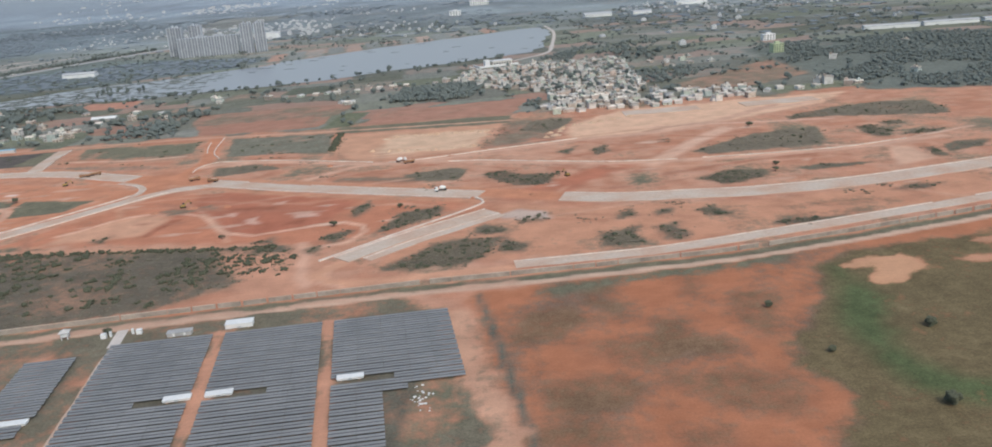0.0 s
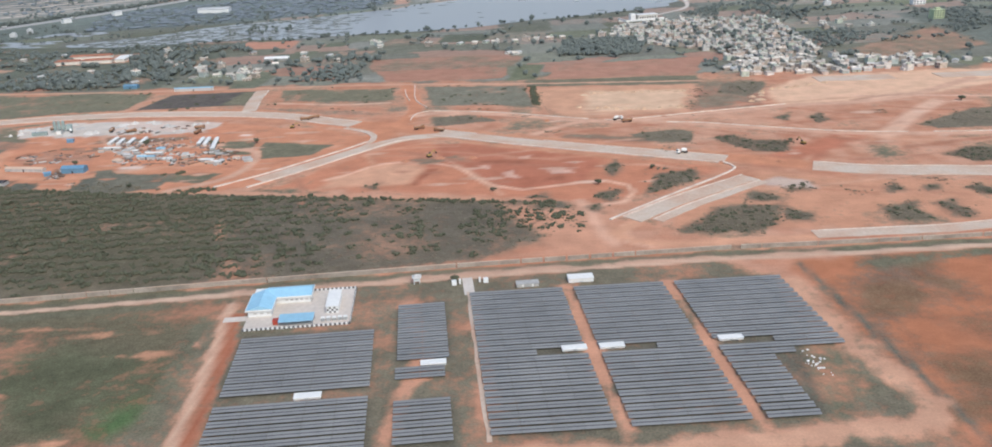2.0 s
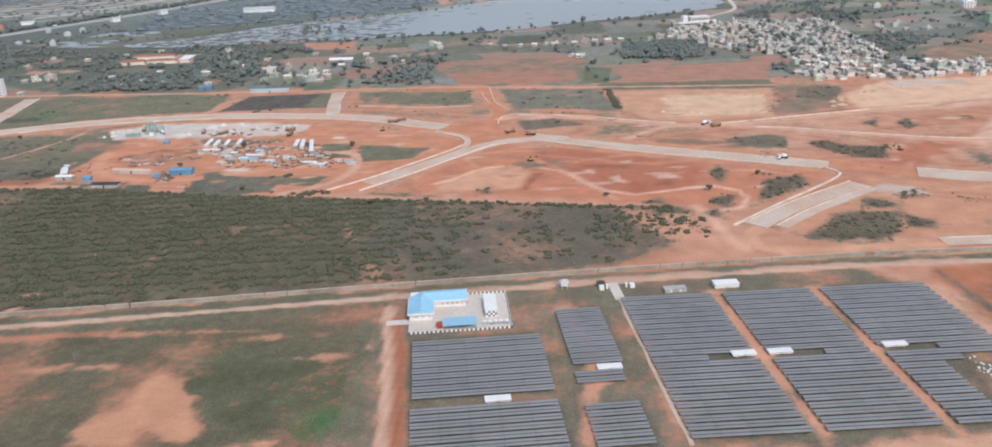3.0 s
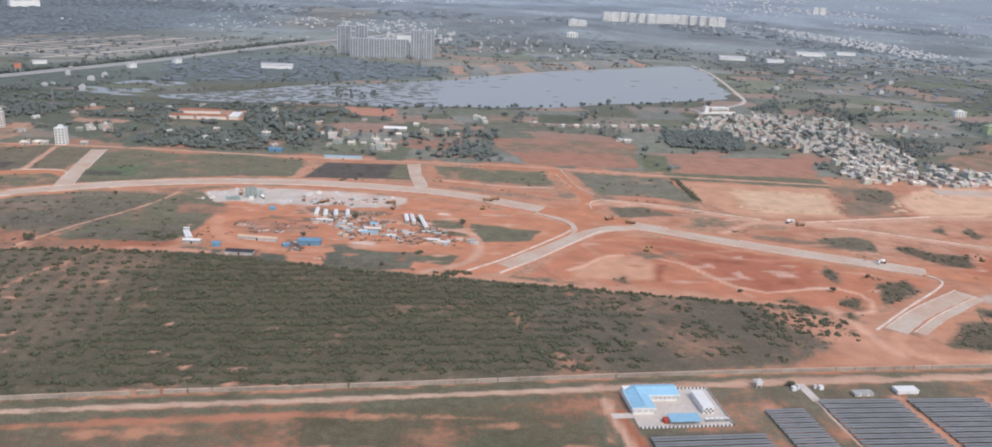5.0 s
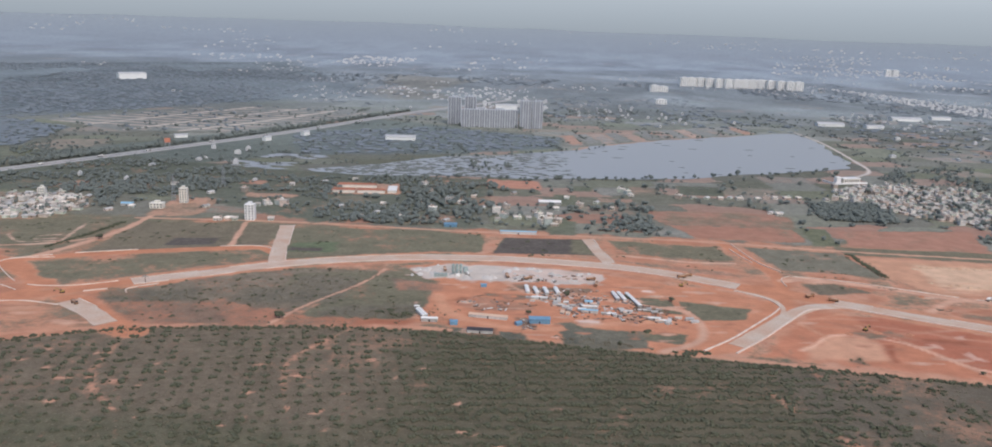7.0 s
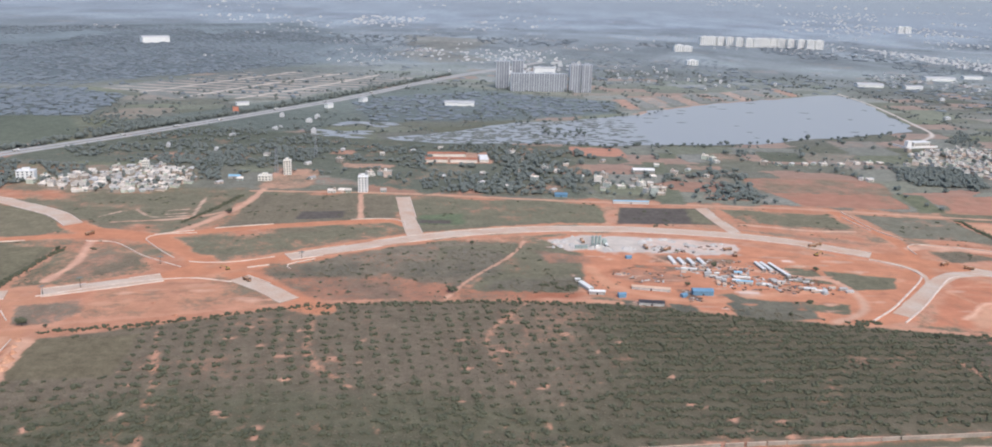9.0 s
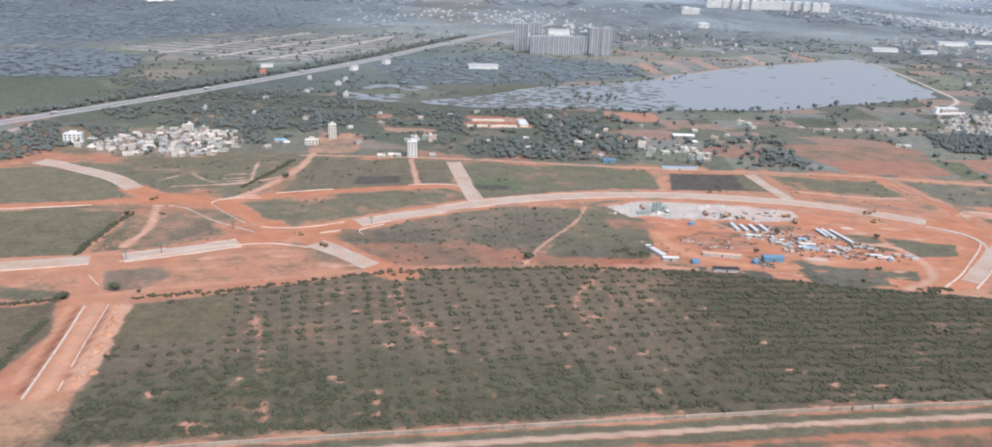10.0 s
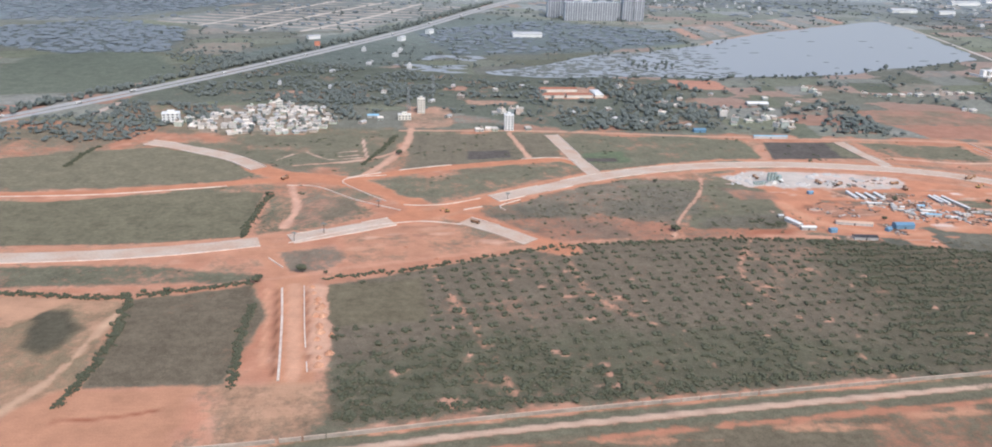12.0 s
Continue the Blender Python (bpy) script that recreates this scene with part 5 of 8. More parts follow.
def lump_template(clumps, n, height, spread, seed, lift=0.0, radius=(0.38, 0.62), leaves=0, leaf=0.2):
    """A crown of several uneven leafy lumps, with loose leaf sprays round them."""
    r = np.random.default_rng(seed)
    g = np.linspace(-1, 1, n + 1)
    ball = []
    for axis, sign in ((0, 1), (0, -1), (1, 1), (1, -1), (2, 1)):
        for i in range(n):
            for j in range(n):
                q = np.empty((4, 3))
                q[:, axis], q[:, (axis + 1) % 3], q[:, (axis + 2) % 3] = sign, g[[i, i + 1, i + 1, i]], g[[j, j, j + 1, j + 1]]
                ball.append(q)
    ball = np.array(ball)
    ball /= np.linalg.norm(ball, axis=-1, keepdims=True)
    out = []
    for k in range(clumps):
        waves, phase = r.normal(size=(4, 3)) * 2.4, r.uniform(0, 6.28, 4)
        swell = 1 + 0.15 * np.sin(ball @ waves.T + phase).sum(-1)
        centre = np.array([r.uniform(-spread, spread), r.uniform(-spread, spread), r.uniform(0.3, 0.8) * height + lift])
        out.append(centre + ball * swell[..., None] * r.uniform(*radius) * np.array([1, 1, 0.8]))
    if leaves:
        out.append(foliage_template(clumps, leaves, leaf, height, spread, seed + 1, lift))
    return np.concatenate(out)


def trunk_template(h, r0, sides=5):
    v = [(r0 * f * math.cos(2 * math.pi * i / sides), r0 * f * math.sin(2 * math.pi * i / sides), z) for f, z in ((1.25, -0.2), (0.6, h)) for i in range(sides)]
    return np.array(v)


def stand(name, xy, size, templates, leaf_material, label, category, tall=1.0, trunk=0.0, kind="stuff", squash=0.25):
    """Many plants as one mesh: each is a turned, scaled copy of one of the templates, with a trunk if it has one."""
    xy = np.asarray(xy, float).reshape(-1, 2)
    n = len(xy)
    turn, s = rng.uniform(0, 6.283, n), size * rng.uniform(0.65, 1.35, n)
    sz = s * tall * rng.uniform(1 - squash, 1 + squash, n)
    pick = rng.integers(len(templates), size=n)
    verts = []
    for k, t in enumerate(templates):
        sel = pick == k
        c, sn = np.cos(turn[sel])[:, None, None], np.sin(turn[sel])[:, None, None]
        x, y, z = t[None, ..., 0], t[None, ..., 1], t[None, ..., 2]
        px = (x * c - y * sn) * s[sel][:, None, None] + xy[sel, 0][:, None, None]
        py = (x * sn + y * c) * s[sel][:, None, None] + xy[sel, 1][:, None, None]
        pz = z * sz[sel][:, None, None] + np.zeros_like(px)
        verts.append(np.stack([px, py, pz], -1).reshape(-1, 3))
    v = np.concatenate(verts)
    q = np.arange(len(v)).reshape(-1, 4)
    mids = np.zeros(len(q), np.int32)
    if trunk:
        base = trunk_template(1.0, 0.5)
        tv = np.empty((n, 10, 3))
        tv[..., 0] = xy[:, :1] + base[None, :, 0] * trunk * s[:, None] / size
        tv[..., 1] = xy[:, 1:] + base[None, :, 1] * trunk * s[:, None] / size
        tv[..., 2] = base[None, :, 2] * sz[:, None] * 0.75
        tq = np.array([(i, (i + 1) % 5, 5 + (i + 1) % 5, 5 + i) for i in range(5)])
        q = np.concatenate([q, (len(v) + np.arange(n)[:, None, None] * 10 + tq[None]).reshape(-1, 4)])
        mids = np.concatenate([mids, np.ones(5 * n, np.int32)])
        v = np.concatenate([v, tv.reshape(-1, 3)])
    me = bpy.data.meshes.new(name)
    me.vertices.add(len(v))
    me.vertices.foreach_set("co", v.astype(np.float32).ravel())
    me.loops.add(q.size)
    me.loops.foreach_set("vertex_index", q.astype(np.int32).ravel())
    me.polygons.add(len(q))
    me.polygons.foreach_set("loop_start", (np.arange(len(q)) * 4).astype(np.int32))
    me.polygons.foreach_set("material_index", mids)
    me.update()
    me.materials.append(leaf_material)
    me.materials.append(BARK)
    return tagged(new(name, me), label, category, kind=kind)


def scatter(outline, gap, keep=1.0, jitter=0.5, turn=8.0, gap_y=None):
    """Places in an outline on a loose grid."""
    p = np.asarray(outline, float)
    c, a = p.mean(0), radians(turn)
    r = np.hypot(*(p - c).T).max()
    gu, gv = np.meshgrid(np.arange(-r, r, gap), np.arange(-r, r, gap_y or gap))
    gu = gu + rng.uniform(-jitter, jitter, gu.shape) * gap
    gv = gv + rng.uniform(-jitter, jitter, gv.shape) * (gap_y or gap)
    x, y = c[0] + gu * math.cos(a) - gv * math.sin(a), c[1] + gu * math.sin(a) + gv * math.cos(a)
    ok = within_outline(x, y, outline) & (rng.random(x.shape) < keep)
    return np.stack([x[ok], y[ok]], -1)


BUSHES = [lump_template(5, 2, 0.34, 0.85, 100 + i, 0.0, (0.26, 0.50), 22, 0.20) for i in range(12)]
SCRUBS = [lump_template(2, 1, 0.35, 0.75, 140 + i, 0.0, (0.4, 0.7), 12, 0.26) for i in range(6)]
TREES = [lump_template(4, 2, 0.9, 0.55, 120 + i, 0.40, (0.42, 0.70), 14, 0.22) for i in range(8)]
FAR_TREES = [lump_template(1, 2, 0.7, 0.2, 160 + i, 0.0, (0.8, 1.1)) for i in range(12)]
ROW_TREES = [lump_template(3 + i % 2, 2, 1.0, 0.68, 180 + i, 0.30, (0.34, 0.66)) for i in range(12)]

# orchard: dense rows in the east, single bushes on a grid in the west
grid = scatter(ORCHARD, 11.4, 0.95, 0.13, 12.0, 11.4)
grid = grid[~within_outline(grid[:, 0], grid[:, 1], FALLOW)]
west = grid[grid[:, 0] < -552 - 40 * value_noise(grid[:, 0], grid[:, 1], 30, 62, 2)]
stand("orchard_bushes", west, 2.85, BUSHES, BUSH_LEAF, "single low green orchard bushes on a grid", "bushes", 0.8)
by_wall = scatter([(-950, 276), (-860, 292), (-700, 318), (-540, 345), (-560, 372), (-700, 390), (-790, 396), (-900, 372), (-960, 330)], 7.6, 0.85, 0.6)
by_wall = by_wall[value_noise(by_wall[:, 0], by_wall[:, 1], 40, 61, 3) + 0.25 * np.clip((330 - by_wall[:, 1] - 0.12 * by_wall[:, 0] - 90) / 40, -1, 1) > 0.42]
stand("orchard_thicket", by_wall, 2.7, BUSHES, BUSH_LEAF, "overgrown green thicket of bushes along the wall", "bushes", 0.75)
mid = scatter([(-640, 550), (-558, 547), (-461, 529), (-250, 500), (-240, 390), (-426, 359), (-545, 342), (-640, 330)], 3.9, 0.95, 0.22, 5.8, 10.6)
mid[:, 1] += 2.5 * (value_noise(mid[:, 0], mid[:, 1], 60, 63, 2) - 0.5) + rng.normal(0, 0.7, len(mid))
fade = np.minimum((mid[:, 0] + 600) / 45, (-235 - mid[:, 0]) / 110) + (value_noise(mid[:, 0], mid[:, 1], 30, 64, 3) - 0.5) * 1.1
mid = mid[fade > rng.uniform(0, 0.8, len(mid))]
stand("orchard_rows", mid, 2.55, BUSHES, BUSH_LEAF, "dense straight rows of dark green orchard bushes", "bushes", 0.9)
MASSES = [[(-232, 483), (-214, 487), (-212, 471), (-227, 469)], [(-227, 444), (-221, 458), (-200, 446), (-197, 432), (-222, 429)], [(-221, 416), (-200, 418), (-193, 405), (-216, 402)], [(-188, 450), (-173, 478), (-160, 479), (-161, 429), (-167, 418), (-179, 426)], [(-165, 474), (-137, 485), (-116, 471), (-114, 439), (-135, 438), (-153, 437)], [(-177, 408), (-171, 410), (-168, 400), (-176, 399)]]
east = np.concatenate([scatter(m, 5.0, 0.85, 0.7) for m in MASSES])
loners = scatter([(-330, 509), (-244, 500), (-130, 485), (-118, 448), (-173, 401), (-320, 380)], 12.0, 0.55, 0.6)
loners = loners[rng.random(len(loners)) > 0.75 * np.clip((loners[:, 0] + 330) / 150, 0, 1)]
stand("orchard_scrub", np.concatenate([east + rng.normal(0, 2.4, east.shape), loners]), 2.1, BUSHES, BUSH_LEAF, "patchy dark green scrub on brown soil", "scrub", 0.95)
under = scatter(ORCHARD, 4.2, 0.85, 0.6, 9.0)
under = under[~within_outline(under[:, 0], under[:, 1], FALLOW)]
under = under[value_noise(under[:, 0], under[:, 1], 45, 66, 3) > rng.uniform(0.25, 0.65, len(under))]
stand("undergrowth", under, 1.15, SCRUBS, SCRUB_LEAF, "low dry undergrowth between the orchard bushes", "undergrowth", 0.4)
rim = np.concatenate([curve_points([(-985, 466), (-923, 484), (-817, 529), (-737, 544), (-650, 555), (-558, 552), (-461, 535), (-376, 522), (-244, 506), (-135, 490)], 5.5), curve_points([(-950, 287), (-858, 304), (-780, 317), (-700, 331), (-600, 346)], 5)])
rim = np.concatenate([rim, rim + np.array([2, -2])])
stand("orchard_hedge", rim + rng.normal(0, 1.5, rim.shape) + np.array([0, -5.5]), 2.0, BUSHES, BUSH_LEAF, "dark hedge along the orchard edge", "hedge", 1.2)

# dry scrub on the open soil
def clumps_at(centres, n, spread):
    return np.concatenate([np.array(c) + rng.normal(0, 1, (n, 2)) * np.array(spread) for c in centres])


scrub = np.concatenate([scatter(m, 3.4, 0.6, 0.8) for m in MATS] + [scatter(m, 7, 0.5, 0.7) for m in GREYS] + [scatter(m, 7.5, 0.7, 0.8) for m in BANDS])
scrub = scrub + rng.normal(0, 1.6, scrub.shape)
scrub = np.concatenate([scrub, clumps_at([(118, 510), (235, 512), (255, 516), (-150, 718), (155, 700), (60, 492), (-130, 660), (-52, 552), (-40, 602)], 6, (5, 3)),
                        clumps_at([(-140, 800), (-141, 780), (-138, 765), (20, 800), (12, 775), (5, 750), (-3, 728)], 9, (3, 8)),
                        clumps_at([(-1045, 560), (-1060, 580), (-1063, 610), (-990, 610), (-975, 600), (-1000, 590)], 10, (5, 8))])
site_bushes = clumps_at([(-616, 591), (-606, 584), (-600, 590), (-383, 529), (-372, 530), (-377, 526), (-410, 656), (-500, 700), (-408, 570)], 6, (4, 2.5))
stand("site_bushes", site_bushes, 2.0, BUSHES, BUSH_LEAF, "dark green bushes at the edge of the building site", "bushes", 1.1)
scrub = np.concatenate([scrub, clumps_at([(-700, 650), (-760, 640), (-780, 610), (-820, 600), (-730, 600), (-640, 580), (-650, 690), (-690, 665), (-610, 600), (-590, 590)], 14, (16, 7)),
                        clumps_at([(-450, 545), (-440, 540), (-420, 536), (-470, 548), (-530, 548), (-545, 550), (-520, 542)], 10, (7, 4)),
                        scatter([(-872, 612), (-738, 700), (-632, 712), (-605, 562), (-816, 541)], 15, 0.5),
                        scatter([(-971, 671), (-905, 709), (-780, 754), (-842, 672)], 17, 0.4), scatter([(-1290, 468), (-1120, 476), (-1032, 460), (-1200, 438)], 9, 0.5)])
bushy = np.concatenate([scatter(m, 5.2, 0.62, 0.8) for m in MATS] + [scatter(m, 13, 0.4, 0.8) for m in GREYS])
stand("thorn_bushes", bushy, 1.5, BUSHES, BUSH_LEAF, "low dark thorn bushes on red soil", "bushes", 0.9)
stand("scrub", np.concatenate([scrub, scrub + rng.normal(0, 3.0, scrub.shape)]), 1.25, SCRUBS, SCRUB_LEAF, "low grey-green thorn scrub in clumps on red soil", "scrub", 0.5)

for hedge in ([(-1204, 429), (-1136, 423), (-1096, 431), (-1035, 451)], [(-1111, 419), (-1101, 354), (-1102, 291)], [(-1027, 416), (-1022, 363), (-1014, 312)], [(-1064, 537), (-1066, 580), (-1064, 640)], [(-1285, 720), (-1286, 759), (-1282, 790)], [(-143, 845), (-140, 760)], [(-990, 745), (-975, 800), (-965, 860)]):
    line = curve_points(hedge, 2.6)
    stand("hedge", np.concatenate([line, line]) + rng.normal(0, 1.4, (2 * len(line), 2)), 2.0, BUSHES, BUSH_LEAF, "dark overgrown field hedge", "hedge", 1.0)

def off_the_ways(p, gap=2.0):
    for line, half in WAYS:
        near = edge_distance(p[:, 0], p[:, 1], line, False) > half + gap
        p = p[near]
    return p


# bushes strewn over the fields, thick along old field banks
strewn = scatter([(-1180, 640), (-1150, 800), (-960, 880), (-140, 870), (-140, 740), (-300, 735), (-430, 780), (-620, 790), (-760, 740), (-900, 640)], 13, 0.9, 0.9)
bank = np.abs(value_noise(strewn[:, 0], strewn[:, 1] * 1.6, 85, 91, 2) - 0.5)
strewn = strewn[(bank < 0.035) | (rng.random(len(strewn)) < 0.10)]
strewn = np.concatenate([strewn, strewn[::2] + rng.normal(0, 4, strewn[::2].shape), off_the_ways(scatter([(-872, 612), (-738, 700), (-632, 712), (-605, 562), (-816, 541)], 10, 0.4, 0.9))])
plots = scatter([(-1574, 1767), (-1330, 2193), (-946, 2240), (-882, 2106), (-1111, 1680), (-1329, 1623)], 34, 0.42, 0.9)
plots = plots[value_noise(plots[:, 0], plots[:, 1], 130, 95, 2) > 0.5]
stand("plot_trees", plots, 5.0, FAR_TREES, HAZED_FAR_LEAF, "hazy trees among empty house plots", "trees", 0.7)
stand("field_bushes", off_the_ways(strewn), 1.6, BUSHES, BUSH_LEAF, "grey-green bushes strewn over fallow fields", "bushes", 0.85)

HIGHWAY = curve_points([(-1560, 770), (-1440, 905), (-1353, 1040), (-1233, 1245), (-1113, 1475), (-1002, 1701), (-893, 1975), (-793, 2215), (-680, 2435), (-553, 2695)], 30)


def clear_of_highway(p, gap=17):
    return p[edge_distance(p[:, 0], p[:, 1], HIGHWAY, False) > gap]


# woods and trees behind the roads
woods = [scatter([(-790, 900), (-751, 1011), (-552, 1019), (-545, 900)], 9.0, 0.8, 0.7), scatter([(-420, 905), (-386, 1018), (-345, 960), (-330, 906)], 7.0, 0.9, 0.7),
         scatter([(-1030, 1155), (-929, 1215), (-830, 1174), (-672, 1235), (-560, 1225), (-560, 1170), (-700, 1100), (-1000, 1040)], 9.0, 0.8, 0.7),
         scatter([(-1300, 1080), (-1180, 1330), (-1020, 1320), (-900, 1150), (-980, 1000), (-1190, 1020)], 9.0, 0.8, 0.7),
         scatter([(-1398, 1359), (-1248, 1430), (-1190, 1290), (-1298, 1166)], 9.0, 0.9, 0.7), scatter([(-1480, 780), (-1330, 1010), (-1215, 980), (-1235, 880), (-1260, 812)], 8.5, 0.8, 0.7),
         scatter([(-900, 1010), (-860, 1090), (-700, 1080), (-800, 960)], 8.5, 0.8, 0.7)]
woods = np.concatenate(woods)
woods = woods[value_noise(woods[:, 0], woods[:, 1] * 1.5, 60, 76, 3) > 0.46]
stand("village_trees", clear_of_highway(woods, 26), 3.5, ROW_TREES, HAZED_TREE_LEAF, "dark green village trees with rounded crowns", "trees", 0.85, 0.5)
stand("plantation", scatter([(-100, 1132), (15, 1144), (-12, 1016), (-112, 1022)], 5.2, 1.0, 0.3, 3), 3.1, ROW_TREES, HAZED_TREE_LEAF, "square block of dense dark plantation trees", "trees", 1.0, 0.4)
loose = [scatter([(-600, 900), (-560, 1220), (-100, 1380), (120, 1450), (420, 1500), (420, 880), (0, 880)], 26, 0.42),
         scatter([(-20, 1500), (-40, 1260), (180, 1330), (240, 1330), (210, 1090), (200, 950), (90, 900), (80, 1000), (10, 1070)], 24, 0.5), scatter([(120, 1340), (180, 1500), (330, 1520), (420, 1330), (240, 1180)], 15, 0.7),
         scatter([(-20, 1250), (-300, 1240), (-320, 1150), (-20, 1150)], 20, 0.4)]
loose = np.concatenate(loose)
loose = loose[(value_noise(loose[:, 0], loose[:, 1], 60, 71, 2) > 0.57) | (rng.random(len(loose)) < 0.05)]
for bare in ([(-325, 1050), (-150, 1050), (-165, 890), (-310, 890)], [(-125, 965), (65, 1000), (35, 836), (-140, 836)], [(230, 950), (234, 1008), (420, 1185), (425, 1035), (297, 935)]):
    loose = loose[~within_outline(loose[:, 0], loose[:, 1], bare)]
stand("farm_trees", loose, 4.2, TREES, HAZED_TREE_LEAF, "scattered dark farm trees between fields", "trees", 0.95, 0.45)
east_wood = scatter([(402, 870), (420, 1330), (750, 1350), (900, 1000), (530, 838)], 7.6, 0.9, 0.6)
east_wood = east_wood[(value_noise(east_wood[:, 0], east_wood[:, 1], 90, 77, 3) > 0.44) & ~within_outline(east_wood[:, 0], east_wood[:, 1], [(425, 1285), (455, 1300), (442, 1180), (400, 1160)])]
stand("east_wood", east_wood, 3.1, ROW_TREES, HAZED_TREE_LEAF, "dense grey-green wood beyond the red works", "trees", 0.8, 0.4)
LAND = [(-1420, 1010), (-1500, 1700), (-1000, 2300), (-300, 2500), (1000, 2500), (1100, 900), (420, 860), (60, 860), (-150, 885), (-780, 905), (-1200, 1010)]
EAST_VILLAGE = [(-30, 1230), (-12, 1280), (60, 1300), (120, 1317), (215, 1300), (204, 1093), (190, 965), (297, 935), (300, 880), (180, 858), (76, 858), (60, 880), (90, 1000), (10, 1090), (-20, 1150)]


def keep_off(p, outlines):
    for outline in outlines:
        p = p[~within_outline(p[:, 0], p[:, 1], outline)]
    return p


tips = scatter(LAND, 7.0, 1.0, 0.5, 0)
_, gap_to_edge = field_cells(tips[:, 0], tips[:, 1])
lush_edge = value_noise(tips[:, 0], tips[:, 1], 110, 74, 2)
tips = tips[(gap_to_edge < 0.045) & (lush_edge > 0.46) & (rng.random(len(tips)) < 0.62)]
tips = keep_off(clear_of_highway(tips, 26), [LAKE, EAST_VILLAGE, [(-325, 1050), (-150, 1050), (-165, 890), (-310, 890)], [(-125, 965), (65, 1000), (35, 836), (-140, 836)]])
stand("hedgerow_trees", off_the_ways(tips, 3.0), 3.3, ROW_TREES, HAZED_TREE_LEAF, "rows of grey-green trees along field edges", "trees", 0.9, 0.4)
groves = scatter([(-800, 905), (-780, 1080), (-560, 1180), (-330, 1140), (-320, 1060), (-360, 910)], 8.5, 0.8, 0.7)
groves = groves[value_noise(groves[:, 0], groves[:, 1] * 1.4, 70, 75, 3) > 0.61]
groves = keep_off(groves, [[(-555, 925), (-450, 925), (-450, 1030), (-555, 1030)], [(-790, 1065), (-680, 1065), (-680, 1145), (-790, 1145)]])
stand("grove", groves, 3.8, TREES, HAZED_TREE_LEAF, "dense grey-green groves round the farmsteads", "trees", 0.95, 0.4)
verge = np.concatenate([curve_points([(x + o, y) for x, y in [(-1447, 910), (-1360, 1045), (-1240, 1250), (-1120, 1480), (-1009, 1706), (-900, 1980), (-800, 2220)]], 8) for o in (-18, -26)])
stand("highway_trees", verge + rng.normal(0, 4, verge.shape), 4.4, TREES, HAZED_TREE_LEAF, "rows of dark roadside trees along the highway", "trees", 1.0, 0.4)
belts = [scatter(c, 7.2, 0.85, 0.6) for c in ([(-1342, 976), (-1297, 983), (-1240, 880), (-1262, 840)], [(-1261, 978), (-1210, 996), (-1187, 950), (-1195, 925), (-1217, 915)], [(-1097, 985), (-1036, 1007), (-1013, 930), (-1036, 925), (-1062, 985)],
         [(-1141, 1052), (-1036, 1116), (-1008, 1012), (-1122, 1005)], [(186, 1123), (266, 1159), (311, 1118), (235, 1020), (205, 1020)], [(101, 1383), (190, 1500), (148, 1336), (103, 1345)], [(44, 926), (56, 962), (79, 970), (61, 928)])]
stand("village_belt", clear_of_highway(np.concatenate(belts), 20), 3.2, ROW_TREES, HAZED_TREE_LEAF, "dense dark trees sheltering the villages", "trees", 0.95, 0.4)
shore = np.concatenate([curve_points(LAKE[12:18], 16), curve_points(LAKE[2:6], 20)])
stand("shore_trees", shore + rng.normal(0, 8, shore.shape) + np.array([0, -9]), 3.4, TREES, HAZED_TREE_LEAF, "trees and bushes on the lake shore", "trees", 1.0, 0.35)
forest = scatter([(-2900, 3600), (-2500, 2000), (-2000, 1650), (-1640, 1800), (-1350, 2230), (-1100, 2560), (-1116, 2995), (-1790, 4573)], 24, 0.95)
forest = forest[value_noise(forest[:, 0], forest[:, 1], 200, 97, 3) > 0.40]
far = [forest, scatter([(-1900, 1500), (-1650, 1760), (-1450, 1650), (-1400, 1390), (-1560, 1340)], 15, 0.9),
       scatter([(-900, 1420), (-1000, 1700), (-720, 1880), (-430, 1760), (-440, 1640), (-640, 1500)], 18, 0.7), scatter([(-2600, 2000), (-2200, 2600), (-1600, 2500), (-1340, 2230), (-1620, 1800), (-2200, 1500)], 24, 0.6),
       scatter([(-900, 2000), (-700, 2300), (100, 2400), (1000, 2300), (900, 1400), (430, 1500), (180, 2000), (-300, 2080)], 38, 0.45), scatter([(-2900, 2000), (-3600, 5200), (3400, 5200), (1700, 1900), (300, 2100), (-700, 2300), (-1100, 2280), (-1500, 2250)], 33, 0.8, 0.9)]
far[-1] = far[-1][value_noise(far[-1][:, 0], far[-1][:, 1] * 0.6, 240, 73, 4) > 0.53 - 0.09 * (far[-1][:, 0] < -300)]
bare_far = within_outline(far[-1][:, 0], far[-1][:, 1], [(-1000, 2450), (-420, 2500), (-420, 3300), (-1000, 3200)])
far[-1] = far[-1][~bare_far | (rng.random(len(bare_far)) < 0.25)]
marsh = scatter([(-640, 1300), (-560, 1290), (-500, 1360), (-590, 1400)], 14, 0.5)
stand("marsh_trees", marsh, 2.6, TREES, HAZED_TREE_LEAF, "bare dark trees standing in the marsh", "trees", 1.4, 0.4)
lanes = scatter([(-30, 1230), (60, 1300), (215, 1300), (204, 1093), (190, 965), (110, 890), (60, 880), (90, 1000), (10, 1090)], 19, 0.6)
lanes = np.concatenate([lanes, scatter([(-1225, 885), (-1205, 935), (-1140, 1010), (-1065, 985), (-1040, 925), (-1062, 868), (-1120, 850), (-1190, 858)], 15, 0.55)])
stand("lane_trees", lanes, 3.0, TREES, HAZED_TREE_LEAF, "dark trees between the village houses", "trees", 1.2, 0.4)
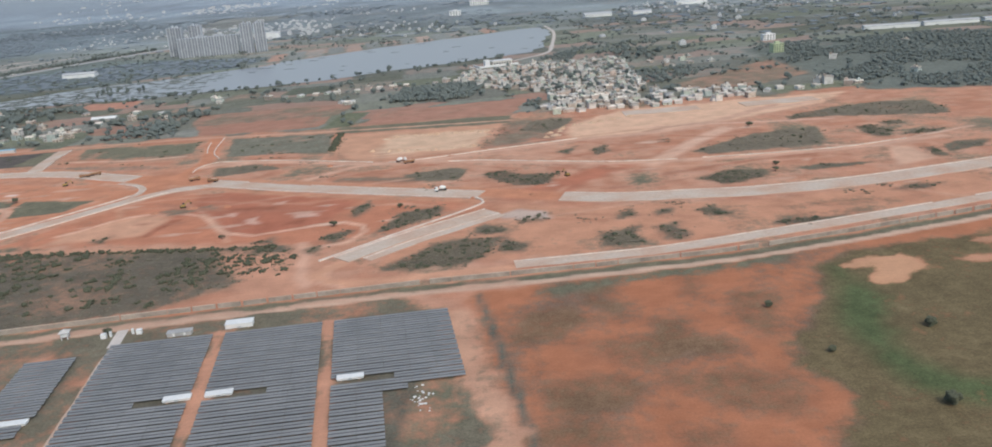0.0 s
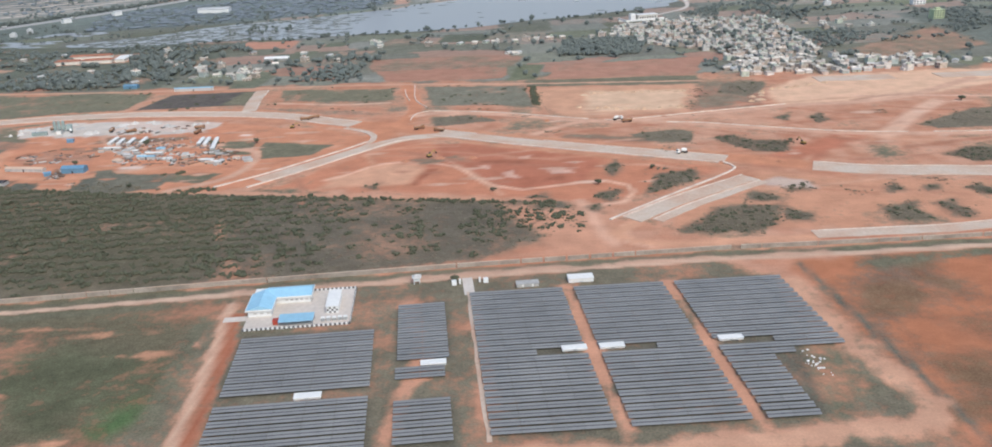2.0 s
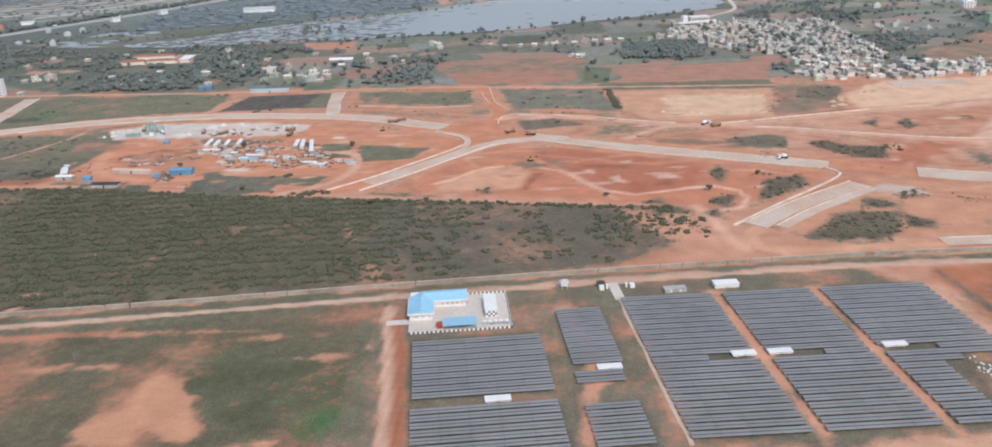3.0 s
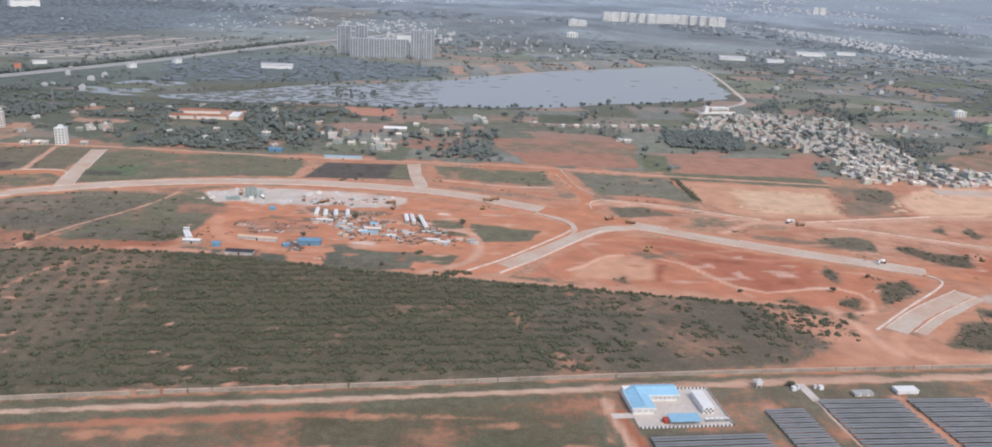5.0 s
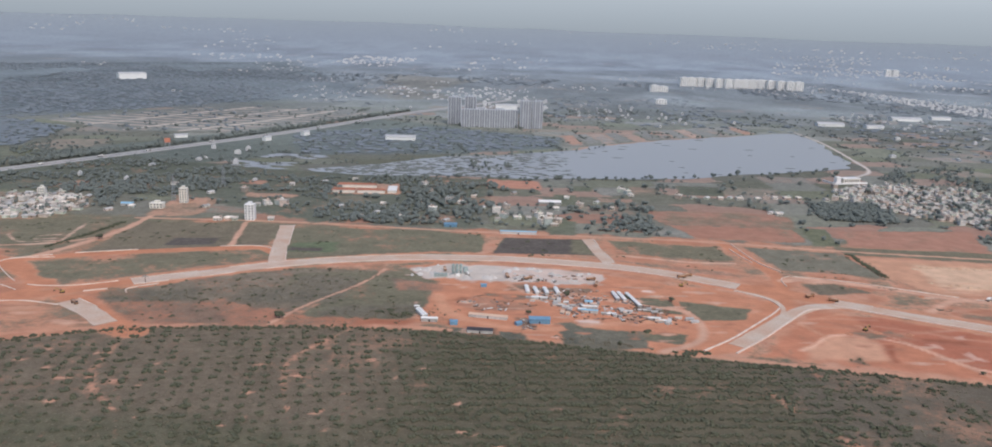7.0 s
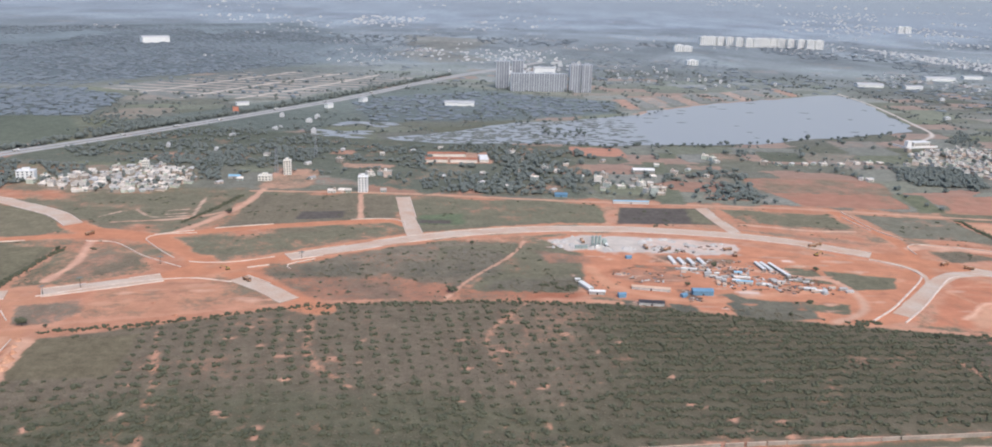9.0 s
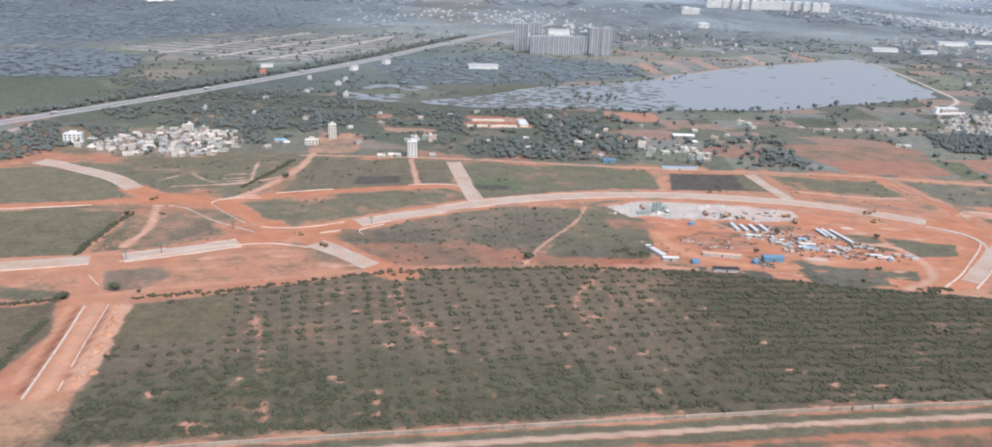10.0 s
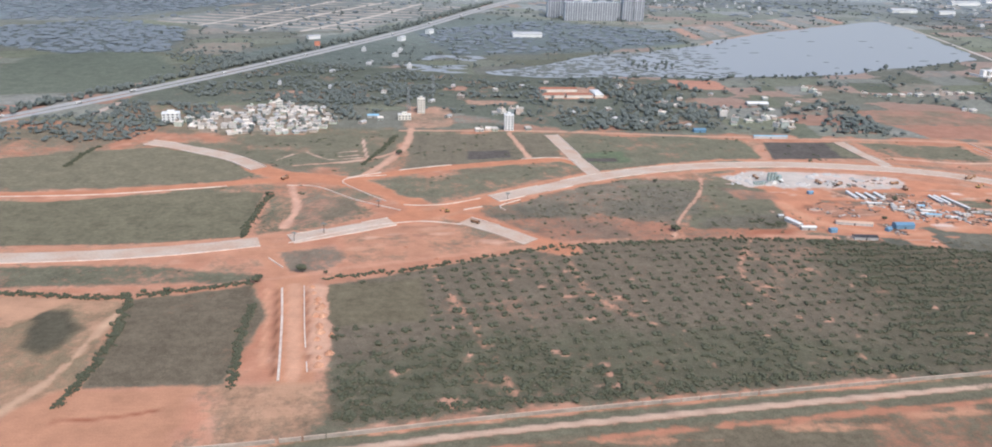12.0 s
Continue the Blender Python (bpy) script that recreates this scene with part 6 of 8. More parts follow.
stand("far_woods", clear_of_highway(np.concatenate(far), 24), 8.4, FAR_TREES, HAZED_FAR_LEAF, "hazy grey-green far woods", "woods", 0.22)


def lone_tree(x, y, size, label, group=""):
    t = tagged(empty_at("tree", x, y), label, "tree", group=group)
    crown = stand("crown", [(0, 0)], size, [lump_template(12, 3, 0.95, 0.66, int(abs(x * 7 + y)), 0.40, (0.26, 0.46), 150, 0.10)], BUSH_LEAF, "", "", 1.0, kind="")
    crown.parent = t
    trunk = tube("trunk", size * 0.09, size * 0.05, -0.3, size * 0.8, BARK, 7)
    put("trunk", trunk, t)
    for k in range(4):
        limb = put("limb", tube("limb", size * 0.045, size * 0.02, 0, size * 0.55, BARK, 5), t)
        limb.matrix_basis = pose(0, 0, size * 0.55, 38, 0, 90 * k + 20 * (k % 2))


for x, y, s in ((204, 573, 2.4), (-184, 370, 3.0), (-60, 552, 3.0), (-170, 512, 2.2), (-100, 520, 1.8), (210, 590, 3.2), (258, 669, 2.4), (-955, 782, 4.0), (-1003, 470, 3.0), (-985, 468, 2.6), (-1066, 642, 3.2), (-1032, 452, 3.4), (-1090, 433, 3.0), (235, 730, 3.0), (-700, 565, 3.2), (-690, 700, 3.0), (-330, 505, 3.0), (-430, 540, 3.2), (-466, 652, 2.8), (-500, 600, 2.0), (-372, 652, 2.4)):
    lone_tree(x, y, s, "lone dark green tree with a rounded crown on open ground", "lone trees")


def field_bush(x, y, size):
    """A clipped-looking round bush on a short hidden stem."""
    b = tagged(empty_at("bush", x, y), "compact dark green bush alone in the grassy field", "bush", group="field bushes")
    leaves = stand("foliage", [(0, 0)], size, [lump_template(26, 3, 1.7, 0.52, int(x * 3 + y), 0.0, (0.34, 0.52), 160, 0.09)], BUSH_LEAF, "", "", 1.0, kind="", squash=0.05)
    leaves.parent = b
    put("stem", tube("stem", size * 0.12, size * 0.08, -0.3, size * 0.5, BARK, 7), b)


for x, y, s in ((121, 342, 1.9), (177, 311, 2.3), (130, 295, 1.6), (153, 250, 2.3)):
    field_bush(x, y, s)


def palm(x, y, h):
    t = tagged(empty_at("palm_tree", x, y), "tall thin palm standing by the concrete road", "palm tree", group="roadside palms")
    put("trunk", tube("trunk", 0.28, 0.16, -0.3, h, BARK, 7), t)
    for k in range(12):
        v, f = [], []
        for i in range(5):
            r = i * 0.75
            z = 0.5 * r - 0.22 * r * r * (0.7 + 0.5 * (k % 3) / 2)
            w = 0.35 * math.sin(math.pi * (i + 0.6) / 5.4)
            v += [(r, -w, z - 0.1), (r, 0, z), (r, w, z - 0.1)]
        for i in range(4):
            f += [(3 * i, 3 * i + 1, 3 * i + 4, 3 * i + 3), (3 * i + 1, 3 * i + 2, 3 * i + 5, 3 * i + 4)]
        put("frond", mesh_of("frond", v, f, HAZED_TREE_LEAF), t, at=pose(0, 0, h, 0, 0, 30 * k + 9 * (k % 2)))


palm(-999, 548, 9.0)
palm(-1020, 530, 7.5)
palm(-960, 612, 7.0)
palm(-842, 640, 6.5)

# ---- solar farm ----
COL_V = np.array((0.131, -0.991))
TILT_DEG, DEPTH, SEG = 10.0, 3.1, 11.6


solar_parts = {}


def solar_row(origin, u0, u1, v, group, turn=6.8):
    """One long table of panels on steel legs; its low edge faces south."""
    p = np.array(origin) + np.array((math.cos(radians(turn)), math.sin(radians(turn)))) * u0 + COL_V * v
    row = tagged(empty_at("solar_row", p[0], p[1], 0, turn), "long tilted row of dark blue-grey solar panels on steel legs", "solar panels", group=group)
    length = u1 - u0
    n = max(1, round(length / SEG))
    w = round(length / n, 2)
    if w not in solar_parts:
        solar_parts[w] = (boxes("panel", [(0.06, w - 0.06, -DEPTH / 2, DEPTH / 2, 0, 0.09)], PANEL, b=0.03), boxes("rail", [(0.06, w - 0.06, -0.16, 0.16, 0.092, 0.13)], BLACK, b=0.02))
    if "leg" not in solar_parts:
        solar_parts["leg"] = boxes("leg", [(-0.09, 0.09, -0.09, 0.09, -0.4, 1.1)], STEEL, b=0.02)
    panel, rail = solar_parts[w]
    for i in range(n):
        at = pose(i * w, 0, 1.2, TILT_DEG, 0, 0)
        table = put("panel", panel, row, at=at)
        put("rail", rail, table, at=pose(0, 0, 0))
        if i in (0, n - 1):
            put("leg", solar_parts["leg"], row, at=pose((i + 0.5) * w, 0, 0))
    return row


MAIN_O = (-176, 353.6)
for i in range(24):
    v = 2.5 + 5.03 * i
    gap = 60 < v < 66
    solar_row(MAIN_O, 0.5, 25 if gap else 46, v, "west block of the solar farm", 5.0)
    solar_row(MAIN_O, 76 if gap else 51.5, 95.7, v, "middle block of the solar farm", 5.0)
    solar_row(MAIN_O, 126 if gap else 101, (154 if v < 69 else 131 if v < 76 else 121), v, "east block of the solar farm", 5.0)
for i in range(10):
    solar_row((-275, 310), 0.5, 59.5, 2.5 + 4.9 * i, "block below the substation")
for i in range(11):
    solar_row((-268.5, 255), 0.5, 60, 2.5 + 5.0 * i, "southern block of the solar farm")
for i in range(11):
    solar_row((-209, 341), 0.5, 22.5, 2.5 + 4.85 * i, "small middle block of the solar farm")
for i in range(2):
    solar_row((-202, 283), 0.5, 21, 2.8 + 5.0 * i, "small middle block of the solar farm")
for i in range(6):
    solar_row((-199, 258), 0.5, 22.5, 2.5 + 4.9 * i, "small south block of the solar farm")


def inverter_shed(x, y, turn=7.0, w=10.4, d=3.8, h=1.1, label="white containerised inverter cabin with a flat roof", m=WHITE):
    t = tagged(empty_at("inverter_cabin", x, y, 0, turn), label, "cabin", group="inverter cabins")
    put("body", boxes("body", [(-w / 2, w / 2, -d / 2, d / 2, 0.35, h)], m), t)
    put("roof", boxes("roof", [(-w / 2 - 0.2, w / 2 + 0.2, -d / 2 - 0.2, d / 2 + 0.2, h, h + 0.25)], m), t)
    for k in (-1, 1):
        put("plinth", boxes("plinth", [(k * w * 0.35 - 0.4, k * w * 0.35 + 0.4, -d / 2, d / 2, -0.3, 0.35)], CONCRETE), t)
        put("door", boxes("door", [(k * w * 0.22 - 0.5, k * w * 0.22 + 0.5, -d / 2 - 0.06, -d / 2 - 0.005, 0.4, h - 0.1)], WHITE, b=0.02), t)
    put("vent", boxes("vent", [(-0.8, 0.8, -d / 2 - 0.06, -d / 2 - 0.005, 0.6, 0.95)], STEEL, b=0.02), t)


for x, y in ((-127, 297.5), (-111, 299), (-60, 304.5), (-186, 287), (-233, 262.6)):
    inverter_shed(x, y)
inverter_shed(-120.5, 367, 6, 12.5, 5.6, 2.4, "white site cabin with a pale roof by the gate road")
inverter_shed(-147, 362, 7, 11, 4.4, 2.0, "grey tin-roofed cabin beside the boundary road", GREY_TIN)


# ---- substation compound ----
CHECK = mat("faded_dark_check", (0.13, 0.12, 0.12), 0.8, vary=0.2)
def substation():
    a = pose(-255, 341, 0, 0, 0, 6.5)
    yard = tagged(new("pavement_yard", boxes("pavement_yard", [(-25, 24, -19, 19.5, -0.3, 0.2)], PAVING, b=0.1)), "pale paved yard of the substation", "yard", kind="structure")
    yard.matrix_basis = a
    put("ramp", boxes("ramp", [(-36, -25, -9, -4, -0.3, 0.16)], PAVING, b=0.1), yard)
    hall = tagged(empty_at("substation_hall", 0, 0), "L-shaped white hall with a blue hipped sheet roof", "building")
    hall.matrix_basis = a
    put("wall", boxes("wall", [(-24.5, 3.2, 7.2, 18, 0.2, 4.0)], WHITE_WALL), hall)
    put("wall", boxes("wall", [(-24.5, -13.6, -5.7, 7.15, 0.2, 4.0)], WHITE_WALL), hall)
    # roof of two wings that meet in a hip
    e, r, t = 4.0, 6.0, 0.25
    v = [(-25.3, -6.5, e), (-12.8, -6.5, e), (-12.8, 6.4, e), (4.0, 6.4, e), (4.0, 18.8, e), (-18.5, 18.8, e), (-25.3, 12.0, e),
         (-19.0, -6.5, r), (-18.4, 12.6, r), (4.0, 12.6, r)]
    f = [(0, 7, 8, 6), (7, 1, 2, 8), (2, 3, 9, 8), (9, 4, 5, 8), (8, 5, 6), (0, 1, 7), (3, 4, 9)]
    put("roof", mesh_of("roof", v, f, BLUE_ROOF), hall, "blue corrugated sheet roof")
    put("fascia", boxes("fascia", [(-25.5, -12.6, -6.7, -6.5, e - 0.7, e + 0.1), (-12.8, -12.6, -6.5, 6.2, e - 0.7, e + 0.1), (-12.6, 4.2, 6.2, 6.4, e - 0.7, e + 0.1), (4.0, 4.2, 6.4, 18.8, e - 0.7, e + 0.1), (-25.5, -25.3, -6.5, 12.0, e - 0.7, e + 0.1)], WHITE, b=0.02), hall)
    for k in range(6):
        put("window", boxes("window", [(-9 + k * 2.4, -7.6 + k * 2.4, 7.1, 7.18, 1.5, 2.3)], GREY_TIN, b=0.02), hall)
    for k in range(3):
        put("window", boxes("window", [(-22 + k * 3.2, -20.4 + k * 3.2, -5.8, -5.72, 1.5, 2.3)], GREY_TIN, b=0.02), hall)
    ridge = [(-19.2, -18.6, -6.5, 12.6, 5.95, 6.1), (-18.6, 4.0, 12.35, 12.95, 5.95, 6.1)]
    put("ridge_cap", boxes("ridge_cap", ridge, BLUE_ROOF, b=0.04), hall)
    shed = tagged(empty_at("parking_shed", 0, 0), "open parking shed with a light blue sheet roof", "shed")
    shed.matrix_basis = a
    put("roof", mesh_of("roof", [(-8.5, -18.2, 2.7), (7.5, -18.2, 2.7), (7.5, -11.0, 3.4), (-8.5, -11.0, 3.4), (-8.5, -18.2, 2.55), (7.5, -18.2, 2.55), (7.5, -11.0, 3.25), (-8.5, -11.0, 3.25)],
        [(0, 1, 2, 3), (7, 6, 5, 4), (0, 4, 5, 1), (1, 5, 6, 2), (2, 6, 7, 3), (3, 7, 4, 0)], BLUE_ROOF), shed)
    for k in range(5):
        for y, z in ((-17.8, 2.6), (-11.3, 3.2)):
            put("post", boxes("post", [(-8.2 + k * 3.85 - 0.08, -8.2 + k * 3.85 + 0.08, y - 0.08, y + 0.08, 0.2, z)], STEEL, b=0.02), shed)
    kiosk = tagged(empty_at("red_kiosk", 0, 0), "small red steel kiosk beside the parking shed", "kiosk")
    kiosk.matrix_basis = a
    put("body", boxes("body", [(-11.4, -9.0, -15.6, -12.8, 0.2, 2.2)], RED), kiosk)
    put("roof", boxes("roof", [(-11.6, -8.8, -15.8, -12.6, 2.2, 2.4)], RED), kiosk)
    cabin = tagged(empty_at("control_cabin", 0, 0), "long white cabin with chequered lower walls", "cabin")
    cabin.matrix_basis = a
    put("body", boxes("body", [(12.3, 18.0, -7, 11.3, 0.2, 3.6)], WHITE_WALL), cabin)
    put("roof", boxes("roof", [(12.0, 18.3, -7.3, 11.6, 3.6, 3.9)], WHITE), cabin)
    for i in range(5):
        for j in range(3):
            if (i + j) % 2:
                put("check", boxes("check", [(12.5 + i * 1.08, 13.5 + i * 1.08, -7.08, -7.004, 0.3 + j * 1.05, 1.3 + j * 1.05)], CHECK, b=0.01), cabin)
    for k in range(5):
        t = tagged(empty_at("transformer", 0, 0), "white cabinet transformer on the yard", "transformer", group="yard transformers")
        t.matrix_basis = a @ pose(11.5 + k * 2.6, -14.5, 0.2)
        put("tank", boxes("tank", [(-0.9, 0.9, -0.8, 0.8, 0, 1.9)], WHITE), t)
        put("fins", boxes("fins", [(-0.8 + q * 0.4, -0.65 + q * 0.4, -1.1, -0.8, 0.3, 1.6) for q in range(5)], STEEL, b=0.02), t)
    # chequered kerb round the yard
    fence = tagged(empty_at("yard_wall", 0, 0), "low black and white chequered yard wall", "wall")
    fence.matrix_basis = a
    k, run = 0, []
    for x in np.arange(-25, 24, 1.05):
        run.append((x, x + 1.05, -19.5, -19.05))
    for x in np.arange(-4, 24, 1.05):
        run.append((x, x + 1.05, 19.55, 20.0))
    for y in np.arange(-19, 19.4, 1.05):
        run.append((24.05, 24.5, y, y + 1.05))
    for x0, x1, y0, y1 in run:
        put("block", boxes("block", [(x0, x1 - 0.02, y0, y1, 0, 1.0)], WHITE_WALL if k % 2 else CHECK, b=0.04), fence)
        k += 1


substation()


def gate_hut(x, y):
    t = tagged(empty_at("watch_hut", x, y, 0, 10), "small white watch hut with a pyramid roof on stilts", "hut")
    put("cabin", boxes("cabin", [(-1.6, 1.6, -1.6, 1.6, 1.6, 3.6)], WHITE_WALL), t)
    put("roof", mesh_of("roof", [(-2.4, -2.4, 3.6), (2.4, -2.4, 3.6), (2.4, 2.4, 3.6), (-2.4, 2.4, 3.6), (0, 0, 5.0)], [(0, 1, 4), (1, 2, 4), (2, 3, 4), (3, 0, 4), (3, 2, 1, 0)], GREY_TIN), t)
    for sx in (-1.4, 1.4):
        for sy in (-1.4, 1.4):
            put("leg", boxes("leg", [(sx - 0.15, sx + 0.15, sy - 0.15, sy + 0.15, -0.3, 1.6)], WHITE), t)


gate_hut(-203, 368)
gate = tagged(empty_at("gate", -176, 367, 0, 8), "pair of white gate pillars with small cabins", "gate")
for k in (-1, 1):
    put("pillar", boxes("pillar", [(k * 5 - 0.5, k * 5 + 0.5, -0.5, 0.5, -0.2, 2.6)], WHITE_WALL), gate)
    put("cabin", boxes("cabin", [(k * 8 - 1.2, k * 8 + 1.2, -1.8, 0.6, -0.2, 2.2)], WHITE_WALL), gate)
apron = tagged(new("pavement_gate", boxes("pavement_gate", [(-2.6, 2.6, -10, 10, -0.3, 0.14)], PAVING)), "short paved gateway through the solar farm fence", "pavement", kind="structure")
apron.matrix_basis = pose(-176.5, 363, 0, 0, 0, 8)


# ---- vehicles ----
def wheel_mesh():
    bm = bmesh.new()
    bmesh.ops.create_cone(bm, cap_ends=True, segments=12, radius1=0.55, radius2=0.55, depth=0.4)
    bmesh.ops.rotate(bm, verts=bm.verts[:], matrix=Matrix.Rotation(radians(90), 3, "X"))
    me = bpy.data.meshes.new("wheel")
    bm.to_mesh(me)
    bm.free()
    me.materials.append(RUBBER)
    return me


WHEEL = wheel_mesh()


def truck(load, body_m, cab_m, label, drum=False):
    t = tagged(empty_at("truck", 0, 0, -50), label, "truck", group="site trucks")
    put("chassis", boxes("chassis", [(-4.4, 4.4, -0.6, 0.6, 0.7, 1.1)], BLACK), t)
    cab_v = [(2.5, -1.25, 0.8), (4.5, -1.25, 0.8), (4.5, 1.25, 0.8), (2.5, 1.25, 0.8), (2.5, -1.25, 3.2), (4.1, -1.25, 3.2), (4.1, 1.25, 3.2), (2.5, 1.25, 3.2), (4.5, -1.25, 2.1), (4.5, 1.25, 2.1)]
    cab_f = [(3, 2, 1, 0), (0, 1, 8, 5, 4), (2, 3, 7, 6, 9), (1, 2, 9, 8), (8, 9, 6, 5), (4, 5, 6, 7), (3, 0, 4, 7)]
    cab = put("cab", mesh_of("cab", cab_v, cab_f, cab_m), t)
    put("windscreen", mesh_of("windscreen", [(4.5, -1.1, 2.15), (4.5, 1.1, 2.15), (4.15, 1.1, 3.1), (4.15, -1.1, 3.1)], [(0, 1, 2, 3)], GLASS_DARK), cab)
    if drum:
        bm = bmesh.new()
        bmesh.ops.create_uvsphere(bm, u_segments=14, v_segments=8, radius=1.35)
        for v in bm.verts:
            v.co.x *= 2.0
        me = bpy.data.meshes.new("drum")
        bm.to_mesh(me)
        bm.free()
        me.materials.append(body_m)
        put("drum", me, t, at=pose(-1.3, 0, 2.5, 0, -8, 0))
    else:
        v = [(-4.4, -1.25, 1.2), (2.2, -1.25, 1.2), (2.2, 1.25, 1.2), (-4.4, 1.25, 1.2), (-4.7, -1.35, 2.7), (2.3, -1.35, 2.8), (2.3, 1.35, 2.8), (-4.7, 1.35, 2.7)]
        put("tipper_body", mesh_of("tipper_body", v, [(3, 2, 1, 0), (0, 1, 5, 4), (1, 2, 6, 5), (2, 3, 7, 6), (3, 0, 4, 7)], body_m), t)
        put("load", mesh_of("load", [(-4.5, -1.2, 2.4), (2.2, -1.2, 2.5), (2.2, 1.2, 2.5), (-4.5, 1.2, 2.4), (-1.2, 0, 3.1)], [(0, 1, 4), (1, 2, 4), (2, 3, 4), (3, 0, 4)], load), t)
    for x in (-3.4, -2.1, 3.4):
        for y in (-1.05, 1.05):
            put("wheel", WHEEL, t, at=pose(x, y, 0.55))
    return t


tipper = truck(RUBBLE, CAB, CAB, "orange tipper truck loaded with red soil")
spots = [(-350, 727, 200), (-343, 733, 20), (-222, 672, 160), (-240, 682, 30), (-581, 718, 100), (-873, 577, 320), (-63, 686, 200), (-500, 700, 40), (-520, 705, 100), (-1060, 690, 60), (-436, 690, 80), (-440, 706, 10)]
for k, (x, y, a) in enumerate(spots):
    m = pose(x, y, 0.4, 0, 0, a)
    if k == 0:
        tipper.matrix_basis = m
    else:
        copy_thing(tipper, m)
mixer = truck(RUBBLE, WHITE, WHITE, "white concrete mixer truck on the new road", True)
mixer.matrix_basis = pose(-33, 587, 0.42, 0, 0, 200)
copy_thing(mixer, pose(-70, 694, 0.3, 0, 0, 20))
copy_thing(mixer, pose(-559, 707, 0.2, 0, 0, 120))


lorry = truck(WHITE, GREY_TIN, WHITE, "pale lorry on the asphalt highway")
lorry["group"] = "highway lorries"
HIGHWAY_SPOTS = [(-1440, 905), (-1392, 985), (-1340, 1062), (-1262, 1200), (-1205, 1295), (-1168, 1370), (-1098, 1512), (-1040, 1628), (-962, 1800), (-905, 1945), (-850, 2080)]
for k, (x, y) in enumerate(HIGHWAY_SPOTS):
    side = 7 if k % 2 else -4
    m = pose(x + side, y, 0.55, 0, 0, 62 + (180 if k % 2 else 0))
    if k == 0:
        lorry.matrix_basis = m
    else:
        copy_thing(lorry, m)


def excavator(x, y, turn):
    t = tagged(empty_at("excavator", x, y, 0, turn), "dusty yellow tracked excavator on red soil", "excavator", group="site excavators")
    for s in (-1, 1):
        put("crawler", boxes("crawler", [(-1.9, 1.9, s * 1.1 - 0.3, s * 1.1 + 0.3, 0, 0.9)], BLACK, b=0.3), t)
    put("upper_body", boxes("upper_body", [(-1.8, 1.3, -1.2, 1.2, 1.0, 2.2)], YELLOW, b=0.15), t)
    put("cab", boxes("cab", [(0.2, 1.5, 0.2, 1.2, 2.2, 3.2)], GLASS_DARK, b=0.12), t)
    put("boom", boxes("boom", [(0, 4.6, -0.2, 0.2, -0.25, 0.25)], YELLOW), t, at=pose(1.2, -0.2, 2.0, 0, -38, 0))
    put("arm", boxes("arm", [(0, 2.8, -0.15, 0.15, -0.2, 0.2)], YELLOW), t, at=pose(4.7, -0.2, 4.7, 0, 62, 0))
    put("bucket", boxes("bucket", [(-0.5, 0.6, -0.5, 0.5, -0.5, 0.4)], BLACK, b=0.15), t, at=pose(6.0, -0.2, 2.3))


for x, y, a in ((-222, 597, 40), (60, 604, 120), (-355, 700, 10), (-898, 604, 200)):
    excavator(x, y, a)


# ---- building site: sheds, plant, heaps ----
def site_shed(x, y, w, d, h, turn, roof_m, label, group="site sheds", lean=False):
    t = tagged(empty_at("site_shed", x, y, 0, turn), label, "shed", group=group)
    put("wall", boxes("wall", [(-w / 2, w / 2, -d / 2, d / 2, -0.2, h)], roof_m if roof_m is BLUE_TARP else GREY_TIN), t)
    o, r = 0.35, h + (0.5 if lean else d * 0.18)
    if lean:
        v = [(-w / 2 - o, -d / 2 - o, h), (w / 2 + o, -d / 2 - o, h), (w / 2 + o, d / 2 + o, r), (-w / 2 - o, d / 2 + o, r)]
        v += [(a, b, c + 0.12) for a, b, c in v]
        f = [(3, 2, 1, 0), (4, 5, 6, 7), (0, 1, 5, 4), (1, 2, 6, 5), (2, 3, 7, 6), (3, 0, 4, 7)]
    else:
        v = [(-w / 2 - o, -d / 2 - o, h - 0.1), (w / 2 + o, -d / 2 - o, h - 0.1), (w / 2 + o, 0, r), (-w / 2 - o, 0, r), (w / 2 + o, d / 2 + o, h - 0.1), (-w / 2 - o, d / 2 + o, h - 0.1)]
        f = [(0, 1, 2, 3), (3, 2, 4, 5), (0, 3, 5), (1, 4, 2), (5, 4, 1, 0)]
    put("roof", mesh_of("roof", v, f, roof_m), t)
    if w > 6.6:
        put("door", boxes("door", [(-0.6, 0.6, -d / 2 - 0.08, -d / 2 - 0.01, 0, 2.0)], BLACK, b=0.02), t)


site_shed(-491, 582, 17, 8, 4.0, 2, BLUE_TARP, "large blue tin workshop shed on the building site")
site_shed(-560, 569, 6, 5, 3.2, 8, BLUE_TARP, "small blue tin hut on red soil")
site_shed(-508, 574, 5, 4, 2.6, 30, BLUE_TARP, "small blue tin hut on red soil")
site_shed(-541, 672, 5, 4, 2.6, 10, BLUE_TARP, "small blue tin hut on red soil")
site_shed(-533, 588, 32, 5, 2.6, -8, TAN_SHEET, "long low shed with a tan sheet roof")
site_shed(-580, 574, 13, 4.5, 3.0, 0, WHITE, "white prefabricated site office")
site_shed(-588, 588, 18, 4.5, 3.0, 115, WHITE, "long white prefabricated site office")
site_shed(-594, 604, 4, 3, 2.4, 0, WHITE, "small white site hut")
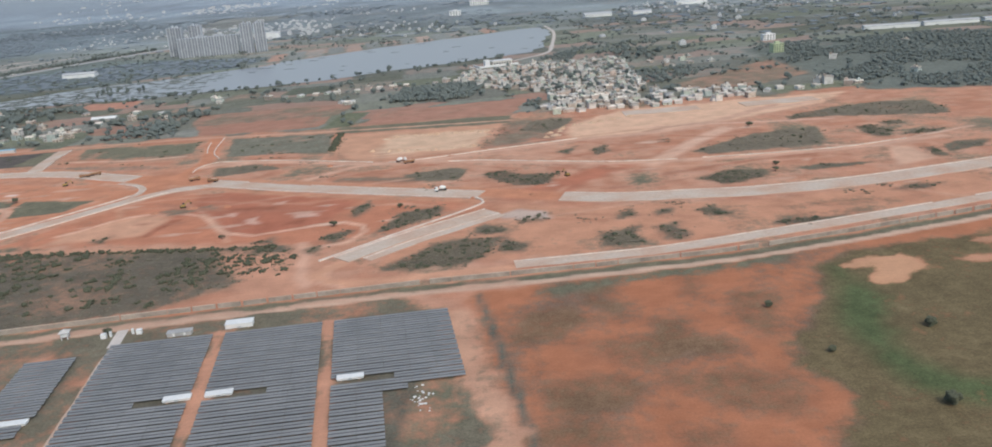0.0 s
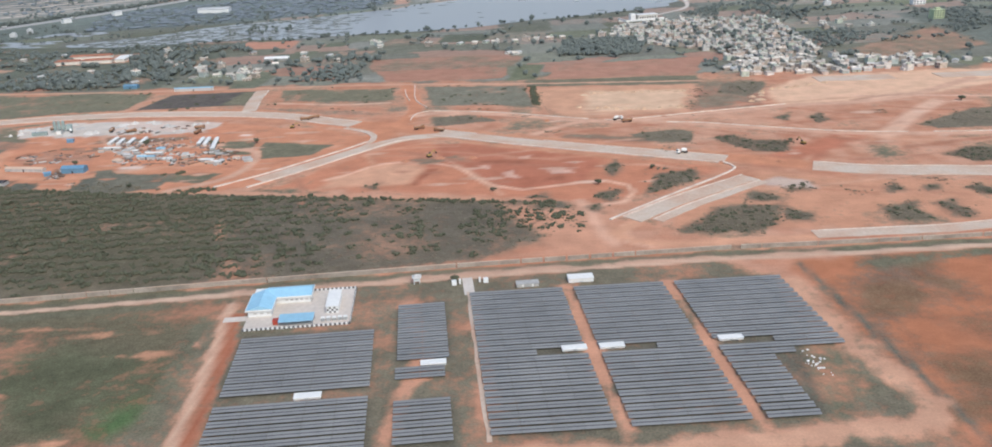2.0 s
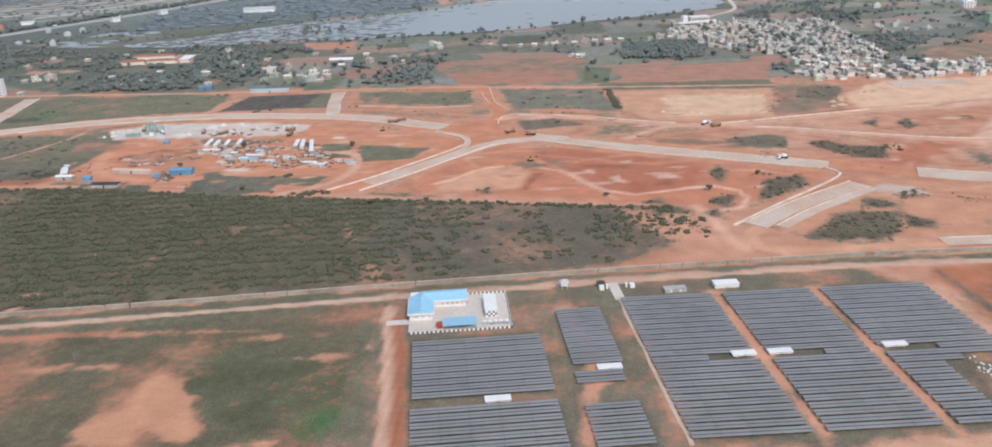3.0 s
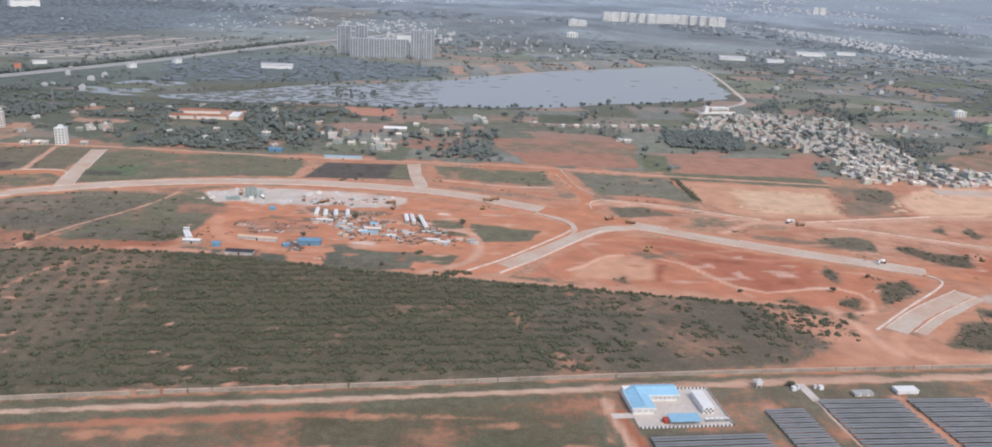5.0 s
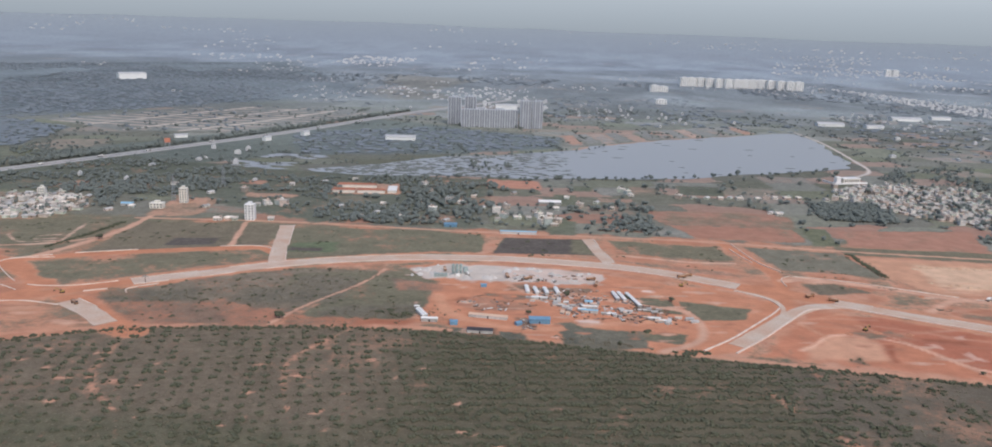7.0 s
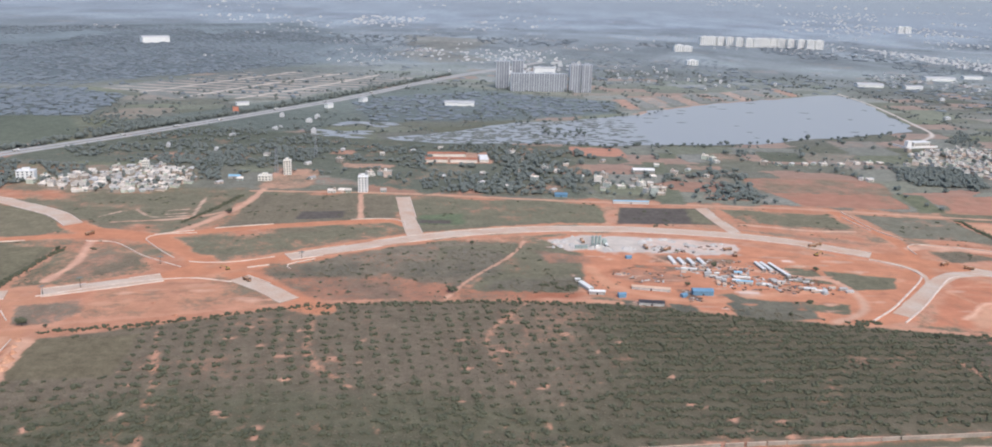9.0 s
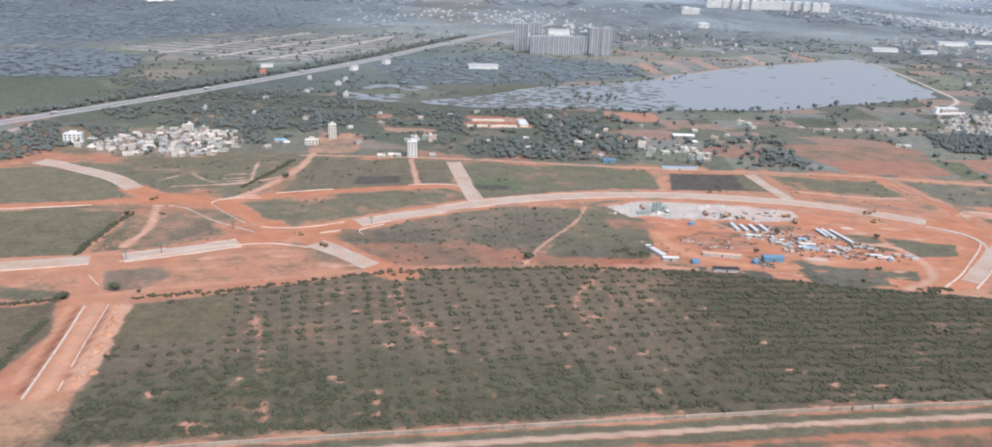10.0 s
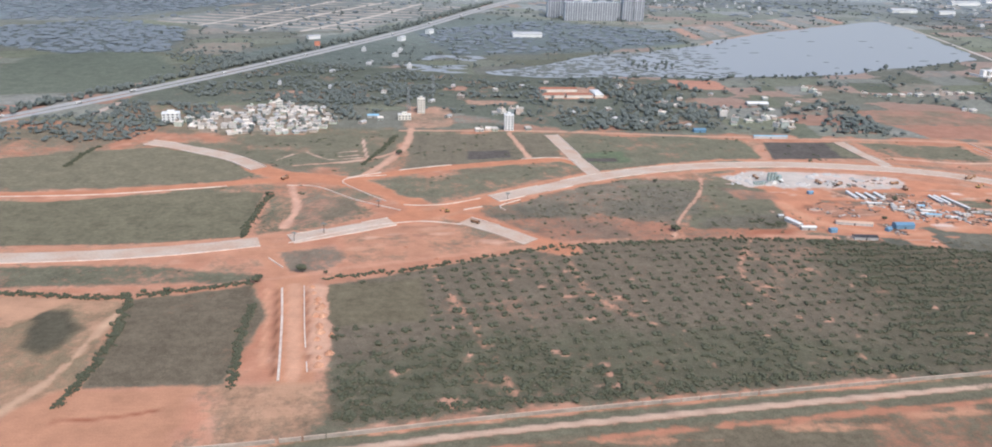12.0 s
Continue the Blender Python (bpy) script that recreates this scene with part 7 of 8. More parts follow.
HUTS = [(-497, 669), (-491, 666), (-486, 667), (-480, 663), (-497, 656), (-473, 670), (-468, 661), (-470, 651), (-478, 640), (-473, 640), (-467, 634), (-476, 628), (-471, 628), (-468, 621), (-462, 626), (-454, 628), (-443, 631), (-447, 637), (-439, 635), (-451, 612), (-436, 609), (-430, 608),
        (-425, 604), (-471, 608), (-464, 617), (-420, 620), (-415, 616), (-418, 612), (-402, 623), (-396, 624), (-401, 604), (-394, 601), (-388, 597), (-383, 596), (-374, 606), (-365, 603), (-500, 644), (-494, 642)]
for k, (hx, hy) in enumerate(HUTS[9:] + HUTS[9::2]):
    x, y = (hx, hy) if k < len(HUTS) - 9 else (hx + rng.uniform(-5, 5), hy + rng.choice((-1, 1)) * rng.uniform(3, 6))
    roof_m = (GREY_TIN, WHITE, GREY_TIN, TAN_SHEET, GREY_TIN, GREY_TIN, GREY_TIN, TAN_SHEET, BLUE_ROOF if k < 11 else GREY_TIN, GREY_TIN, TAN_SHEET)[k % 11]
    say = {WHITE: "white tin-roofed labour hut on the building site", GREY_TIN: "grey tin-roofed labour hut on the building site", BLUE_ROOF: "blue tin-roofed labour hut on the building site", TAN_SHEET: "tan sheet-roofed labour hut on the building site"}[roof_m]
    site_shed(x, y, rng.uniform(3.5, 7.5), rng.uniform(2.2, 3.2), rng.uniform(1.3, 2.0), rng.choice((-8, -3, 4, 82)) + rng.uniform(-7, 7), roof_m, say, "labour huts", k % 2 == 0)
for x, y, a, w in ((-421.5, 658, 98, 20), (-416, 657, 100, 22), (-406.5, 649, 103, 36), (-501, 667, 95, 20), (-493, 664, 98, 17), (-484, 664, 98, 17), (-474, 666, 98, 17), (-490, 643, -3, 14), (-447, 624, -5, 14), (-395, 600, -4, 10)):
    site_shed(x, y, w, 3.0, 2.2, a, WHITE, "long white labour barrack on the building site", "labour barracks")
site_shed(-538, 554, 20, 7, 2.6, -2, mat("dark_tarpaulin", (0.07, 0.065, 0.07), 0.7, vary=0.3), "long low shed under dark tarpaulin")


def debris(outline, count, label):
    """Stacked boards, pipes, drums and rubble lying about, far too many to tell apart."""
    vs, fs = [], []
    for x, y in scatter(outline, math.sqrt(700.0 / count) * 2.2, 0.9, 0.9, 20):
        for _ in range(3):
            cx, cy, a = x + rng.normal(0, 3), y + rng.normal(0, 2), rng.uniform(0, 3.14)
            w, d, h = rng.uniform(0.5, 3.0), rng.uniform(0.3, 0.9), rng.uniform(0.2, 0.9)
            v, f = bevelled_box(-w, w, -d, d, -0.2, h, 0.08)
            fs += [tuple(i + len(vs) for i in q) for q in f]
            vs += [(cx + p * math.cos(a) - q * math.sin(a), cy + p * math.sin(a) + q * math.cos(a), z) for p, q, z in v]
    tagged(new("debris", mesh_of("debris", vs, fs, DEBRIS)), label, "debris", kind="stuff")


DEBRIS = house_paint("site_debris", [(0.20, 0.12, 0.085), (0.34, 0.20, 0.14), (0.14, 0.10, 0.08), (0.50, 0.45, 0.40), (0.26, 0.15, 0.10), (0.42, 0.30, 0.22), (0.22, 0.21, 0.20), (0.62, 0.58, 0.53)], True)
debris([(-560, 617), (-549, 644), (-499, 628), (-493, 611), (-522, 606), (-547, 608)], 34, "brown stacks of boards and scrap on red soil")
debris([(-500, 672), (-440, 678), (-370, 615), (-380, 590), (-470, 600)], 60, "scrap and rubble between the labour huts")
debris([(-511, 592), (-495, 589), (-493, 564), (-505, 566)], 120, "dark heap of scrap beside the blue shed")
debris([(-520, 710), (-436, 726), (-432, 702), (-500, 690)], 40, "stacked formwork in the gravel yard")
site_shed(-448, 612, 14, 3.6, 2.6, -3, BLUE_ROOF, "long blue-roofed labour barrack on the building site", "labour barracks")


def batching_plant(x, y):
    t = tagged(empty_at("batching_plant", x, y, 0, 10), "faded green concrete batching plant with silos and conveyor", "concrete plant")
    for k in range(3):
        s = put("silo", tube("silo", 1.5, 1.5, 3.4, 10.5, GREEN_STEEL, 12, 0.9), t, at=pose(k * 3.6, 0, 0))
        put("cone", tube("cone", 0.4, 1.5, 1.8, 3.4, GREEN_STEEL, 12), s)
        for q in range(4):
            put("leg", boxes("leg", [(-0.12, 0.12, -0.12, 0.12, -0.3, 4.2)], GREEN_STEEL, b=0.02), s, at=pose(1.2 * math.cos(q * 1.571 + 0.785), 1.2 * math.sin(q * 1.571 + 0.785), 0))
    put("mixer_tower", boxes("mixer_tower", [(10, 14, -2, 2, 3.2, 7.4)], GREEN_STEEL, b=0.1), t)
    for sx in (10.3, 13.7):
        for sy in (-1.7, 1.7):
            put("leg", boxes("leg", [(sx - 0.2, sx + 0.2, sy - 0.2, sy + 0.2, -0.3, 3.2)], GREEN_STEEL, b=0.02), t)
    put("conveyor", boxes("conveyor", [(-17, 0, -0.6, 0.6, -0.2, 0.3)], GREEN_STEEL), t, at=pose(11, 0, 7.2, 0, -22, 15))
    for k in range(4):
        put("aggregate_bin", boxes("aggregate_bin", [(-9 - 3.2 * k, -6.2 - 3.2 * k, -6.5, -3.2, 0.2, 3.2)], GREEN_STEEL, b=0.2), t)
    put("cabin", boxes("cabin", [(2, 6, -6, -3, -0.2, 2.8)], WHITE), t)


batching_plant(-572, 706)


def heap(x, y, r, h, m, label, group):
    bm = bmesh.new()
    bmesh.ops.create_cone(bm, segments=14, radius1=r, radius2=r * 0.12, depth=h, cap_ends=True)
    bmesh.ops.subdivide_edges(bm, edges=bm.edges[:], cuts=1)
    for v in bm.verts:
        v.co += Vector((rng.normal(), rng.normal(), rng.normal() * 0.5)) * r * 0.07
        v.co.z += h / 2 - 0.25
    me = bpy.data.meshes.new("mound")
    bm.to_mesh(me)
    bm.free()
    me.materials.append(m)
    ob = tagged(new("mound", me), label, "mound", group=group)
    ob.location = (x, y, 0)


for k in range(58):
    u = rng.random()
    heap(-612 + 172 * u, rng.uniform(696, 742 - 8 * u), rng.uniform(1.8, 5.5), rng.uniform(0.8, 2.4), GRAVEL, "grey heap of crushed stone in the gravel yard", "gravel heaps")
vs, fs = [], []
for k in range(34):
    cx, cy, r = -30 + rng.normal(0, 2.6), 282 + rng.normal(0, 5), rng.uniform(0.18, 0.5)
    v, f = bevelled_box(cx - r, cx + r, cy - r * 0.7, cy + r * 0.7, -0.2, r * 0.8, r * 0.3)
    fs += [tuple(i + len(vs) for i in q) for q in f]
    vs += v
tagged(new("rubble", mesh_of("rubble", vs, fs, WHITE_WALL)), "white broken stones strewn beside the solar panels", "rubble", kind="stuff")
PALE_HEAP = mat("dug_pale_soil", (0.58, 0.33, 0.21), 0.95, vary=0.25, scale=0.8, bump=0.3, second=(0.44, 0.21, 0.125), big=0.15)
SOIL_HEAP = mat("tipped_soil", (0.50, 0.23, 0.135), 0.95, vary=0.2, scale=0.8, bump=0.3)
for x, y in [(-991, 446), (-988, 434), (-985, 420), (-982, 409), (-979, 399), (-976, 388), (-974, 378), (-973, 366), (-971, 355), (-970, 344), (-968, 334), (-984, 426), (-977, 402), (-968, 372), (-981, 414), (-975, 383), (-966, 350)]:
    heap(x + rng.uniform(-2, 2), y + rng.uniform(-2, 2), rng.uniform(2.2, 4.0), rng.uniform(1.6, 3.0), PALE_HEAP, "pale heap of dug soil beside the drain trench", "drain spoil heaps")
for x, y in [(-905, 500), (-930, 520), (-215, 592), (-190, 590), (-240, 585), (-130, 700), (-60, 700), (-30, 706), (30, 560), (22, 572), (-10, 560), (95, 640), (-530, 640), (-515, 646), (-545, 632)]:
    heap(x + rng.uniform(-2, 2), y + rng.uniform(-2, 2), rng.uniform(2.5, 5), rng.uniform(0.8, 1.8), SOIL_HEAP, "tipped heap of red soil", "soil heaps")
SPOIL = mat("tan_spoil", (0.62, 0.43, 0.29), 0.95, vary=0.2, scale=0.8, bump=0.3, second=(0.52, 0.32, 0.20))
spoil_line = np.concatenate([curve_points([(-92, 800), (-50, 806), (5, 802)], 7), curve_points([(-96, 742), (-40, 732), (-8, 738)], 9), curve_points([(60, 748), (78, 790), (105, 806), (142, 818)], 8)])
for x, y in spoil_line:
    heap(x + rng.normal(0, 2), y + rng.normal(0, 2), rng.uniform(3, 6), rng.uniform(0.8, 1.8), SPOIL, "pale tan bank of dug spoil round the pit", "spoil banks")

# ---- houses ----
def house_kind(w, d, floors, stair, extra, name="house"):
    """A flat-roofed village house with parapet, windows, door, stair head and water tank, built once and copied."""
    t = tagged(empty_at(name, 0, 0, -80), "flat-roofed painted village house", "house", group="village houses")
    w, d, h = w * 0.88, d * 0.88, 2.7 * floors
    put("wall", boxes("wall", [(-w / 2, w / 2, -d / 2, d / 2, -0.4, h)] + ([(w / 2, w / 2 + 2.6, -d / 2 + 0.6, d / 4, -0.4, 2.9)] if extra else []), PLASTER, b=0.03), t)
    par = [(-w / 2 - 0.35, w / 2 + 0.35, -d / 2 - 0.6, d / 2 + 0.35, h, h + 0.25), (-w / 2 - 0.2, w / 2 + 0.2, -d / 2 - 0.45, -d / 2 - 0.25, h + 0.25, h + 1.0), (-w / 2 - 0.2, w / 2 + 0.2, d / 2, d / 2 + 0.2, h + 0.25, h + 1.0),
           (-w / 2 - 0.2, -w / 2, -d / 2 - 0.25, d / 2, h + 0.25, h + 1.0), (w / 2, w / 2 + 0.2, -d / 2 - 0.25, d / 2, h + 0.25, h + 1.0)]
    put("roof", boxes("roof", par, ROOFTOP, b=0.03), t)
    wins = [(-w / 2 + (i + 0.5) * w / 3 - 0.6, -w / 2 + (i + 0.5) * w / 3 + 0.6, -d / 2 - 0.06, -d / 2 - 0.004, 2.7 * k + 0.9, 2.7 * k + 2.0) for k in range(floors) for i in (0, 2)]
    for x0, x1, y0, y1, z0, z1 in wins:
        put("window", boxes("window", [(x0, x1, y0, y1, z0, z1)], GLASS_DARK, b=0.01), t)
    put("door", boxes("door", [(-0.55, 0.55, -d / 2 - 0.06, -d / 2 - 0.004, 0, 2.1)], BARK, b=0.01), t)
    if stair:
        put("stair_head", boxes("stair_head", [(w / 2 - 3.0, w / 2 - 0.1, d / 2 - 3.2, d / 2 - 0.1, h + 0.25, h + 2.7)], PLASTER), t)
        put("water_tank", tube("water_tank", 0.65, 0.65, h + 2.7, h + 3.9, BLACK, 8, 0.25), t)
    return t


kinds = [house_kind(8, 9, 1, False, False), house_kind(10, 8, 1, False, True), house_kind(8, 10, 2, True, False), house_kind(9, 9, 2, True, True), house_kind(11, 9, 1, True, False), house_kind(9, 11, 3, True, False)]
tin = tagged(empty_at("tin_house", 0, 0, -80), "low village house with a grey tin roof", "house", group="village houses")
put("wall", boxes("wall", [(-4.5, 4.5, -3, 3, -0.4, 2.6)], PLASTER), tin)
put("roof", mesh_of("roof", [(-5, -3.6, 2.5), (5, -3.6, 2.5), (5, 0, 3.8), (-5, 0, 3.8), (5, 3.6, 2.5), (-5, 3.6, 2.5)], [(0, 1, 2, 3), (3, 2, 4, 5), (0, 3, 5), (1, 4, 2), (5, 4, 1, 0)], GREY_TIN), tin)
put("door", boxes("door", [(-0.5, 0.5, -3.06, -3.004, 0, 2.0)], BARK, b=0.01), tin)
used = set()


def place_house(k, x, y, turn):
    src = tin if k == 6 else kinds[k]
    m = pose(x, y, 0, 0, 0, turn)
    if k in used:
        return copy_thing(src, m)
    used.add(k)
    src.matrix_basis = m
    return src


homes = []


def village(outline, gap, keep, turn, mix):
    for x, y in scatter(outline, gap, keep, 0.36, turn):
        homes.append((y, x, int(rng.choice(mix)), turn + rng.choice((0, 90, 180, 270)) + rng.normal(0, 9)))


village([(-30, 1230), (-12, 1280), (60, 1300), (120, 1317), (215, 1300), (204, 1093), (190, 965), (110, 890), (60, 880), (90, 1000), (10, 1090), (-20, 1150)], 11.8, 0.74, 12, (0, 1, 2, 3, 4, 6, 0, 2, 6))
village([(60, 880), (110, 890), (190, 960), (297, 935), (300, 880), (180, 858), (76, 858)], 14.5, 0.75, 8, (0, 1, 2, 4, 6, 3))
village([(225, 1120), (240, 1230), (330, 1260), (330, 1160)], 26, 0.55, 20, (0, 2, 4))
village([(-1225, 885), (-1205, 935), (-1140, 1010), (-1065, 985), (-1040, 925), (-1062, 868), (-1120, 850), (-1190, 858)], 11.0, 0.72, 5, (0, 1, 2, 6, 4, 4, 6, 6, 1))
NORTH_LANE = [(-282, 1135, 2), (-260, 1137, 0), (-220, 1142, 1), (-192, 1145, 4), (-165, 1148, 0), (-150, 1155, 2), (-136, 1162, 1), (-118, 1164, 4), (-100, 1166, 0), (-172, 1054, 6), (-160, 1050, 6), (-354, 1152, 3), (-362, 1165, 2), (-164, 1046, 0), (-350, 1140, 0), (-240, 1140, 6), (-205, 1148, 6), (-60, 1165, 0), (-45, 1170, 2), (-30, 1172, 4), (-10, 1180, 0)]
FARMSTEADS = [(-537, 946, 1), (-528, 1017, 2), (-513, 960, 4), (-499, 961, 0), (-486, 974, 3), (-483, 937, 3), (-475, 934, 5), (-463, 946, 2), (-462, 1024, 0), (-472, 983, 1), (-490, 1001, 4), (-540, 985, 5), (-530, 962, 2), (-468, 930, 4), (-640, 1040, 0), (-606, 1047, 2), (-590, 1040, 1), (-560, 1010, 6)]
GROVE_FARMS = [(-706, 930, 1), (-690, 958, 6), (-655, 940, 0), (-622, 985, 2), (-600, 930, 6), (-575, 1085, 1), (-640, 1110, 4), (-690, 1010, 0), (-742, 985, 6), (-430, 1045, 2), (-405, 1075, 6), (-388, 1040, 0), (-445, 1100, 1), (-520, 1120, 6), (-760, 1180, 1), (-800, 1150, 6), (-840, 1120, 0), (-890, 1060, 2), (-930, 1040, 6), (-1000, 1090, 1)]
WEST_FARMS = [(-866, 889, 4), (-855, 893, 1), (-847, 893, 0), (-836, 982, 3), (-821, 986, 2), (-806, 900, 0), (-652, 1154, 3), (-812, 978, 5), (-845, 975, 0), (-905, 955, 6), (-990, 935, 0), (-1010, 915, 6), (-1218, 905, 2), (-1212, 893, 6)]
EAST_LANE = [(260, 905, 4), (290, 895, 2), (327, 915, 1), (345, 905, 0), (384, 925, 5), (378, 935, 3), (398, 904, 2), (412, 915, 4), (365, 910, 0), (310, 905, 6), (500, 960, 3), (470, 1120, 2), (630, 1250, 4)]
for x, y, k in NORTH_LANE + FARMSTEADS + GROVE_FARMS + WEST_FARMS + EAST_LANE:
    place_house(k, x, y, 10 + 25 * ((k * 7) % 4))


def back_houses(rows):
    """The houses in the back lanes, joined: walls, roof slab, parapets, stair head."""
    vs, fs, ms = [], [], []
    for y, x, k, turn in rows:
        c, s = math.cos(radians(turn)), math.sin(radians(turn))
        w, d, h = rng.uniform(6, 10), rng.uniform(6, 9), 2.7 * (1, 1, 2, 2, 1, 3, 1)[k]
        parts = [(-w / 2, w / 2, -d / 2, d / 2, -0.4, h, 0), (-w / 2 - 0.3, w / 2 + 0.3, -d / 2 - 0.5, d / 2 + 0.3, h + 0.004, h + 0.25, 1), (-w / 2, w / 2, -d / 2 - 0.3, -d / 2 - 0.1, h + 0.254, h + 0.9, 0), (w / 2 - 0.2, w / 2, -d / 2, d / 2, h + 0.254, h + 0.9, 0)]
        if k in (2, 3, 4, 5):
            parts.append((w / 2 - 2.8, w / 2 - 0.3, d / 2 - 2.8, d / 2 - 0.2, h + 0.254, h + 2.6, 0))
        for q in (-0.3, 0.3):
            parts.append((w * q - 0.5, w * q + 0.5, -d / 2 - 0.08, -d / 2 - 0.004, 0.9, 2.0, 2))
        for *box, m in parts:
            v, f = bevelled_box(*box, b=0.05)
            fs += [tuple(i + len(vs) for i in g) for g in f]
            vs += [(x + a * c - b * s, y + a * s + b * c, z) for a, b, z in v]
            ms += [m] * len(f)
    me = mesh_of("back_lane_houses", vs, fs, LANE_PLASTER, ROOFTOP, GLASS_DARK)
    me.polygons.foreach_set("material_index", ms)
    tagged(new("back_lane_houses", me), "crowded small painted houses in the village back lanes", "houses", kind="stuff")


homes.sort()
for y, x, k, turn in homes[:230]:
    place_house(k, x, y, turn)
back_houses(homes[230:])


def block_of_flats(x, y, w, d, floors, turn, wall_m, label, bays=3, name="apartment_block", group=""):
    """A plain block with real storeys: floor bands, windows bay by bay, balconies and a roof room."""
    t = tagged(empty_at(name, x, y, 0, turn), label, "building", group=group)
    h = floors * 3.1
    put("wall", boxes("wall", [(-w / 2, w / 2, -d / 2, d / 2, -0.5, h)], wall_m), t)
    put("roof", boxes("roof", [(-w / 2 - 0.3, w / 2 + 0.3, -d / 2 - 0.3, d / 2 + 0.3, h, h + 0.4)], wall_m), t)
    put("roof_room", boxes("roof_room", [(-w / 5, w / 5, -d / 5, d / 4, h + 0.4, h + 3.0)], wall_m), t)
    for f in range(floors):
        for b in range(bays):
            cx = -w / 2 + (b + 0.5) * w / bays
            put("window", boxes("window", [(cx - w / bays * 0.22, cx + w / bays * 0.22, -d / 2 - 0.06, -d / 2 - 0.004, f * 3.1 + 0.9, f * 3.1 + 2.4)], GLASS_DARK, b=0.01), t)
        put("sill_band", boxes("sill_band", [(-w / 2 - 0.15, w / 2 + 0.15, -d / 2 - 0.5, -d / 2 - 0.08, f * 3.1 + 2.75, f * 3.1 + 3.0)], wall_m, b=0.03), t)
    return t


block_of_flats(-1238, 900, 20, 12, 4, 12, WHITE_WALL, "cream-white four-storey house beside the village", 4)
block_of_flats(-830, 898, 11, 10, 6, 3, WHITE_WALL, "white six-storey apartment house among trees")
block_of_flats(-941, 976, 9.5, 9, 6, 8, TAN_WALL, "cream six-storey apartment house beside a mast")
block_of_flats(-1124, 974, 8, 7.5, 4, 5, TAN_WALL, "cream block rising above the village roofs")
block_of_flats(435, 1235, 16, 12, 4, 10, LIME, "lime green house among dark trees", 4)
block_of_flats(478, 1400, 20, 12, 3, 5, WHITE_WALL, "white house among dark trees", 4)
block_of_flats(-960, 940, 16, 10, 2, 5, TAN_WALL, "unfinished cream building on bare soil", 4)


def school(x, y):
    t = tagged(empty_at("school", x, y, 0, 6), "low school wings with red roofs round a court", "school")
    for x0, x1, y0, y1 in ((-40, -8, -8, 4), (-4, 34, -8, 4), (38, 50, -6, 30), (-36, 20, 32, 42)):
        w = put("wing", boxes("wing", [(x0, x1, y0, y1, -0.4, 4)], TAN_WALL), t)
        ym, e = (y0 + y1) / 2, 4.0
        v = [(x0 - 0.6, y0 - 0.6, e), (x1 + 0.6, y0 - 0.6, e), (x1 - 2, ym, e + 2.2), (x0 + 2, ym, e + 2.2), (x1 + 0.6, y1 + 0.6, e), (x0 - 0.6, y1 + 0.6, e)]
        put("roof", mesh_of("roof", v, [(0, 1, 2, 3), (3, 2, 4, 5), (0, 3, 5), (1, 4, 2), (5, 4, 1, 0)], TILE_RED if x1 < 38 else WHITE), w)


school(-735, 1090)


def temple(x, y):
    t = tagged(empty_at("temple_hall", x, y, 0, 18), "white walled hall compound by the lake dam", "hall")
    put("hall", boxes("hall", [(-14, 18, -6, 8, -0.4, 7)], TAN_WALL), t)
    put("roof", boxes("roof", [(-15, 19, -7, 9, 7, 7.6)], WHITE), t)
    for k in range(7):
        put("window", boxes("window", [(-12 + k * 4.2, -9.8 + k * 4.2, -6.07, -6.004, 2, 5)], GLASS_DARK, b=0.02), t)
    put("tower", boxes("tower", [(-26, -18, -4, 4, -0.4, 10)], WHITE_WALL, b=0.8), t)
    put("yard_wall", boxes("yard_wall", [(-40, 24, -17, -16, -0.4, 3), (-40, -39, -16, 14, -0.4, 3)], WHITE_WALL), t)


temple(35, 1335)
blue_shed = [(-511, 880, 42, 4, BLUE_ROOF, "long low shed with a pale blue roof beside the field track"), (-592, 905, 15, 8, BLUE_TARP, "bright blue tin shed at the field edge"), (-1000, 945, 14, 8, BLUE_ROOF, "pale blue roofed shed near the village"), (-470, 1060, 30, 12, WHITE, "long white shed among trees")]
for x, y, w, d, m, say in blue_shed:
    site_shed(x, y, w, d, 3.4, 2, m, say, "farm sheds")


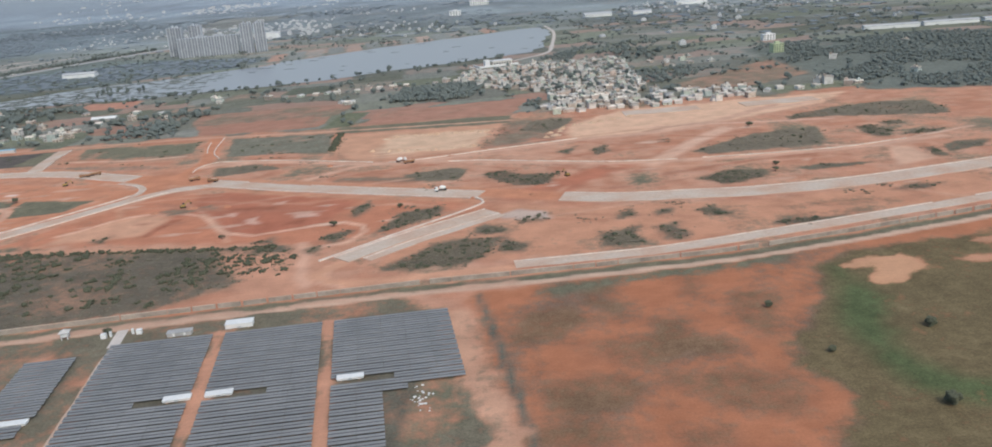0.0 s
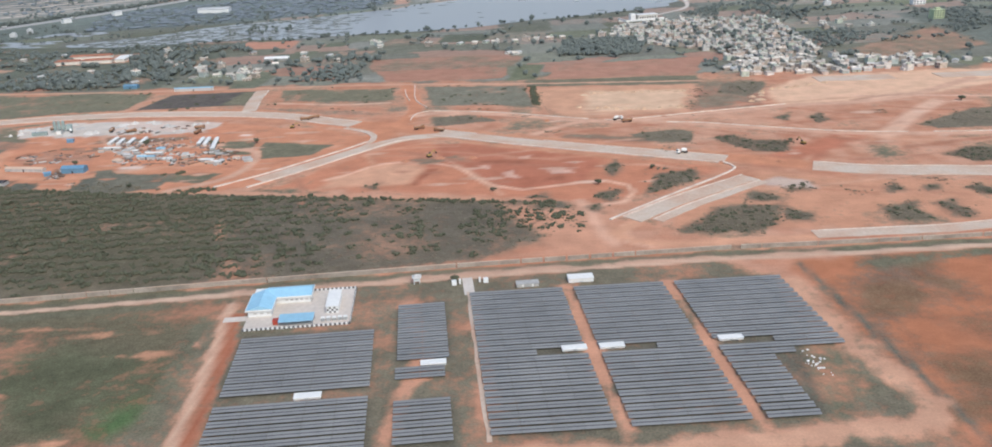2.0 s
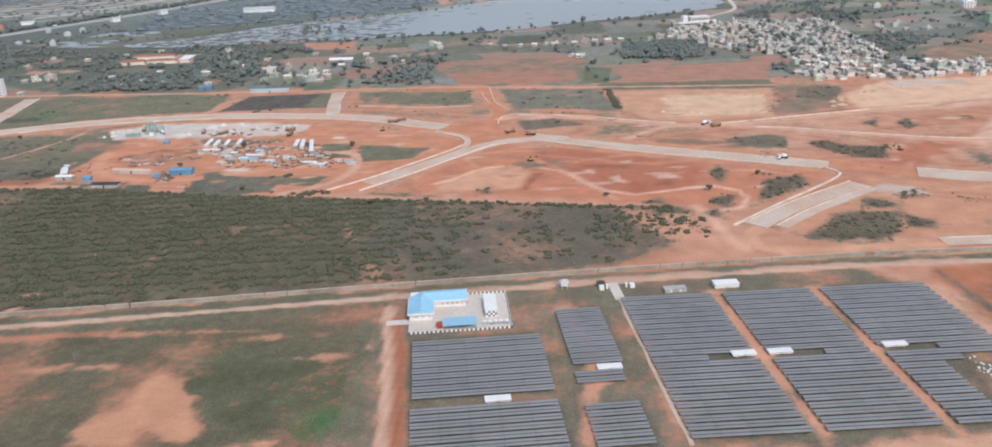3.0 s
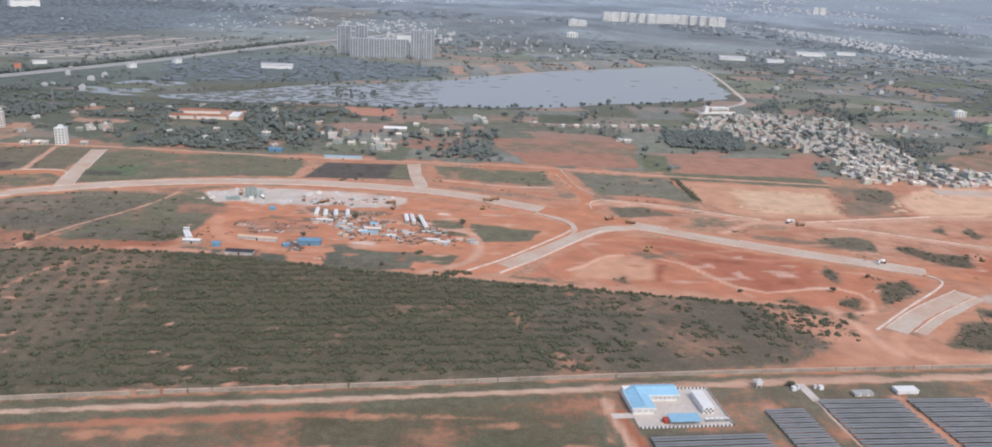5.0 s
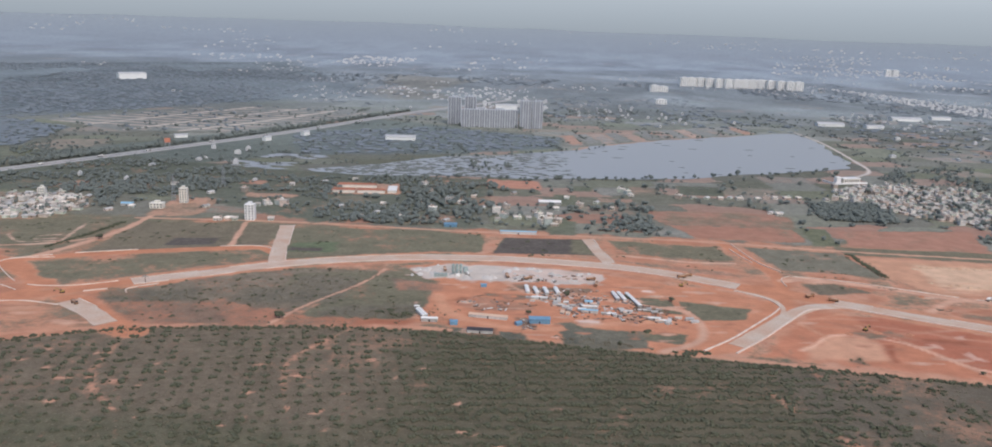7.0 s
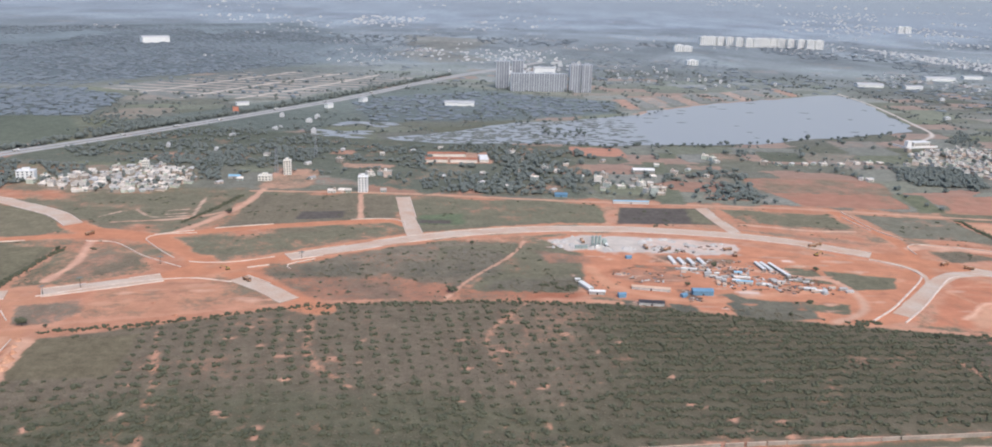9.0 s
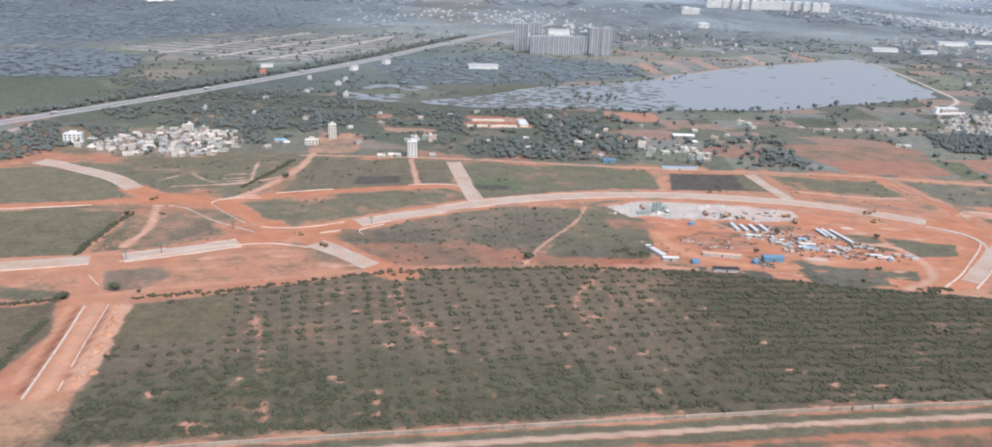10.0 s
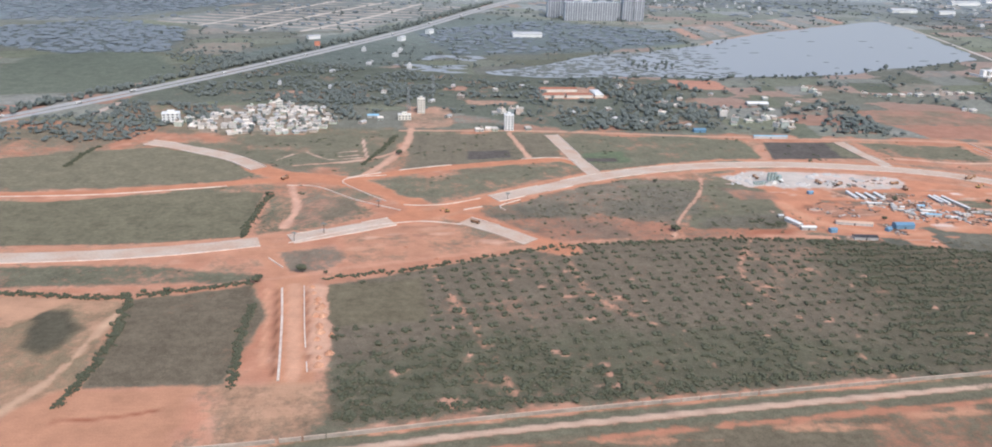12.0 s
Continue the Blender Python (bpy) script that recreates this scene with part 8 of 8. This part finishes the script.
# ---- unfinished tower blocks beyond the lake ----
TOWER_PALE = mat("pale_tower_concrete", (0.60, 0.61, 0.62), 0.95, vary=0.1, scale=0.2)
def tower_block(x, y, w, d, floors, turn, bays, label):
    t = tagged(empty_at("tower_block", x, y, 0, turn), label, "tower block", group="unfinished towers")
    h = floors * 3.2
    put("core", boxes("core", [(-w / 2, w / 2, -d / 2 + 1.8, d / 2, -1, h)], GREY_WALL), t)
    for f in range(floors + 1):
        put("floor_slab", boxes("floor_slab", [(-w / 2 - 0.4, w / 2 + 0.4, -d / 2 + 0.3, -d / 2 + 1.75, f * 3.2 - 0.3, f * 3.2)], GREY_WALL, b=0.03), t)
    for b in range(bays + 1):
        cx = -w / 2 + b * w / bays
        put("pier", boxes("pier", [(cx - 0.9, cx + 0.9, -d / 2, -d / 2 + 0.28, -1, h + (2.5 if b % 3 == 1 else 0.5))], TOWER_PALE if b % 2 else GREY_WALL, b=0.05), t)
    for b in range(bays):
        cx = -w / 2 + (b + 0.5) * w / bays
        for s in (0, 1):
            put("glazing", boxes("glazing", [(cx - w / bays * 0.3, cx + w / bays * 0.3, -d / 2 + 1.74, -d / 2 + 1.79, f * 3.2 + 0.6, f * 3.2 + 2.6) for f in range(s * (floors // 2), floors if s else floors // 2)], HAZY_GLASS, b=0.01), t)["kind"] = "stuff"
    put("roof_plant", boxes("roof_plant", [(-w / 5, -w / 12, -2, 3, h, h + 4.5), (w / 9, w / 4, -2, 3, h, h + 3.5)], GREY_WALL), t)


tower_block(-676, 1968, 30, 22, 20, 5, 5, "grey unfinished high-rise tower beyond the lake")
tower_block(-640, 2000, 26, 22, 20, 5, 4, "grey unfinished high-rise tower beyond the lake")
tower_block(-590, 1925, 132, 20, 13, 8, 22, "long grey unfinished slab block beyond the lake")
tower_block(-506, 1928, 24, 20, 20, 8, 4, "grey unfinished high-rise tower beyond the lake")
tower_block(-478, 1935, 22, 20, 20, 8, 4, "grey unfinished high-rise tower beyond the lake")

first = block_of_flats(200, 3770, 36, 24, 12, 4, WHITE_WALL, "cream-white apartment tower in a long row on the plain", 4, "apartment_tower", "far apartment towers")
for k in range(1, 14):
    copy_thing(first, pose(200 + k * 38, 3770 + 20 * math.sin(k * 0.9) - 2 * k, 0, 0, 0, 4 + 3 * (k % 3)))
copy_thing(first, pose(5, 3330, -12, 0, 0, 4))
copy_thing(first, pose(40, 3340, -16, 0, 0, 4))
copy_thing(first, pose(-60, 2750, -22, 0, 0, 4))
copy_thing(first, pose(1560, 4900, 26, 0, 0, 4))
copy_thing(first, pose(1600, 4900, 26, 0, 0, 4))


def far_hall(x, y, w, d, h, turn, label, m=FAR_WHITE):
    t = tagged(empty_at("warehouse", x, y, 0, turn), label, "warehouse", group="far halls")
    put("wall", boxes("wall", [(-w / 2, w / 2, -d / 2, d / 2, -1, h)], WHITE_WALL), t)
    put("roof", mesh_of("roof", [(-w / 2 - 1, -d / 2 - 1, h), (w / 2 + 1, -d / 2 - 1, h), (w / 2 + 1, 0, h + d * 0.12), (-w / 2 - 1, 0, h + d * 0.12), (w / 2 + 1, d / 2 + 1, h), (-w / 2 - 1, d / 2 + 1, h)], [(0, 1, 2, 3), (3, 2, 4, 5), (0, 3, 5), (1, 4, 2), (5, 4, 1, 0)], m), t)


for x, y, w, d, h, a, say in ((-1945, 3010, 95, 34, 20, 40, "big white college building in far woods"), (-760, 1650, 60, 22, 7, 4, "long white shed behind the marsh"), (-640, 2300, 50, 20, 8, 10, "white hall behind the towers"), (-560, 2360, 60, 24, 14, 5, "cream hall behind the towers"),
                              (700, 1440, 90, 14, 6, -6, "long white poultry shed on the plain"), (800, 1438, 90, 14, 6, -4, "long white poultry shed on the plain"), (900, 1434, 90, 14, 6, -3, "long white poultry shed on the plain"), (320, 2250, 70, 30, 7, 0, "pale works sheds past the dam"), (430, 2230, 50, 20, 7, 10, "pale works sheds past the dam"),
                              (620, 2480, 90, 30, 8, 5, "white hall on the plain"), (760, 2560, 60, 20, 7, 5, "white hall on the plain"), (-1180, 1560, 24, 10, 6, 30, "white shed by the highway"), (-1010, 1560, 15, 10, 8, 60, "cream house by the highway"), (-960, 1660, 16, 11, 8, 60, "cream house by the highway")):
    far_hall(x, y, w, d, h, a, say)


def billboard(x, y):
    t = tagged(empty_at("billboard", x, y, 0, 20), "tall orange billboard beside the highway", "billboard")
    put("board", boxes("board", [(-5, 5, -0.3, 0.3, 9, 17)], mat("billboard_orange", (0.50, 0.20, 0.13), 0.7)), t)
    for k in (-5, 5):
        put("post", boxes("post", [(k * 0.7 - 0.4, k * 0.7 + 0.4, -0.3, 0.3, -0.5, 9)], STEEL), t)


billboard(-1150, 1425)


def mast(x, y, h):
    t = tagged(empty_at("lattice_mast", x, y), "tall grey lattice telecom mast", "mast", group="masts")
    for sx in (-1, 1):
        for sy in (-1, 1):
            v = [(sx * 2.2 + a, sy * 2.2 + b, -0.5) for a, b in ((-0.15, -0.15), (0.15, -0.15), (0.15, 0.15), (-0.15, 0.15))] + [(sx * 0.5 + a, sy * 0.5 + b, h) for a, b in ((-0.1, -0.1), (0.1, -0.1), (0.1, 0.1), (-0.1, 0.1))]
            put("leg", mesh_of("leg", v, [(0, 1, 5, 4), (1, 2, 6, 5), (2, 3, 7, 6), (3, 0, 4, 7), (4, 5, 6, 7)], STEEL), t)
    for k in range(9):
        z, r = h * k / 9, 2.2 - 1.7 * k / 9
        put("brace", boxes("brace", [(-r, r, -r - 0.1, -r + 0.1, z, z + 0.25), (-r, r, r - 0.1, r + 0.1, z, z + 0.25), (-r - 0.1, -r + 0.1, -r, r, z, z + 0.25), (r - 0.1, r + 0.1, -r, r, z, z + 0.25)], STEEL, b=0.02), t)


mast(-958, 985, 34)
mast(-930, 1090, 30)


# ---- far towns: white specks of houses, too many and too small to tell apart ----
def town(name, outline, gap, keep, size, label, tall=1.0, floor_z=0.0, cluster=0.0):
    vs, fs = [], []
    spots = scatter(outline, gap, keep, 0.5, rng.uniform(0, 30))
    spots = spots[value_noise(spots[:, 0], spots[:, 1], gap * 7, 87, 2) > cluster]
    for x, y in spots:
        w, d, h = size * rng.uniform(0.5, 1.2), size * rng.uniform(0.5, 1.1), size * tall * rng.uniform(0.4, 1.0)
        for a, b, c, e, z in ((-w / 2, w / 2, -d / 2, d / 2, h), (-w / 5, w / 3, -d / 5, d / 3, h * 1.35)):
            lift = floor_z + float(far_rise(np.array([x]), np.array([y]))[0])
            v, f = bevelled_box(x + a, x + b, y + c, y + e, lift - 6, lift + z, 0.2)
            fs += [tuple(i + len(vs) for i in q) for q in f]
            vs += v
    tagged(new(name, mesh_of(name, vs, fs, FAR_WHITE)), label, "town", kind="stuff")


town("far_colony", [(-1607, 5500), (-1179, 5400), (-1224, 4290), (-1580, 4700)], 44, 0.55, 15, "dense white far housing colony", 0.4)
town("tower_quarter", [(-640, 2250), (-480, 2280), (-380, 2650), (-640, 2700)], 34, 0.4, 12, "pale buildings behind the tall towers", 0.7)
town("plain_houses", [(-1700, 2250), (-1100, 4300), (900, 4600), (2600, 4300), (2300, 2300), (900, 1500), (300, 2250), (-700, 2250)], 40, 0.42, 8, "white houses strewn over the hazy plain", 0.5, 0.0, 0.62)
town("villa_estate", [(880, 3900), (1000, 3700), (1150, 3050), (1120, 2600), (960, 2560), (900, 3200)], 23, 0.62, 13, "dense estate of white villas on the plain", 0.34)
town("far_town", [(1000, 4300), (1300, 3900), (2600, 4700), (3600, 7000), (1500, 7600)], 46, 0.42, 14, "hazy white far town", 0.34, 0.0, 0.52)
town("far_town_west", [(-2600, 3900), (-2300, 3500), (-1500, 3700), (-600, 4200), (-900, 5200), (-2400, 5400)], 60, 0.35, 14, "hazy white far town", 0.3, 0.0, 0.6)
town("far_suburb", [(-1050, 2700), (-700, 2550), (-450, 2800), (-600, 3200), (-1000, 3100)], 30, 0.4, 10, "pale far suburb behind the towers", 0.45)
town("far_hamlets", [(-4500, 6500), (-1200, 4700), (1200, 4600), (5500, 5200), (6500, 7500), (0, 9300), (-5500, 8000)], 90, 0.25, 18, "white specks of far hamlets", 0.45, 0.0, 0.66)
town("lake_hamlets", [(-430, 1960), (-200, 2020), (60, 2130), (150, 2400), (-350, 2500)], 55, 0.3, 8, "scattered white houses past the lake", 0.8)
town("roadside_houses", [(-1180, 1250), (-1060, 1480), (-900, 1480), (-880, 1250), (-1000, 1180)], 60, 0.28, 9, "white houses scattered by the highway", 0.8)
town("marsh_houses", [(-1230, 1130), (-1050, 1150), (-900, 1230), (-880, 1120), (-1050, 1050)], 45, 0.25, 8, "small houses among trees by the marsh", 0.7)
town("east_houses", [(200, 1330), (420, 1430), (900, 2000), (700, 2300), (200, 1900)], 110, 0.3, 10, "scattered white farmhouses", 0.7)

# ---- the plan is drawn in units of 0.48 m ----
for me in bpy.data.meshes:
    me.transform(Matrix.Scale(UNIT, 4))
for ob in scene.objects:
    if ob.type not in ("CAMERA", "LIGHT"):
        ob.location = ob.location * UNIT
